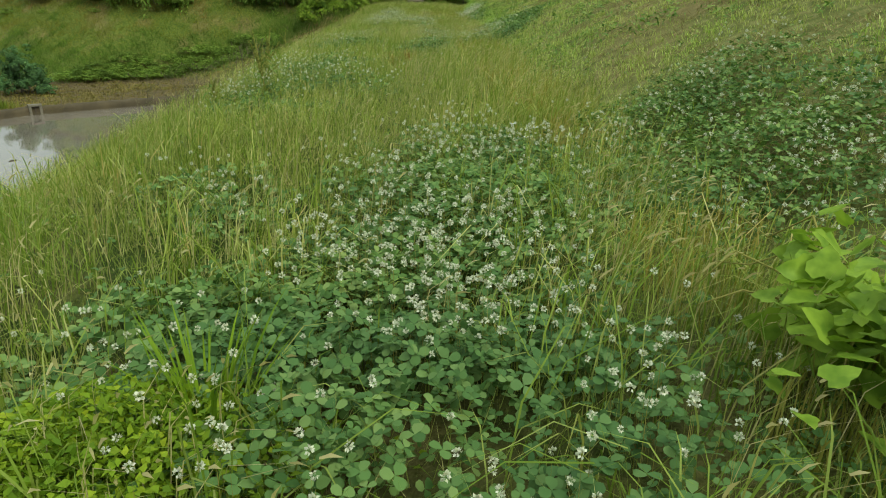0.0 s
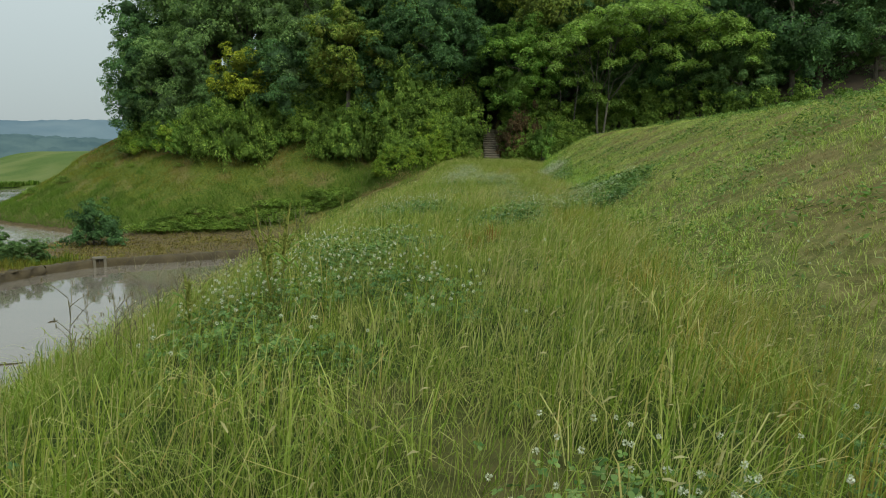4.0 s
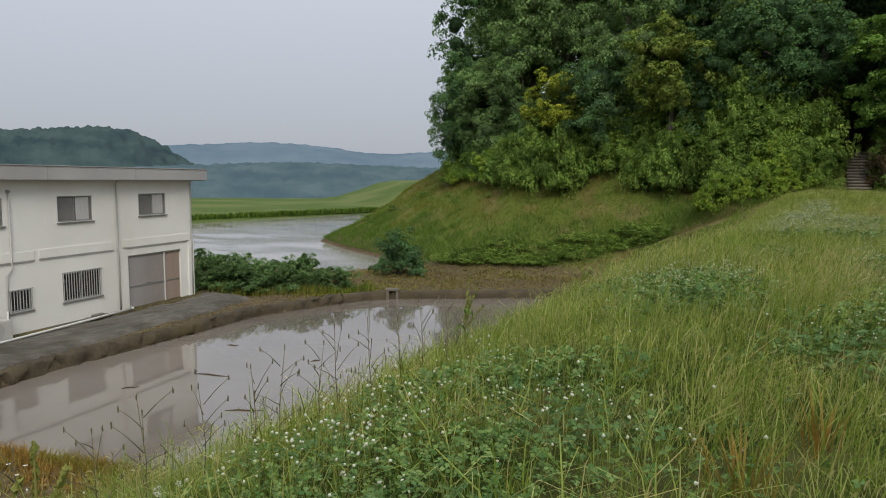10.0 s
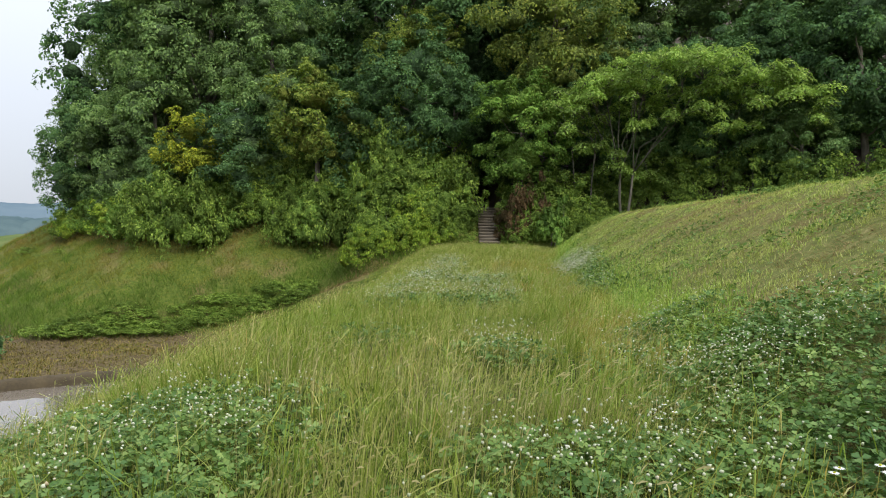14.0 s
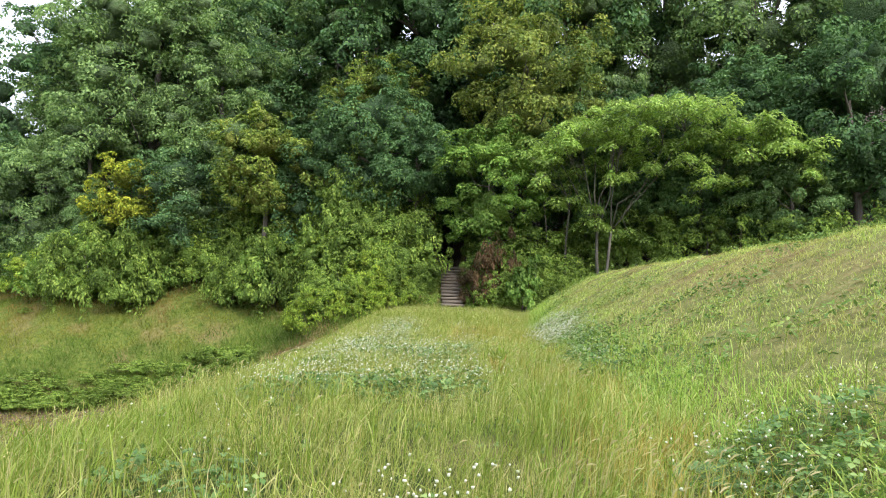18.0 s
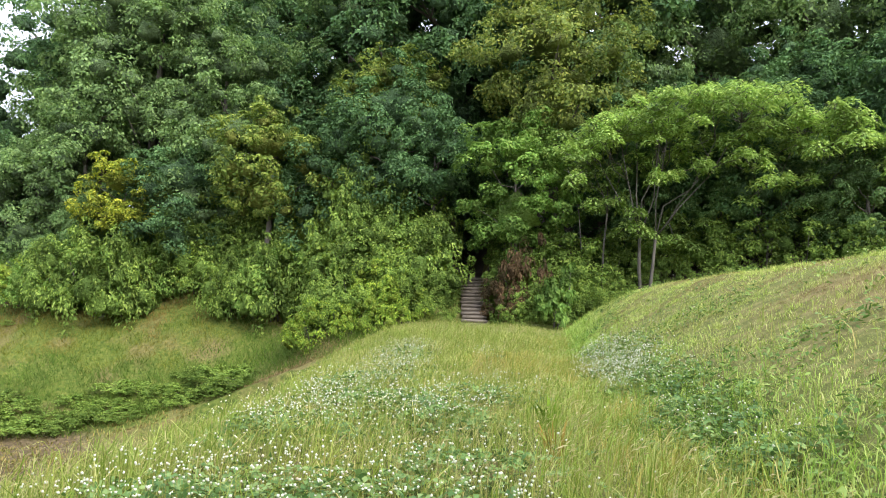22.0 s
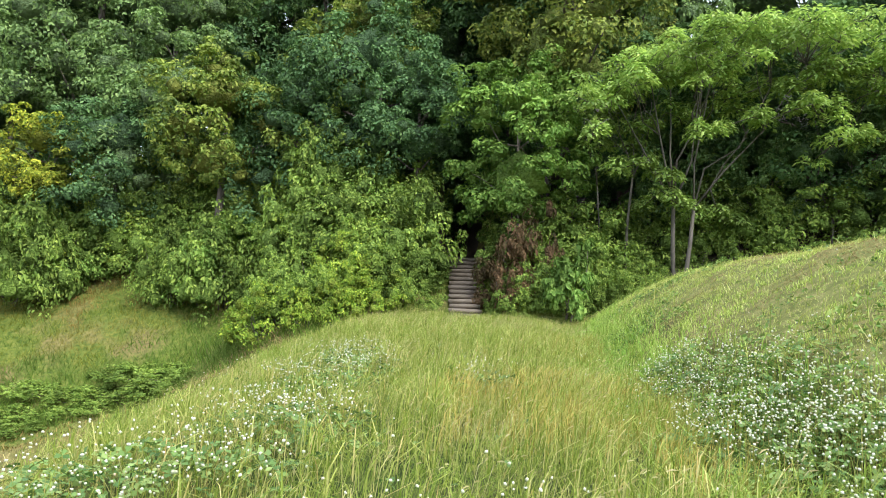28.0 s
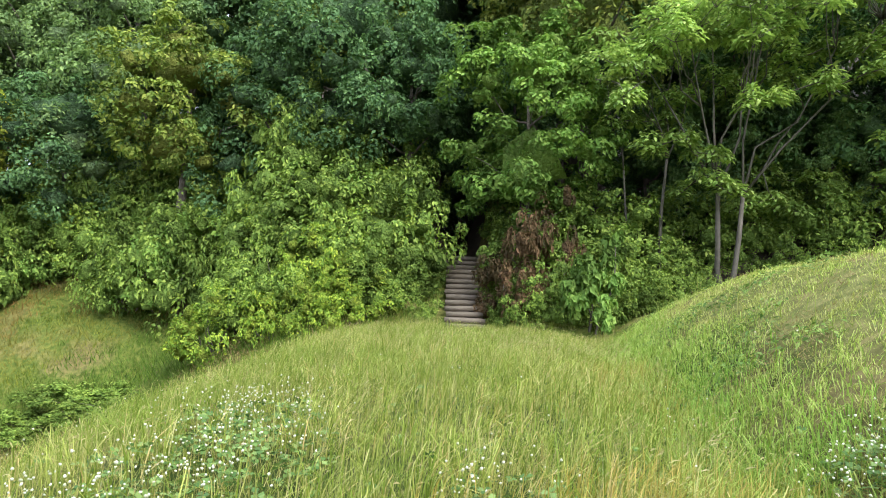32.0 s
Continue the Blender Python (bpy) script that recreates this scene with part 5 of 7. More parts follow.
for x, y, s in ((-1.6, 53.5, 0.3), (-1.75, 54.6, 0.34), (-4.1, 53.5, 0.28), (-4.3, 55.0, 0.34), (-1.8, 55.8, 0.36), (-4.5, 56.4, 0.36), (4.1, 55.4, 0.5), (5.9, 55.8, 0.5), (7.6, 55.2, 0.5), (3.0, 54.9, 0.45), (9.4, 54.4, 0.5), (-1.15, 53.0, 0.4)):
    GREEN.plant(x, y, turn=90 * x, size=s)
for i in range(30):
    x = -31.0 + 21.0 * i / 29.0 + 0.5 * math.sin(7.0 * i)
    ys = np.linspace(46, 75, 160)
    ds, _ = up_the_hill(np.full(160, x), ys)
    y = float(ys[np.argmin(np.abs(ds - float(np.interp(x, *WOOD_EDGE)) + 0.6 + 1.5 * ((i * 0.618) % 1.0)))])
    (GREEN, BRIGHT, GREEN, GREEN, LIME)[i % 5].plant(x, y, turn=53 * i, size=0.85 + 0.4 * ((i * 0.382) % 1.0), tall=1.0 + 0.4 * ((i * 0.27) % 1.0))
for i in range(26):
    x = -39.5 + 23.0 * i / 25.0
    ys = np.linspace(46, 80, 200)
    ds, _ = up_the_hill(np.full(200, x), ys)
    y = float(ys[np.argmin(np.abs(ds - float(np.interp(x, *WOOD_EDGE)) - 0.1 - 0.5 * math.sin(3.0 * i)))])
    (GREEN, GREEN, BRIGHT)[i % 3].plant(x, y, turn=71 * i, size=0.8 + 0.25 * math.sin(5.0 * i), tall=0.85)
for i, (x, past_edge, size) in enumerate(((-26.4, -1.4, 0.8), (-25.2, -1.7, 0.75), (-24.0, -1.3, 0.85), (-19.6, -0.6, 1.0), (-18.2, -1.2, 1.0), (-17.0, -0.9, 1.1), (-15.8, -1.6, 0.95), (-14.6, -1.0, 1.1), (-13.4, -1.5, 1.0), (-12.2, -1.0, 1.0), (-10.9, -0.6, 1.0), (-9.6, 0.2, 1.1), (-8.4, 0.6, 1.1), (-7.2, 1.0, 1.1), (-6.3, 1.6, 1.0))):
    ys = np.linspace(46, 75, 160)
    ds, _ = up_the_hill(np.full(160, x), ys)
    y = float(ys[np.argmin(np.abs(ds - float(np.interp(x, *WOOD_EDGE)) - past_edge))])
    (GREEN, LIME, GREEN)[i % 3].plant(x, y, turn=83 * i, size=size, tall=1.25)
for i, (x, y) in enumerate(((-26.9, 57.6), (-25.9, 58.4), (-24.8, 57.9), (-23.6, 58.6), (-27.6, 58.9), (-24.3, 59.0), (-16.8, 58.4), (-15.6, 58.8), (-14.6, 58.5), (-17.6, 59.0))):
    (GREEN, BRIGHT, GREEN)[i % 3].plant(x, y, turn=47 * i, size=1.0 + 0.2 * math.sin(4.0 * i), tall=1.4)
for i in range(13):
    x = -22.0 + 13.0 * i / 12.0
    ys = np.linspace(46, 75, 160)
    ds, _ = up_the_hill(np.full(160, x), ys)
    y = float(ys[np.argmin(np.abs(ds - float(np.interp(x, *WOOD_EDGE)) - 0.7 + 0.5 * math.sin(2.4 * i)))])
    (GREEN, LIME, BRIGHT, GREEN)[i % 4].plant(x, y, turn=59 * i, size=1.25 + 0.15 * math.sin(3.0 * i), tall=1.55)
for x, y, s in ((-0.6, 53.3, 0.55), (0.2, 53.6, 0.6), (0.9, 53.5, 0.5), (-1.1, 54.9, 0.7), (0.0, 54.9, 0.8), (1.2, 54.4, 0.75)):
    GREEN.plant(x, y, turn=131 * x, size=s, tall=1.15)
RUST = Kind(make_shrub(44, "withered reddish brown shrub beside the steps", 2.0, 1.0, LEAF_RUST, 20, 130, 0.09))
RUST.plant(-1.3, 53.6, size=1.15, tall=1.6)
RUST.plant(-0.4, 54.0, turn=70, size=0.95, tall=1.6)
SPIKY = Kind(make_shrub(45, "bright green shrub with drooping pale grassy tips", 1.6, 0.85, LEAF_LIGHT, 16, 110, 0.16))
SPIKY.plant(1.0, 52.7, size=1.15, tall=1.7)
BUSH = Kind(make_shrub(46, "dark rounded bush on the bank between the paddies", 2.5, 1.5, LEAF_DARK, 54, 120, 0.12, "bushes on the paddy bank", "bush"))
BUSH.plant(-28.1, 42.6, size=1.2, tall=1.1)
HEDGE = Kind(make_shrub(47, "dense dark green leafy weeds by the pond", 1.75, 1.25, LEAF_MID, 30, 110, 0.12, "bushes on the paddy bank", "bush"))
for x, y, s in ((-31.6, 30.6, 1.0), (-30.7, 31.7, 1.05), (-29.8, 32.6, 0.95), (-28.9, 33.6, 0.9), (-28.1, 34.6, 0.8), (-27.4, 35.6, 0.8), (-32.8, 31.2, 1.0), (-31.5, 33.2, 1.0), (-29.6, 34.8, 0.9)):
    HEDGE.plant(x, y, turn=rng.uniform(0, 360), size=1.1 * s, tall=rng.uniform(0.7, 1.1))
BRAMBLE = Kind(make_shrub(48, "low dark bramble thicket at the foot of the grassy slope", 1.3, 1.5, LEAF_SHRUB, 26, 70, 0.15, "brambles on the slope", "bramble", 0.15))
for i in range(40):
    x = -28 + 14.5 * i / 39
    ys = np.linspace(44, 62, 120)
    ds, _ = up_the_hill(np.full(120, x), ys)
    y = float(ys[np.argmin(np.abs(ds - 0.7 - 2.2 * ((i * 0.618) % 1.0) ** 1.5))])
    BRAMBLE.plant(x, y, turn=rng.uniform(0, 360), size=rng.uniform(0.55, 1.1), tall=rng.uniform(0.6, 0.95))
for x, y, s in ((-41.5, 63.0, 0.7), (-44.6, 62.0, 0.75), (-48.5, 62.5, 0.8), (-36.5, 60.5, 0.4), (-30.5, 58.0, 0.45)):
    BRAMBLE.plant(x, y, size=s)


# ---- grass, clover and weeds ----
def blades(x, y, z, tall, width, lean, bend, r, wind=(0.25, 0.1)):
    """Curved blades of two segments: n x 5 corners."""
    n = len(x)
    a = r.uniform(0, math.tau, n)
    side = np.stack([np.cos(a), np.sin(a), np.zeros(n)], 1)
    wind = np.broadcast_to(np.asarray(wind, float), (n, 2))
    go = np.stack([-np.sin(a), np.cos(a), np.zeros(n)], 1) * lean[:, None] + np.concatenate([wind, np.zeros((n, 1))], 1) * bend[:, None]
    base = np.stack([x, y, z - 0.03], 1)
    w = width[:, None] * 0.5 * side
    mid = base + go * (0.4 * tall)[:, None] + np.stack([np.zeros(n), np.zeros(n), 0.62 * tall], 1)
    tip = base + go * (1.25 * tall)[:, None] + np.stack([np.zeros(n), np.zeros(n), tall * np.clip(1 - 0.35 * (lean + bend * 0.3), 0.4, 1)], 1)
    return np.stack([base - w, base + w, mid + 0.8 * w, mid - 0.8 * w, tip], 1)


def blade_mesh(name, v, material):
    n = len(v)
    k = 5 * np.arange(n)[:, None]
    loops = (k + np.array([0, 1, 2, 3, 3, 2, 4])).ravel()
    starts = (7 * np.arange(n)[:, None] + np.array([0, 4])).ravel()
    return raw_mesh(name, v.reshape(-1, 3), loops, starts, np.tile([4, 3], n), material, True)


def arches(x, y, z, tall, width, lean, aim, r):
    """Long blades that rise and bow over: n x 7 corners; aim is the way each one bows."""
    n = len(x)
    go = np.stack([np.cos(aim), np.sin(aim), np.zeros(n)], 1)
    a = aim + math.pi / 2 + 0.5 * r.normal(size=n)
    w = (0.5 * width)[:, None] * np.stack([np.cos(a), np.sin(a), np.zeros(n)], 1)
    base = np.stack([x, y, z - 0.03], 1)
    up = np.array([0.0, 0, 1])
    h, l = tall[:, None], lean[:, None]
    p1 = base + h * (0.5 * up + 0.16 * l * go)
    p2 = base + h * (np.clip(0.88 - 0.12 * l, 0.5, 1) * up + 0.55 * l * go)
    p3 = base + h * (np.clip(1.04 - 0.42 * l, 0.35, 1.1) * up + 1.05 * l * go)
    return np.stack([base - w, base + w, p1 + w, p1 - w, p2 + 0.75 * w, p2 - 0.75 * w, p3], 1)


def arch_mesh(name, v, material):
    n = len(v)
    k = 7 * np.arange(n)[:, None]
    loops = (k + np.array([0, 1, 2, 3, 3, 2, 4, 5, 5, 4, 6])).ravel()
    starts = (11 * np.arange(n)[:, None] + np.array([0, 4, 8])).ravel()
    return raw_mesh(name, v.reshape(-1, 3), loops, starts, np.tile([4, 4, 3], n), material, True)


def spears(x, y, z, tall, width, lean, r, wind=(0.0, 0.0)):
    """Fine grass: one tapering blade each, n x 3 corners."""
    n = len(x)
    a = r.uniform(0, math.tau, n)
    side = np.stack([np.cos(a), np.sin(a), np.zeros(n)], 1) * (0.5 * width)[:, None]
    base = np.stack([x, y, z - 0.02], 1)
    b = r.uniform(0, math.tau, n)
    tip = base + np.stack([(np.cos(b) * lean + wind[0]) * tall, (np.sin(b) * lean + wind[1]) * tall, tall + 0.02], 1)
    return np.stack([base - side, base + side, tip], 1)


def spear_mesh(name, v, material):
    n = len(v)
    return raw_mesh(name, v.reshape(-1, 3), np.arange(3 * n), np.arange(0, 3 * n, 3), np.full(n, 3), material)


def tufted(n, per, x0, x1, y0, y1, spread, r):
    """Places in tufts within a box."""
    tx, ty = r.uniform(x0, x1, n // per), r.uniform(y0, y1, n // per)
    return np.repeat(tx, per) + r.normal(0, spread, len(tx) * per), np.repeat(ty, per) + r.normal(0, spread, len(tx) * per)


CLOVER_PATCHES = [(-0.4, 1.4, 0.45), (-0.9, 2.1, 0.45), (1.3, 16.0, 0.7), (1.8, 18.4, 0.6), (0.0, -0.4, 0.9), (1.0, -0.9, 1.1), (0.9, 0.4, 1.0), (1.0, 1.8, 1.0), (1.3, 2.9, 0.9), (2.9, 1.4, 1.0), (3.2, 2.8, 1.3), (2.7, 4.2, 0.7), (3.4, 4.4, 0.9),
                  (-0.9, 5.5, 0.5), (-0.3, 6.5, 0.4), (-0.8, 8.4, 0.5), (-2.5, 7.9, 0.5), (-1.9, 6.8, 0.8), (-1.6, 5.8, 0.6), (-1.5, 9.1, 0.9), (-2.3, 11.4, 1.1), (-2.4, 9.7, 0.9), (-1.2, 10.4, 0.9), (-1.6, 7.5, 0.7), (-0.6, 7.6, 0.6),
                  (0.2, 14.6, 0.8), (1.75, 16.2, 1.0), (2.0, 17.4, 0.9), (-2.7, 17.3, 1.1), (-0.2, 13.3, 0.8), (-1.9, 15.3, 1.0), (-1.8, 16.4, 0.8), (-3.4, 17.5, 0.8),
                  (-0.2, 19.8, 0.6), (0.3, 16.2, 0.7), (1.95, 19.6, 1.0), (2.6, 18.4, 0.7), (1.9, 21.3, 0.7), (-2.4, 25.0, 0.9), (-1.8, 20.7, 0.6), (-0.7, 24.9, 0.8),
                  (-2.7, 27.8, 1.0), (-1.5, 25.2, 0.8), (-0.8, 26.4, 0.7), (1.5, 26.6, 0.5), (1.45, 27.7, 0.52), (1.45, 28.8, 0.52), (1.5, 30.0, 0.52), (1.4, 31.3, 0.55), (1.35, 32.5, 0.6), (1.3, 33.6, 0.65), (1.4, 34.8, 0.65), (1.2, 36.0, 0.5), (-2.9, 31.6, 0.9), (-2.6, 29.3, 0.9),
                  (-1.7, 29.2, 0.8), (-0.9, 30.5, 0.8), (-1.1, 28.4, 0.7), (-3.0, 37.0, 0.7), (-2.5, 33.2, 0.8), (-3.4, 38.2, 0.7), (-3.0, 35.6, 0.7), (-1.0, 36.2, 0.5), (1.25, 37.0, 0.45)]


def clover_share(x, y):
    s = np.zeros(len(x))
    for a, b, rad in CLOVER_PATCHES:
        s = np.maximum(s, np.clip(1.35 - np.hypot(x - a, y - b) / rad, 0, 1))
    return np.clip(1.05 * s + 0.3 * wavy(x, y, 2.3, 3.0) + 0.2 * wavy(x, y, 0.8, 11.0) * (x < right_foot(y)), 0, 1)


def stuff(name, mesh, label, category):
    return tagged(part(name, mesh, None), label, category, kind="stuff")


r = np.random.default_rng(5)
# tall grass of the crest and its left flank
x, y = tufted(190000, 9, -9.5, 3.2, -5, 53.5, 0.06, r)
tufts = len(x) // 9
ls, rf = left_shoulder(y), right_foot(y)
aim = np.repeat(r.normal(-0.5, 1.3, tufts), 9) + 0.45 * r.normal(size=len(x))
size = np.repeat(r.uniform(0.7, 1.25, tufts), 9)
keep = r.random(len(x)) < np.clip(np.interp(x - ls, [-5, -2.5, 0, 0.8], [0.35, 0.55, 0.85, 1.0]) * np.interp(x - rf, [-0.3, 0.1, 0.6], [1, 0.45, 0.04]), 0, 1)
keep &= r.random(len(x)) < 1 - np.interp(y, [3, 5, 12, 15], [0.66, 0.5, 0.5, 0.72]) * clover_share(x, y)
keep &= ~((np.abs(x + 2.8) < 0.75) & (y > 52.3))
x, y, aim, size = x[keep], y[keep], aim[keep], size[keep]
lush = 0.5 + 0.5 * wavy(x, y, 0.9, 5.0)
trodden = np.exp(-(((x - np.interp(y, [-3, 5, 15, 25, 33], [1.0, 0.3, 0.2, -0.55, -1.0])) / 0.35) ** 2)) * (y < 36)
tall = (0.25 + 0.38 * r.random(len(x)) ** 1.4) * size * (0.75 + 0.5 * lush) * np.interp(y, [-5, 3, 6, 9, 30, 40, 46, 54], [1.05, 1.0, 0.8, 0.85, 0.95, 1.0, 0.75, 0.6]) * (1 - 0.5 * trodden)
tall = np.minimum(tall, np.interp(y, [22, 28], [0.68, 0.5]) * r.uniform(0.75, 1.0, len(x)))
v = arches(x, y, land(x, y), tall, r.uniform(0.0045, 0.009, len(x)), 0.15 + 1.35 * r.random(len(x)) ** 1.4, aim, r)
stuff("meadow_grass", arch_mesh("meadow_grass", v, GRASS), "tall yellow-green meadow grass bowing over the embankment crest", "grass")
# grass stems with pale heads
x, y = tufted(36000, 5, -6.5, 2.6, -4, 53, 0.1, r)
keep = (r.random(len(x)) < np.clip(0.35 + 0.8 * wavy(x, y, 0.6, 1.0), 0.06, 1)) & (x < right_foot(y) + 0.2) & (clover_share(x, y) < 0.75)
x, y = x[keep], y[keep]
n = len(x)
tall = r.uniform(0.4, 0.62, n) * np.interp(y, [24, 28], [1.0, 0.66])
stem = blades(x, y, land(x, y), tall, np.full(n, 0.0045), 0.05 + 0.2 * r.random(n), 0.4 + 0.8 * r.random(n), r, (0.3, -0.25))
tip = stem[:, 4]
ahead = unit(tip - 0.5 * (stem[:, 2] + stem[:, 3]))
sd = unit(np.cross(ahead, r.normal(size=(n, 3))))
ln = r.uniform(0.035, 0.085, n)[:, None]
droop = np.array([0.1, -0.08, -0.22])
p1, p2 = tip + ahead * ln * 0.5, tip + ahead * ln + droop * ln * 0.7
head = np.stack([tip - 0.003 * sd, tip + 0.003 * sd, p1 + 0.005 * sd, p1 - 0.005 * sd, p2], 1)
stuff("grass_heads", blade_mesh("grass_heads", np.concatenate([stem, head]), GRASS_DRY), "pale dry grass stems with drooping seed heads", "grass")
# rusty brown tufts along the right of the crest
x, y = tufted(80000, 14, -2.2, 2.9, -4, 44, 0.07, r)
off = np.abs(x - (right_foot(y) - 0.35))
keep = ((off < 0.5) | ((np.abs(x + 0.4) < 1.2) & (y > 30.5) & (y < 39))) & (r.random(len(x)) < np.clip(0.3 + 0.9 * wavy(x, y, 0.8, 7.0), 0, 1))
x, y = x[keep], y[keep]
v = blades(x, y, land(x, y), r.uniform(0.25, 0.5, len(x)), r.uniform(0.005, 0.009, len(x)), 0.1 + 0.3 * r.random(len(x)), r.random(len(x)), r)
stuff("rusty_grass", blade_mesh("rusty_grass", v, GRASS_GOLD), "rusty brown withering grass tufts beside the path", "grass")
# short grass and small leaves on the right-hand bank
x, y = tufted(380000, 9, 0.4, 7.4, -4, 50.5, 0.05, r)
tufts = len(x) // 9
aim = np.repeat(r.uniform(0, math.tau, tufts), 9) + 0.7 * r.normal(size=len(x))
size = np.repeat(r.uniform(0.6, 1.3, tufts), 9)
up = x - right_foot(y)
lush = 0.5 + 0.5 * wavy(x, y, 1.4, 9.0)
bald = smooth_step(0.16, 0.5, wavy(x, y, 1.7, 13.0) + 0.5 * wavy(x, y, 5.0, 2.0)) * smooth_step(0.5, 1.4, up)
keep = (up > -0.4) & (r.random(len(x)) < np.interp(up, [-0.4, 0.1, 4, 6.3], [0.5, 1, 0.85, 0.35])) & (r.random(len(x)) < (0.66 + 0.4 * lush) * (1 - 0.72 * bald)) & (r.random(len(x)) < 1 - 0.8 * clover_share(x, y))
x, y, up, lush, aim, size, bald = x[keep], y[keep], up[keep], lush[keep], aim[keep], size[keep], bald[keep]
tall = r.uniform(0.05, 0.14, len(x)) * size * (0.7 + 0.6 * lush) * np.interp(up, [-0.2, 0.5, 1.4, 2.5], [1.55, 1.25, 1.05, 1.0]) * (1 - 0.4 * bald) * (1 + 0.8 * (r.random(len(x)) > 0.96))
v = blades(x, y, land(x, y), tall, r.uniform(0.004, 0.009, len(x)), 0.3 + 0.9 * r.random(len(x)), 0.5 + r.random(len(x)), r, 0.5 * np.stack([np.cos(aim), np.sin(aim)], 1))
stuff("bank_grass", blade_mesh("bank_grass", v, GRASS_RICH), "short tufted green grass on the sloping bank", "grass")
# straw and clippings lying where the bank is worn thin
x, y = r.uniform(1.5, 7.2, 150000), r.uniform(-4, 48, 150000)
bald = smooth_step(0.16, 0.5, wavy(x, y, 1.7, 13.0) + 0.5 * wavy(x, y, 5.0, 2.0))
keep = (x > right_foot(y) + 0.7) & (r.random(len(x)) < 0.07 + 0.9 * bald)
x, y = x[keep][:42000], y[keep][:42000]
v = spears(x, y, land(x, y) + 0.02, r.uniform(0.01, 0.04, len(x)), r.uniform(0.006, 0.011, len(x)), 2.0 + 4.0 * r.random(len(x)), r)
stuff("bank_thatch", spear_mesh("bank_thatch", v, GRASS_THATCH), "brown straw thatch showing in worn patches of the bank", "straw")
# fine undergrowth between the taller blades of the crest
x, y = tufted(300000, 6, -7.0, 2.8, -5, 53.5, 0.07, r)
keep = (x > left_shoulder(y) - 1.6) & (x < right_foot(y) + 0.2) & (r.random(len(x)) < 1 - 0.6 * clover_share(x, y)) & ~((np.abs(x + 2.8) < 0.75) & (y > 52.3))
x, y = x[keep], y[keep]
tall = r.uniform(0.16, 0.44, len(x)) * (0.75 + 0.3 * wavy(x, y, 0.9, 5.0))
v = spears(x, y, land(x, y), tall, r.uniform(0.0035, 0.0065, len(x)), 0.15 + 0.75 * r.random(len(x)), r, (0.12, -0.1))
stuff("fine_grass", spear_mesh("fine_grass", v, GRASS_FINE), "fine yellow-green grass filling the embankment crest", "grass")
x, y = r.uniform(0.5, 8.5, 60000), r.uniform(-4, 50, 60000)
keep = (x > right_foot(y) - 0.1) & (wavy(x, y, 1.1, 2.5) + 0.35 * wavy(x, y, 4.0, 1.0) > np.interp(y, [28, 36], [0.0, 0.28])) & (x < right_foot(y) + 6)
x, y = x[keep], y[keep]
n = len(x)
q = leaf_quads(np.stack([x, y, land(x, y) + r.uniform(0.03, 0.15, n)], 1), unit(r.normal(size=(n, 3)) * 0.5 + [-0.3, 0, 1]), r.uniform(0.05, 0.12, n), r.uniform(0.02, 0.045, n), r)
stuff("bank_weeds", quads_mesh("bank_weeds", q, WEED_LEAF), "low broad-leaved weeds growing through the bank grass", "weeds")
# lush grass along the foot of the bank
y = r.uniform(18, 50, 30000)
x = right_foot(y) + r.normal(0.25, 0.42, 30000)
keep = r.random(30000) < (1 - 0.7 * clover_share(x, y)) * np.clip(0.6 + 0.6 * wavy(x, y, 1.3, 4.0), 0.1, 1)
x, y = x[keep], y[keep]
n = len(x)
v = arches(x, y, land(x, y), r.uniform(0.12, 0.32, n), r.uniform(0.005, 0.01, n), 0.2 + 1.1 * r.random(n), r.uniform(0, math.tau, n), r)
stuff("foot_grass", arch_mesh("foot_grass", v, GRASS_LUSH), "lush fresh green grass along the foot of the bank", "grass")
# clover leaves and flowers
x, y = r.uniform(-8.0, 5.0, 60000), -4.5 + 45.5 * r.random(60000) ** 1.35
for a, b, rad in CLOVER_PATCHES:
    n = int(rad * rad * (1900 if b < 4.5 or a > 1.2 else 1150 if b < 20 else 850))
    t1, t2 = r.uniform(0, math.tau, n), rad * 1.3 * np.sqrt(r.random(n))
    x, y = np.concatenate([x, a + t2 * np.cos(t1)]), np.concatenate([y, b + t2 * np.sin(t1)])
share = clover_share(x, y) * np.interp(x - left_shoulder(y), [-2.6, -0.6], [0, 1])
keep = r.random(len(x)) < np.maximum(share, 0.045 * (x < right_foot(y)))
x, y, share = x[keep], y[keep], share[keep]
n = len(x)
cz = land(x, y) + r.uniform(0.06, 0.24, n) * (0.6 + 0.5 * share)
c = np.stack([x, y, cz], 1)
nrm = unit(r.normal(size=(n, 3)) * 0.4 + [0, 0, 1])
t1 = unit(np.cross(nrm, r.normal(size=(n, 3))))
t2 = np.cross(nrm, t1)
size = (r.uniform(0.022, 0.04, n) * np.interp(y, [0, 5, 10, 13, 25], [1.0, 0.75, 0.8, 1.15, 1.25]))[:, None]
near = y < 5
quads, hexes = [], []
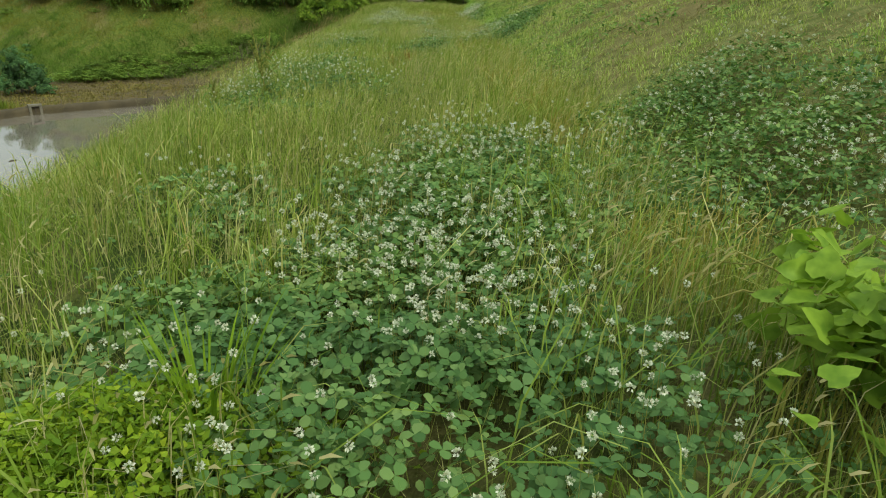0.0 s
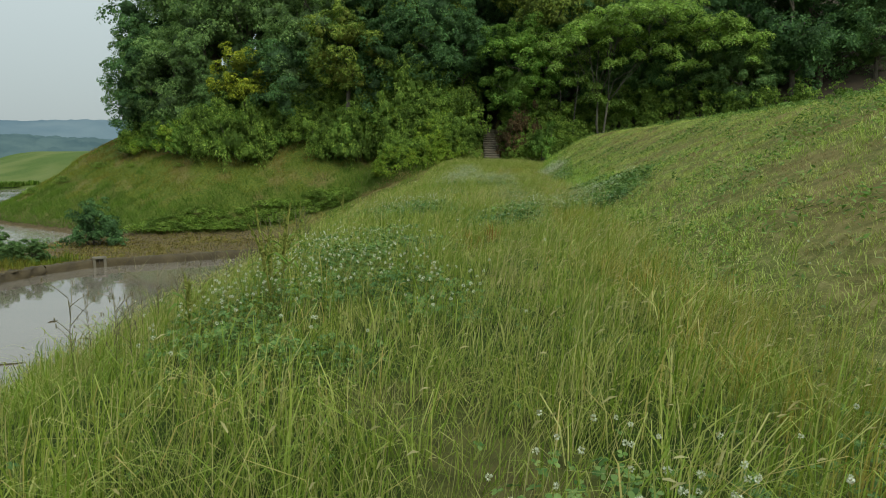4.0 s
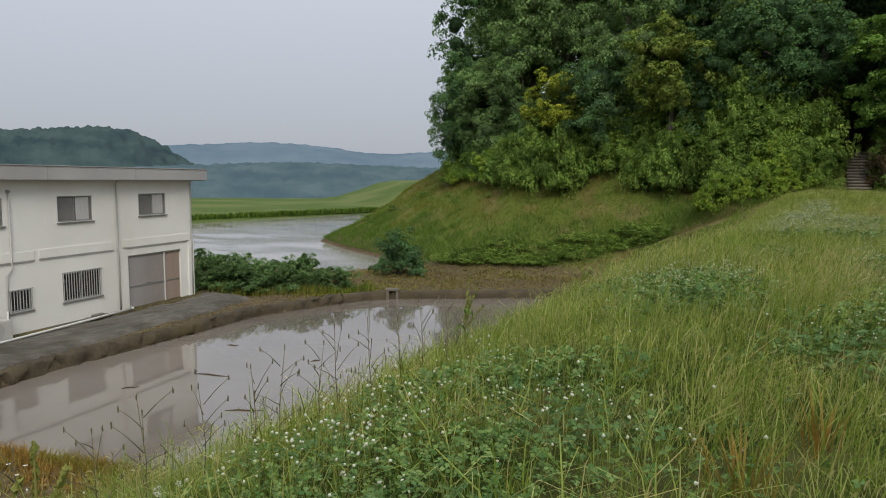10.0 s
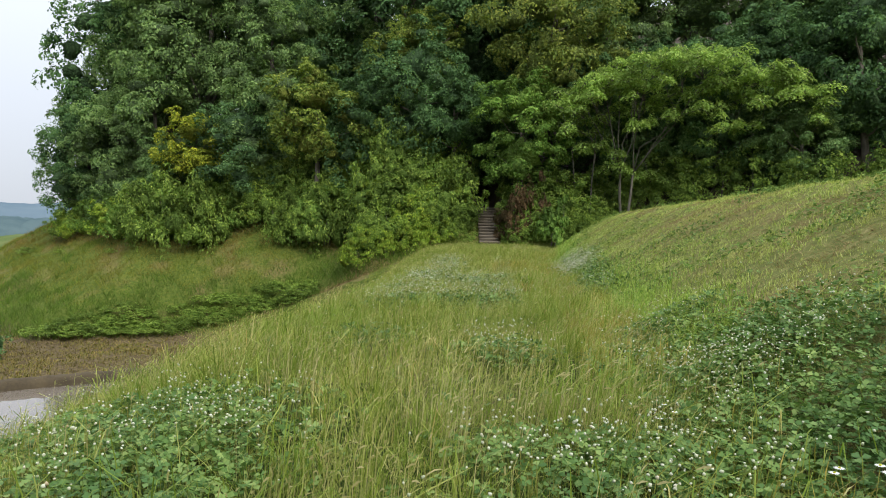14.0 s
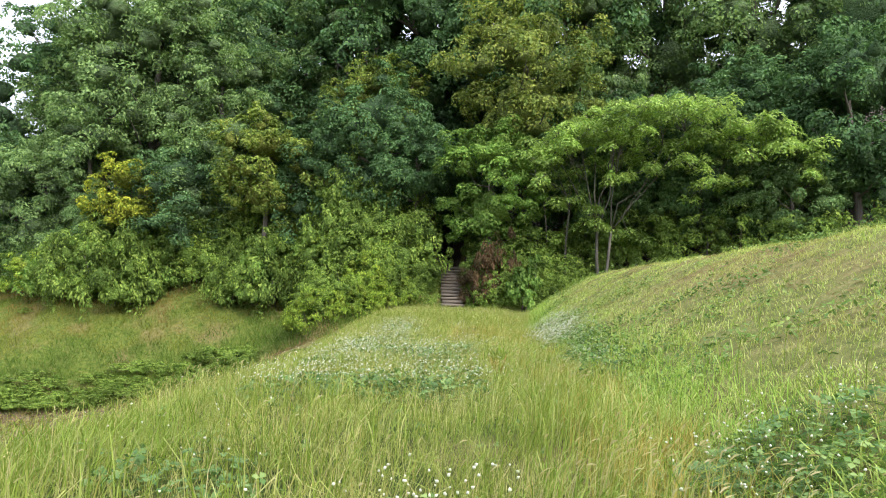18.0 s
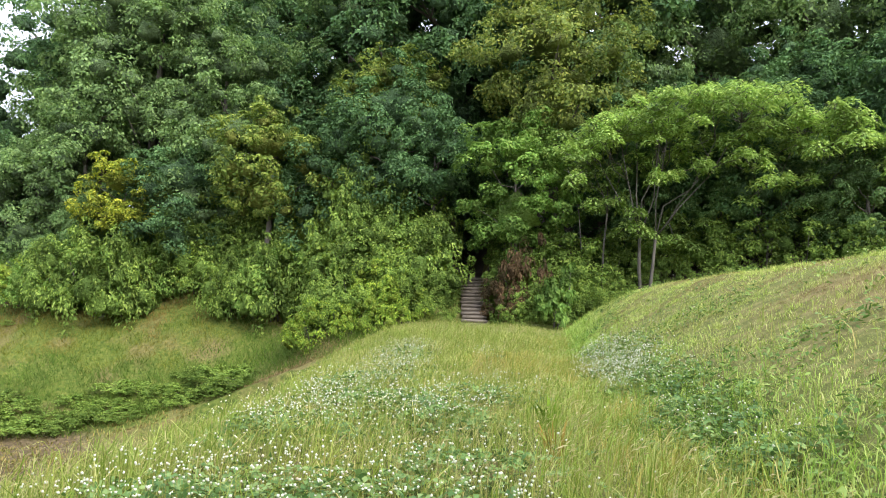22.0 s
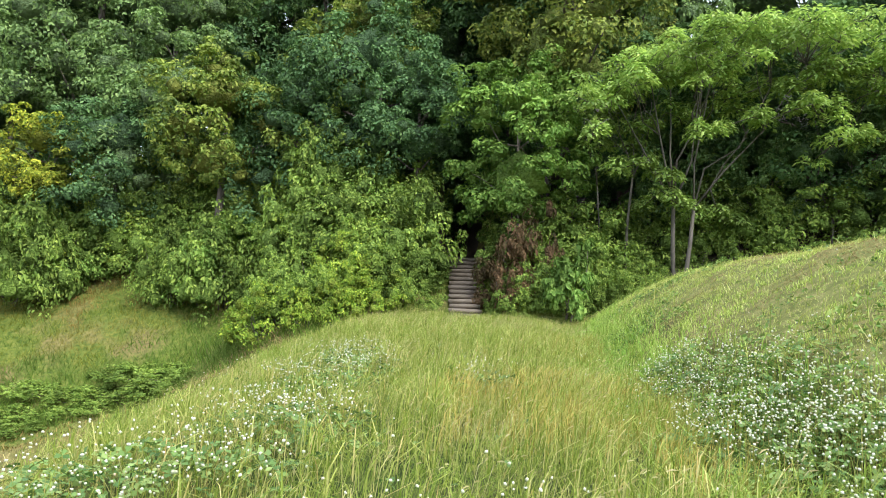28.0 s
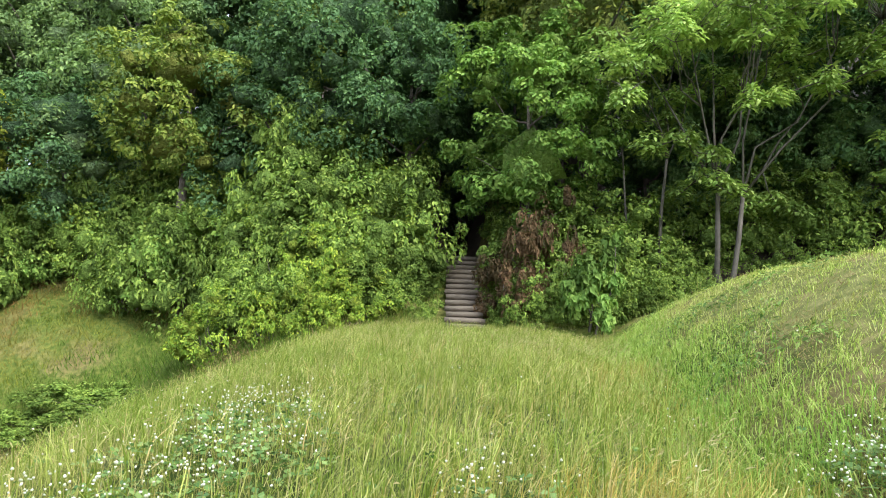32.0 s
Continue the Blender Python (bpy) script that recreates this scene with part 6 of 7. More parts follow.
for k in range(3):
    a = k * math.tau / 3
    d, s = t1 * math.cos(a) + t2 * math.sin(a), -t1 * math.sin(a) + t2 * math.cos(a)
    quads.append(np.stack([c, c + size * (0.62 * d + 0.5 * s) + 0.15 * size * nrm, c + size * 1.1 * d, c + size * (0.62 * d - 0.5 * s) + 0.15 * size * nrm], 1)[~near])
    hexes.append(np.stack([c, c + size * (0.4 * d + 0.42 * s) + 0.14 * size * nrm, c + size * (0.85 * d + 0.46 * s) + 0.16 * size * nrm, c + size * (1.1 * d + 0.16 * s) + 0.05 * size * nrm,
                           c + size * (1.1 * d - 0.16 * s) + 0.05 * size * nrm, c + size * (0.85 * d - 0.46 * s) + 0.16 * size * nrm, c + size * (0.4 * d - 0.42 * s) + 0.14 * size * nrm], 1)[near])
stuff("clover", quads_mesh("clover", np.concatenate(quads), CLOVER), "dense dark green clover leaves in patches", "clover")
h = np.concatenate(hexes)
stuff("clover", raw_mesh("clover", h.reshape(-1, 3), np.arange(7 * len(h)), np.arange(0, 7 * len(h), 7), np.full(len(h), 7), CLOVER), "broad three-leaved clover where the walk begins", "clover")
pick = r.random(n) < 0.3 * (0.3 + 0.7 * (share > 0.4)) * np.clip(0.5 + 1.1 * wavy(x, y, 1.9, 6.0), np.interp(y, [20, 28], [0.08, 0.32]), 1.5) * np.interp(y, [-5, 3, 5, 13, 18, 24, 34], [0.9, 0.8, 0.55, 0.6, 1.1, 3.0, 4.0]) * np.where(x > right_foot(y) - 0.4, np.interp(y, [14, 20, 24, 28, 30.5, 33, 35.5, 38], [0.7, 0.7, 0.15, 0.15, 0.7, 1.7, 1.7, 0.8]), 1.0)
fx, fy = x[pick], y[pick]
n = len(fx)
fz = land(fx, fy) + r.uniform(0.22, 0.42, n)


def flower_heads(sel, subdivisions, label):
    """Round clover heads with an uneven skin; the far ones are simpler."""
    ball = bmesh.new()
    if subdivisions:
        bmesh.ops.create_icosphere(ball, subdivisions=subdivisions, radius=1.0)
    else:
        bmesh.ops.create_uvsphere(ball, u_segments=5, v_segments=3, radius=1.0)
    bv = np.array([vv.co for vv in ball.verts])
    bf = [[vv.index for vv in f.verts] for f in ball.faces]
    ball.free()
    n = int(sel.sum())
    fr = (r.uniform(0.006, 0.0115, n) * np.interp(fy[sel], [-4, 3, 8, 20, 32], [1.25, 1.1, 1.0, 0.85, 0.88]))[:, None, None]
    jig = 1 + 0.25 * r.normal(size=(n, len(bv), 1))
    fv = bv[None] * fr * np.clip(jig, 0.6, 1.4) * [1, 1, 0.9] + np.stack([fx[sel], fy[sel], fz[sel]], 1)[:, None]
    tot = np.array([len(f) for f in bf])
    flat = np.array([k for f in bf for k in f])
    loops = (flat[None] + len(bv) * np.arange(n)[:, None]).ravel()
    tots = np.tile(tot, n)
    starts = np.concatenate([[0], np.cumsum(tots)[:-1]])
    stuff("clover_flowers", raw_mesh("clover_flowers", fv.reshape(-1, 3), loops, starts, tots, PETAL), label, "flowers")


sel = fy < 9
m, per = int(sel.sum()), 24
d = unit(r.normal(size=(m * per, 3)) + [0, 0, 0.25])
head_r = np.repeat(r.uniform(0.011, 0.0175, m), per)[:, None]
pc = np.repeat(np.stack([fx[sel], fy[sel], fz[sel]], 1), per, 0) + d * head_r * 0.7
pn = unit(np.cross(d, r.normal(size=d.shape)))
petals = leaf_quads(pc, pn, head_r[:, 0] * 0.75, head_r[:, 0] * 0.5, r, 0.3, hang=d * 9)
stuff("clover_flowers", quads_mesh("clover_flowers", petals, PETAL), "small ragged white clover flower heads on thin stalks", "flowers")
flower_heads(fy >= 9, 0, "drifts of small white clover flower heads")
z0 = land(fx, fy)
st = blades(fx, fy, z0, fz - z0 + 0.01, np.full(n, 0.003), np.zeros(n), np.zeros(n), r)
stuff("flower_stalks", blade_mesh("flower_stalks", st, STALK), "thin green stalks under the clover flowers", "stalks")
# grass on the hill's slope and round the paddies
x, y = r.uniform(-60, -4, 420000), r.uniform(44, 80, 420000)
dh, _ = up_the_hill(x, y)
keep = (dh > 0.1) & (dh < np.interp(x, *WOOD_EDGE) + 2)
x, y, dh = x[keep][:130000], y[keep][:130000], dh[keep][:130000]
rise = dh / np.interp(x, *WOOD_EDGE) + 0.22 * wavy(x, y, 0.6, 3.0) + 0.12 * wavy(x, y, 1.7, 6.0)
for name, pick, lo, hi, material, label in (("hill_grass", rise < 0.42, 0.16, 0.46, GRASS_LOW, "longer deep green grass low on the hillside"), ("hill_grass", (rise >= 0.42) & (rise < 0.72), 0.1, 0.26, GRASS_HILL, "short green grass on the middle of the hillside"),
                                            ("hill_grass", rise >= 0.72, 0.08, 0.26, GRASS_SLOPE, "straw-coloured and green grass high on the hillside")):
    px, py = x[pick], y[pick]
    n = len(px)
    v = spears(px, py, land(px, py), r.uniform(lo, hi, n) * (0.5 + np.clip(0.5 + 0.9 * wavy(px, py, 2.0, 1.5), 0, 1)), r.uniform(0.016, 0.036, n), 0.3 + 0.8 * r.random(n), r)
    stuff(name, spear_mesh(name, v, material), label, "grass")
x, y = r.normal(-10.6, 1.4, 9000), r.normal(51.6, 0.7, 9000)
keep = up_the_hill(x, y)[0] > 0
x, y = x[keep], y[keep]
v = spears(x, y, land(x, y) + 0.05, r.uniform(0.02, 0.08, len(x)), r.uniform(0.015, 0.03, len(x)), 1.0 + 3.0 * r.random(len(x)), r)
stuff("slope_thatch", spear_mesh("slope_thatch", v, GRASS_THATCH), "brown straw on worn earth below the shrubs", "straw")
x, y = tufted(190000, 14, -36, -6, 5, 52, 0.16, r)
ed = np.maximum(edge_distance(x, y, PADDY), edge_distance(x, y, POND))
z = land(x, y)
dh, _ = up_the_hill(x, y)
yard = (x + 0.28 * (y - 16) < -22.0) & (y > 13) & (y < 31)
open_ground = (ed < -0.02) & (z < -3.0) & (~yard | (r.random(len(x)) < 0.1 * (x > -28))) & (dh < 0.8)
near = y < 16
keep = open_ground & near & (r.random(len(x)) < np.clip(2.2 * np.exp((ed + 0.1) / 1.2) + 0.4 * wavy(x, y, 1.3, 8.0), 0.02, 1))
v = blades(x[keep], y[keep], z[keep], r.uniform(0.12, 0.36, keep.sum()), r.uniform(0.014, 0.028, keep.sum()), 0.2 + 0.6 * r.random(keep.sum()), r.random(keep.sum()), r)
stuff("bank_rush", blade_mesh("bank_rush", v, GRASS_RUST), "rusty orange and brown grass on the muddy paddy bank", "grass")
keep = open_ground & ~near & (r.random(len(x)) < np.clip(0.62 + 0.5 * wavy(x, y, 0.7, 8.0), 0.2, 0.95))
v = blades(x[keep], y[keep], z[keep], r.uniform(0.06, 0.24, keep.sum()), r.uniform(0.02, 0.045, keep.sum()), 0.3 + 0.8 * r.random(keep.sum()), r.random(keep.sum()), r)
stuff("bank_stubble", blade_mesh("bank_stubble", v, GRASS_STUBBLE), "short olive and straw-brown stubble on the bank between the paddies", "grass")
# reedy grass along the water below the leafy weeds
t1 = r.random(2600) ** 0.8
x, y = -31.6 + 5.4 * t1 + 1.6 * r.random(2600), 30.2 + 5.9 * t1 + 1.2 * r.normal(0, 0.5, 2600)
v = blades(x, y, land(x, y), r.uniform(0.3, 1.0, 2600) * (0.6 + 0.4 * wavy(x, y, 2.0, 3.0)), r.uniform(0.02, 0.035, 2600), 0.1 + 0.3 * r.random(2600), r.random(2600), r)
stuff("pond_reeds", blade_mesh("pond_reeds", v, GRASS_HILL), "upright green reedy grass at the edge of the pond", "reeds")
# rank grass along the far shore
t1 = r.random(5000)
x, y = np.interp(t1, [0, 0.45, 1], [-92.6, -92.0, -90.5]) - 2.5 * r.random(5000) ** 2, np.interp(t1, [0, 0.45, 1], [36.0, 75.0, 117.0])
v = blades(x, y, land(x, y), r.uniform(0.4, 1.3, 5000), r.uniform(0.12, 0.25, 5000), 0.1 + 0.3 * r.random(5000), r.random(5000), r)
stuff("shore_grass", blade_mesh("shore_grass", v, GRASS_LOW), "rank dark green grass along the far shore of the water", "grass")
# rusty grass matted on the muddy corner of the bank
x, y = tufted(52000, 13, -22, -7.5, 7.5, 15.0, 0.2, r)
ed = edge_distance(x, y, PADDY)
z = land(x, y)
keep = (ed < 0.05) & (z < -3.2) & (r.random(len(x)) < np.clip(1.5 * np.exp((ed + 0.1) / 1.0) + 0.45 * wavy(x, y, 1.1, 4.0), 0.03, 1))
x, y, z = x[keep], y[keep], z[keep]
v = spears(x, y, z, r.uniform(0.1, 0.34, len(x)), r.uniform(0.014, 0.028, len(x)), 0.3 + 0.7 * r.random(len(x)), r)
stuff("rusty_mat", spear_mesh("rusty_mat", v, GRASS_RUST), "matted rusty orange grass at the corner of the paddy", "grass")


# ---- single plants near the path ----
def lumpy_spike(points, radii, r, rough=0.003):
    """One knobbly seed spike: a tube whose whorls swell and whose skin is uneven."""
    bm = tube(points, radii, 7)
    for v in bm.verts:
        v.co += Vector(r.normal(0, rough, 3))
    for f in bm.faces:
        f.smooth = False
    return bm



DOCK_SEED = foliage("dock_seeds", [(0.0, (0.14, 0.175, 0.04)), (1.0, (0.24, 0.26, 0.06))], 0.7, 30.0, 0.25, (0.3, 0.29, 0.08))


def dock(seed, tall, m):
    """A dock: an upright stalk with whorls of yellow-green fruit and a few long leaves."""
    r = np.random.default_rng(seed)
    t = thing("dock_plant", "tall dock weed with whorls of yellow-green seeds on the bank", "weed", m, "weeds on the left bank")
    lean = r.normal(0, 0.07, 2)
    top = (lean[0] * tall, lean[1] * tall, tall)
    part("stalk", tube([(0, 0, -0.1), (lean[0] * tall * 0.4, lean[1] * tall * 0.4, tall * 0.5), top], [0.007, 0.006, 0.003], 6), STALK, t)
    spikes = [((0, 0, tall * 0.45), top)] + [((lean[0] * tall * f, lean[1] * tall * f, tall * f), (lean[0] * tall * f + r.normal(0, 0.1), lean[1] * tall * f + r.normal(0, 0.1), tall * (f + 0.3))) for f in (0.4, 0.5, 0.58)]
    for a, b in spikes:
        a, b = np.array(a), np.array(b)
        f = np.linspace(0.05, 1, 34)
        part("seed_spike", lumpy_spike([tuple(a + (b - a) * s + r.normal(0, 0.003, 3)) for s in f], [0.011 * float(r.uniform(0.3, 1.5) * (1.15 - 0.85 * s)) for s in f], r, 0.006), DOCK_SEED, t)
    for k in range(5):
        a = r.uniform(0, math.tau)
        f = 0.1 + 0.12 * k
        base = np.array([lean[0] * tall * f, lean[1] * tall * f, tall * f])
        out = np.array([math.cos(a), math.sin(a), 0])
        side = np.array([-math.sin(a), math.cos(a), 0])
        ln, bm = r.uniform(0.14, 0.26), bmesh.new()
        rows = []
        for s, w, h in ((0, 0.1, 0), (0.25, 0.8, 0.35), (0.55, 1.0, 0.45), (0.8, 0.6, 0.3), (1, 0.05, 0)):
            c = base + out * ln * s + np.array([0, 0, ln * h])
            rows.append([bm.verts.new(c + side * w * 0.025 + [0, 0, 0.008]), bm.verts.new(c), bm.verts.new(c - side * w * 0.025 + [0, 0, 0.008])])
        for p, q in zip(rows, rows[1:]):
            bm.faces.new((p[0], p[1], q[1], q[0]))
            bm.faces.new((p[1], p[2], q[2], q[1]))
        part("leaf", bm, LEAF_SHRUB, t)
    return t


for k, (x, y, h) in enumerate(((-1.83, 7.2, 1.0), (-2.03, 7.92, 0.98), (-2.1, 8.1, 0.8), (-2.5, 6.9, 0.55), (-1.95, 7.4, 0.7), (-3.7, 13.2, 0.9), (-4.0, 17.0, 0.9))):
    dock(200 + k, h, pose(x, y, ground_at(x, y), 0, -9 if k == 0 else 0, 0))


def seed_weed(seed):
    """A thin branching weed with small dark seed heads."""
    r = np.random.default_rng(seed)
    t = thing("seed_weed", "thin branching weed with small dark brown seed heads against the water", "weed", group="weeds on the left bank")
    tall = 0.75
    part("stalk", tube([(0, 0, -0.1), (0.03, 0.02, tall * 0.5), (0.0, 0.05, tall)], [0.004, 0.0035, 0.002], 5), M_WEED, t)
    tips = [(0.0, 0.05, tall)]
    for k in range(7):
        f, a = 0.3 + 0.09 * k, r.uniform(0, math.tau)
        s = (0.03 * f, 0.03 * f, tall * f)
        e = (s[0] + 0.16 * math.cos(a), s[1] + 0.16 * math.sin(a), s[2] + r.uniform(0.08, 0.2))
        part("branch", tube([s, ((s[0] + e[0]) / 2, (s[1] + e[1]) / 2, (s[2] + e[2]) / 2 + 0.01), e], [0.003, 0.0025, 0.0015], 4), M_WEED, t)
        tips.append(e)
    for x, y, z in tips:
        part("seed_head", lumpy_spike([(x, y, z - 0.02 + 0.008 * k) for k in range(6)], [0.0015, 0.0045, 0.003, 0.005, 0.0035, 0.001], r, 0.0014), M_WEED, t)
    return t


M_WEED = surface("brown_seed_weed", (0.07, 0.06, 0.03), (0.16, 0.14, 0.07), 8, 0.85, 0.2, 40)
WEED = [Kind(seed_weed(301)), Kind(seed_weed(302)), Kind(seed_weed(303))]
for k in range(22):
    y = 5.6 + 7.0 * ((k * 0.618) % 1.0)
    x = -2.25 - 0.13 * (y - 5.0) - 0.75 * ((k * 0.382 + 0.07) % 1.0)
    WEED[k % 3].plant(x, y, turn=47 * k, size=0.85 + 0.35 * ((k * 0.31) % 1.0), sink=0.02)


REED_STEM = surface("olive_reed_stem", (0.1, 0.11, 0.035), (0.19, 0.185, 0.07), 8, 0.7, 0.2, 40)


def reed_tuft(seed):
    r = np.random.default_rng(seed)
    t = thing("reed_tuft", "tuft of upright dark green reeds leaning over the bank", "reeds", group="reeds on the left bank")
    for k in range(12):
        a, h = r.uniform(0, math.tau), r.uniform(0.45, 0.85)
        b = np.array([0.05 * math.cos(a), 0.05 * math.sin(a), -0.05])
        o = np.array([math.cos(a), math.sin(a), 0]) * r.uniform(0.05, 0.22)
        part("reed", tube([b, b + 0.4 * o + [0, 0, 0.6 * h], b + o + [0, 0, h]], [0.0032, 0.0028, 0.001], 4), REED_STEM, t)
    return t


REED = Kind(reed_tuft(311))
for k, (x, y) in enumerate(((-1.9, 7.35), (-2.05, 7.65), (-2.2, 8.0), (-2.35, 8.3), (-2.7, 8.9), (-2.3, 7.3))):
    REED.plant(x, y, turn=67 * k, size=0.72 + 0.03 * k, sink=0.02)


# ---- broad-leaved vine and lime herb where the walk begins ----
def vine_leaf_mesh(name, seed):
    """A three-lobed leaf, cupped along its midrib."""
    r = np.random.default_rng(seed)
    bm = bmesh.new()
    outline = [(0.0, -0.02), (0.28, -0.16), (0.5, 0.02), (0.52, 0.3), (0.34, 0.46), (0.24, 0.74), (0.0, 1.0)]
    outline = outline + [(-x, y) for x, y in outline[-2:0:-1]]
    rim = [bm.verts.new((x, y, 0.14 * abs(x) - 0.12 * y * y + r.normal(0, 0.018))) for x, y in outline]
    hub = bm.verts.new((0, 0.38, -0.03))
    inner = [bm.verts.new(hub.co.lerp(v.co, 0.55) - Vector((0, 0, 0.012 * (k % 2)))) for k, v in enumerate(rim)]
    n = len(rim)
    for k in range(n):
        q = (k + 1) % n
        bm.faces.new((hub, inner[k], inner[q]))
        bm.faces.new((inner[k], rim[k], rim[q], inner[q]))
    for f in bm.faces:
        f.smooth = True
    me = bpy.data.meshes.new(name)
    bm.to_mesh(me)
    bm.free()
    me.materials.append(VINE)
    return me


VINE = foliage("vine_leaf", [(0.0, (0.1, 0.2, 0.025)), (0.5, (0.17, 0.3, 0.035)), (1.0, (0.26, 0.37, 0.05))], 0.4, 14.0, 0.35, (0.1, 0.19, 0.022))
leaf_kinds = [vine_leaf_mesh("leaf", 401 + k) for k in range(3)]
vine = thing("vine_plant", "broad-leaved bright green vine sprawling over the grass", "vine", pose(2.55, -0.5, ground_at(2.55, -0.5)))
r = np.random.default_rng(77)
runners = []
for k in range(10):
    a, reach = 1.6 + 3.0 * (k / 9.0) ** 0.7, r.uniform(0.75, 1.15)
    pts = [(0.1 * math.cos(a), 0.1 * math.sin(a), 0.0)] + [(f * reach * math.cos(a + 0.2 * f) * 0.62, f * reach * math.sin(a + 0.2 * f) * 1.05, 0.12 + 0.3 * math.sin(f * 2.3) + 0.05 * r.normal()) for f in (0.25, 0.5, 0.75, 1.0)]
    part("runner", tube(pts, [0.007, 0.006, 0.005, 0.004, 0.002], 5), STALK, vine)
    runners.append(pts)
for k in range(390):
    pts = runners[k % 10 if k < 200 else 4 + k % 6]
    f = r.uniform(0.2, 3.95)
    i = int(f)
    c = Vector(pts[i]).lerp(Vector(pts[min(i + 1, 4)]), f - i) + Vector(r.normal(0, 0.085, 3))
    c.z = max(c.z, 0.06) + 0.07
    if 2.55 + c.x < 1.98 + 0.55 * (c.y + 0.28):
        continue
    leaf = part("leaf", leaf_kinds[k % 3], None, vine)
    leaf.matrix_basis = Matrix.LocRotScale(c, Euler((r.normal(0.3, 0.4), r.normal(-0.3, 0.45), r.uniform(0, math.tau))), Vector([r.uniform(0.065, 0.125)] * 3))

r = np.random.default_rng(78)
HERB = foliage("lime_herb_leaf", [(0.0, (0.11, 0.18, 0.016)), (0.5, (0.2, 0.3, 0.024)), (1.0, (0.33, 0.4, 0.035))], 0.5, 5.0, 0.35, (0.09, 0.17, 0.016))
n = 9000
cx, cy = r.normal(-0.05, 0.3, n), r.normal(-1.2, 0.22, n)
c = np.stack([cx, cy, land(cx, cy) + r.uniform(0.03, 0.3, n) * np.exp(-((cx + 0.05) ** 2 + (cy + 1.2) ** 2) / 0.5)], 1)
herb = leaf_quads(c, unit(r.normal(size=(n, 3)) * 0.6 + [0, 0, 1]), r.uniform(0.022, 0.046, n), r.uniform(0.014, 0.026, n), r)
stuff("lime_herb", quads_mesh("lime_herb", herb, HERB), "mat of small bright lime-green herb leaves", "herb")


# ---- white wild flowers, clippings on the water ----
def daisy(seed):
    r = np.random.default_rng(seed)
    t = thing("wild_flower", "small white daisy-like flowers on thin stalks", "flower", group="wild flowers on the bank")
    for k in range(3):
        x, y, h = r.normal(0, 0.06), r.normal(0, 0.06), r.uniform(0.3, 0.5)
        part("stalk", tube([(x * 0.3, y * 0.3, -0.05), (x, y, h)], [0.003, 0.002], 4), STALK, t)
        a = np.linspace(0, math.tau, 12, endpoint=False)
        c = np.stack([x + 0.016 * np.cos(a), y + 0.016 * np.sin(a), np.full(12, h + 0.004)], 1)
        d = np.stack([np.cos(a), np.sin(a), 0 * a], 1)
        part("flower_head", quads_mesh("flower_head", leaf_quads(c, np.tile([0.0, 0, 1], (12, 1)), 0.028, 0.012, r, 0.05, hang=d * 9), M_DAISY), None, t)
        bm = bmesh.new()
        bmesh.ops.create_icosphere(bm, subdivisions=1, radius=0.008, matrix=Matrix.Translation((x, y, h + 0.006)))
        part("flower_disc", bm, LEAF_YELLOW, t)
    return t


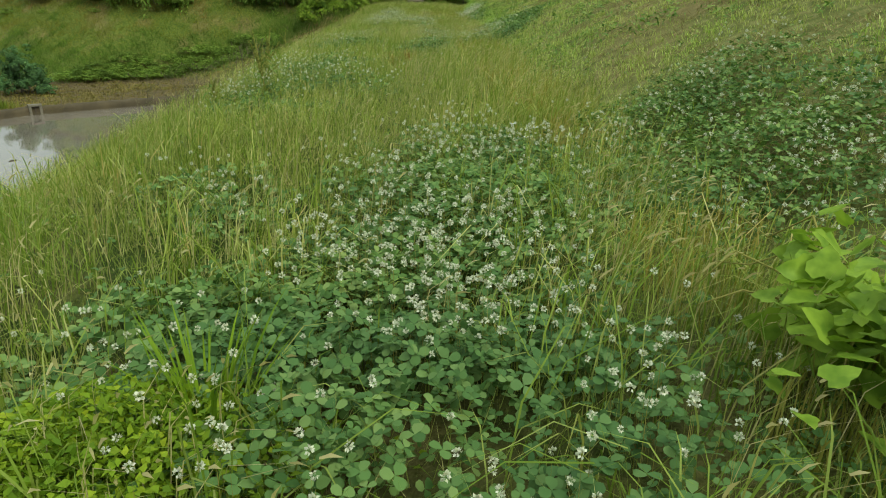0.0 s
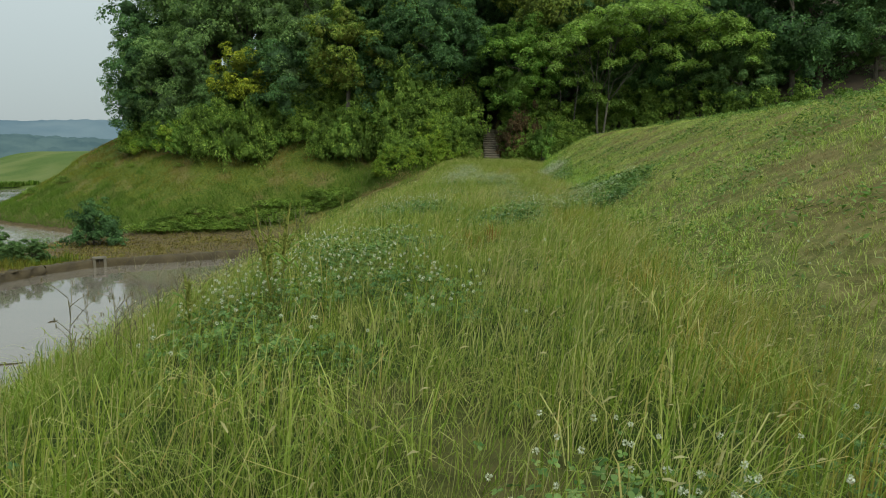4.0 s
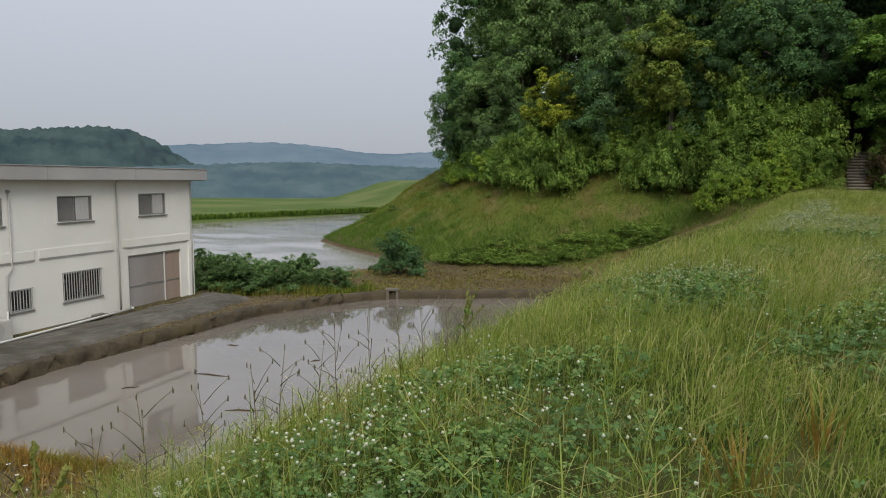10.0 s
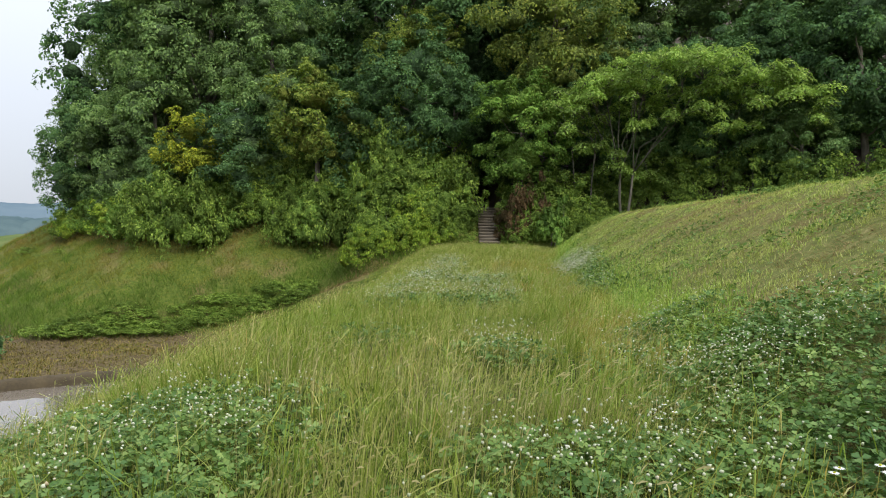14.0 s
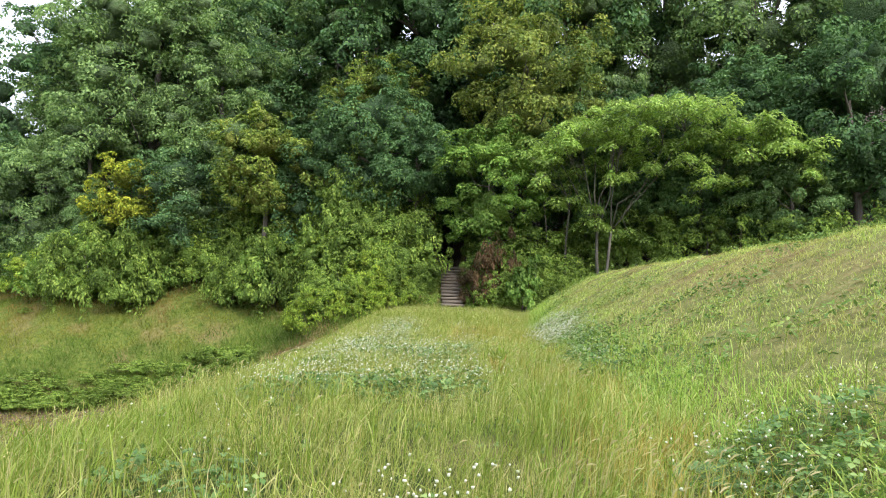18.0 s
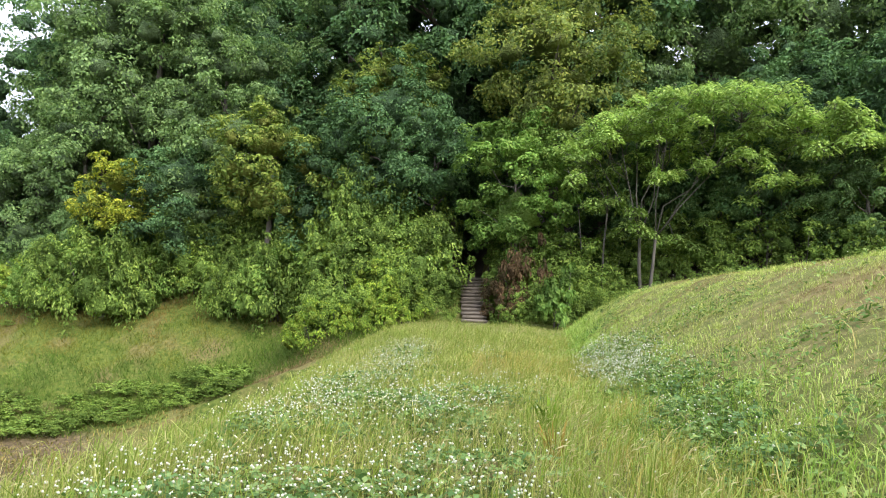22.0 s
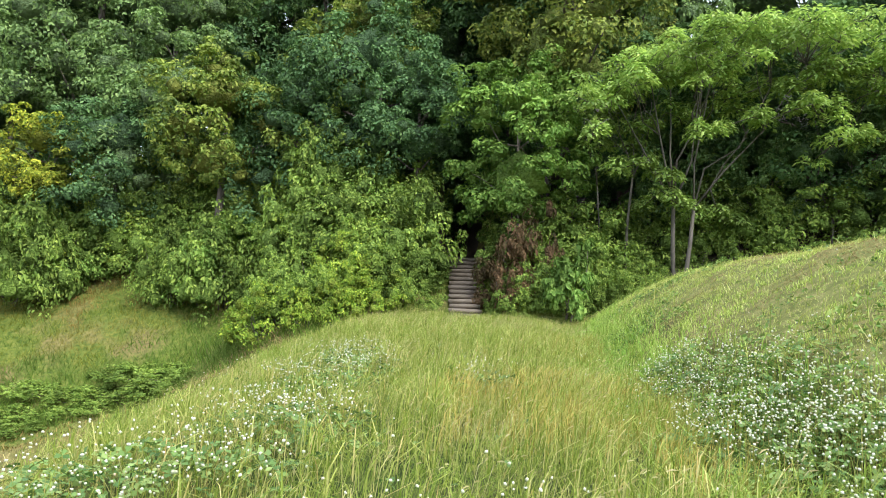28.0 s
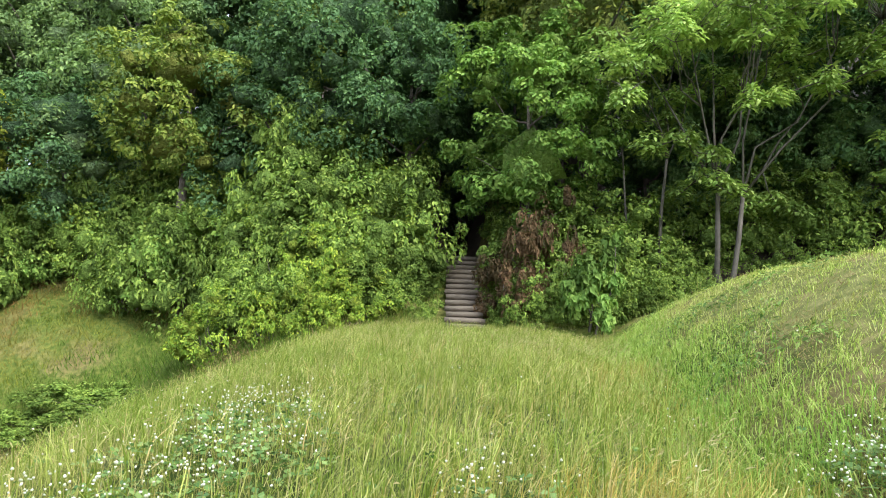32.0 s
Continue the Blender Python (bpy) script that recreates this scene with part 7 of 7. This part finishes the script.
M_DAISY = surface("white_petals", (0.68, 0.68, 0.66), (0.78, 0.78, 0.76), 20, 0.7, 0.1, 60)
DAISY = Kind(daisy(501))
for k, (x, y, s) in enumerate(((-14.4, 12.5, 1.3), (-14.2, 12.9, 1.3), (-16.9, 10.9, 1.2), (-15.4, 11.9, 1.1), (1.75, 15.7, 0.7), (1.9, 15.5, 0.8), (1.15, 17.2, 0.6), (1.5, 3.1, 0.8), (-13.0, 11.5, 1.2))):
    DAISY.plant(x, y, turn=50 * k, size=s, sink=0.02)
for k, (x, y, ln, a) in enumerate(((-19.1, 21.1, 1.3, 20), (-15.3, 19.4, 1.1, 35), (-20.0, 18.7, 0.5, 60), (-19.9, 21.0, 0.7, -30), (-25.0, 24.6, 0.6, 10), (-22.0, 24.2, 0.5, 25), (-17.6, 24.5, 0.4, 70), (-14.8, 22.5, 0.35, 0))):
    ob = part("floating_twig", tube([(-ln / 2, 0, 0), (-ln * 0.15, 0.04, 0.01), (ln * 0.2, -0.03, 0.008), (ln / 2, 0.02, 0)], [0.012, 0.03, 0.026, 0.008], 6), M_KERB)
    ob.matrix_world = pose(x, y, WATER + 0.003, 0, 0, a)
    tagged(ob, "dark twig and plant clippings floating on the muddy water", "twig", "clippings on the paddy")


# ---- a fresh broad-bladed tuft and a withered one on the crest ----
def blade_tuft(name, label, x, y, count, tall, wide, spread, material, seed):
    r = np.random.default_rng(seed)
    t = thing(name, label, "grass tuft", pose(x, y, ground_at(x, y)))
    for k in range(count):
        a, h = r.uniform(0, math.tau), tall * r.uniform(0.65, 1.0)
        out = np.array([math.cos(a), math.sin(a), 0.0])
        side = np.array([-math.sin(a), math.cos(a), 0.0]) * wide * r.uniform(0.7, 1.2)
        base, lean = out * r.uniform(0.0, spread), r.uniform(0.1, 0.5) * h
        bm, rows = bmesh.new(), []
        for s, w in ((0.0, 0.5), (0.3, 1.0), (0.6, 0.9), (0.85, 0.5), (1.0, 0.06)):
            c = base + out * lean * s * s + np.array([0, 0, h * s * (1 - 0.18 * s) - 0.03])
            rows.append([bm.verts.new(c - side * w), bm.verts.new(c - out * 0.2 * wide * w), bm.verts.new(c + side * w)])
        for p, q in zip(rows, rows[1:]):
            for i in (0, 1):
                f = bm.faces.new((p[i], p[i + 1], q[i + 1], q[i]))
                f.smooth = True
        part("blade", bm, material, t)


blade_tuft("grass_tuft", "bright green tuft of broad upright grass blades on the crest", 0.0, 28.9, 18, 0.5, 0.02, 0.12, HERB, 601)
blade_tuft("grass_tuft", "withered rust-coloured grass tuft on the crest", 0.0, 27.3, 26, 0.5, 0.007, 0.16, GRASS_RUST, 602)
blade_tuft("grass_tuft", "withered rust-coloured grass tuft on the crest", -0.3, 10.4, 34, 0.46, 0.006, 0.22, GRASS_RUST, 603)
blade_tuft("grass_tuft", "withered rust-coloured grass tuft on the crest", -0.05, 11.2, 26, 0.42, 0.006, 0.2, GRASS_RUST, 604)
blade_tuft("grass_tuft", "lush green tuft of tall fine grass where the walk begins", 0.22, -1.0, 46, 0.62, 0.006, 0.16, HERB, 605)
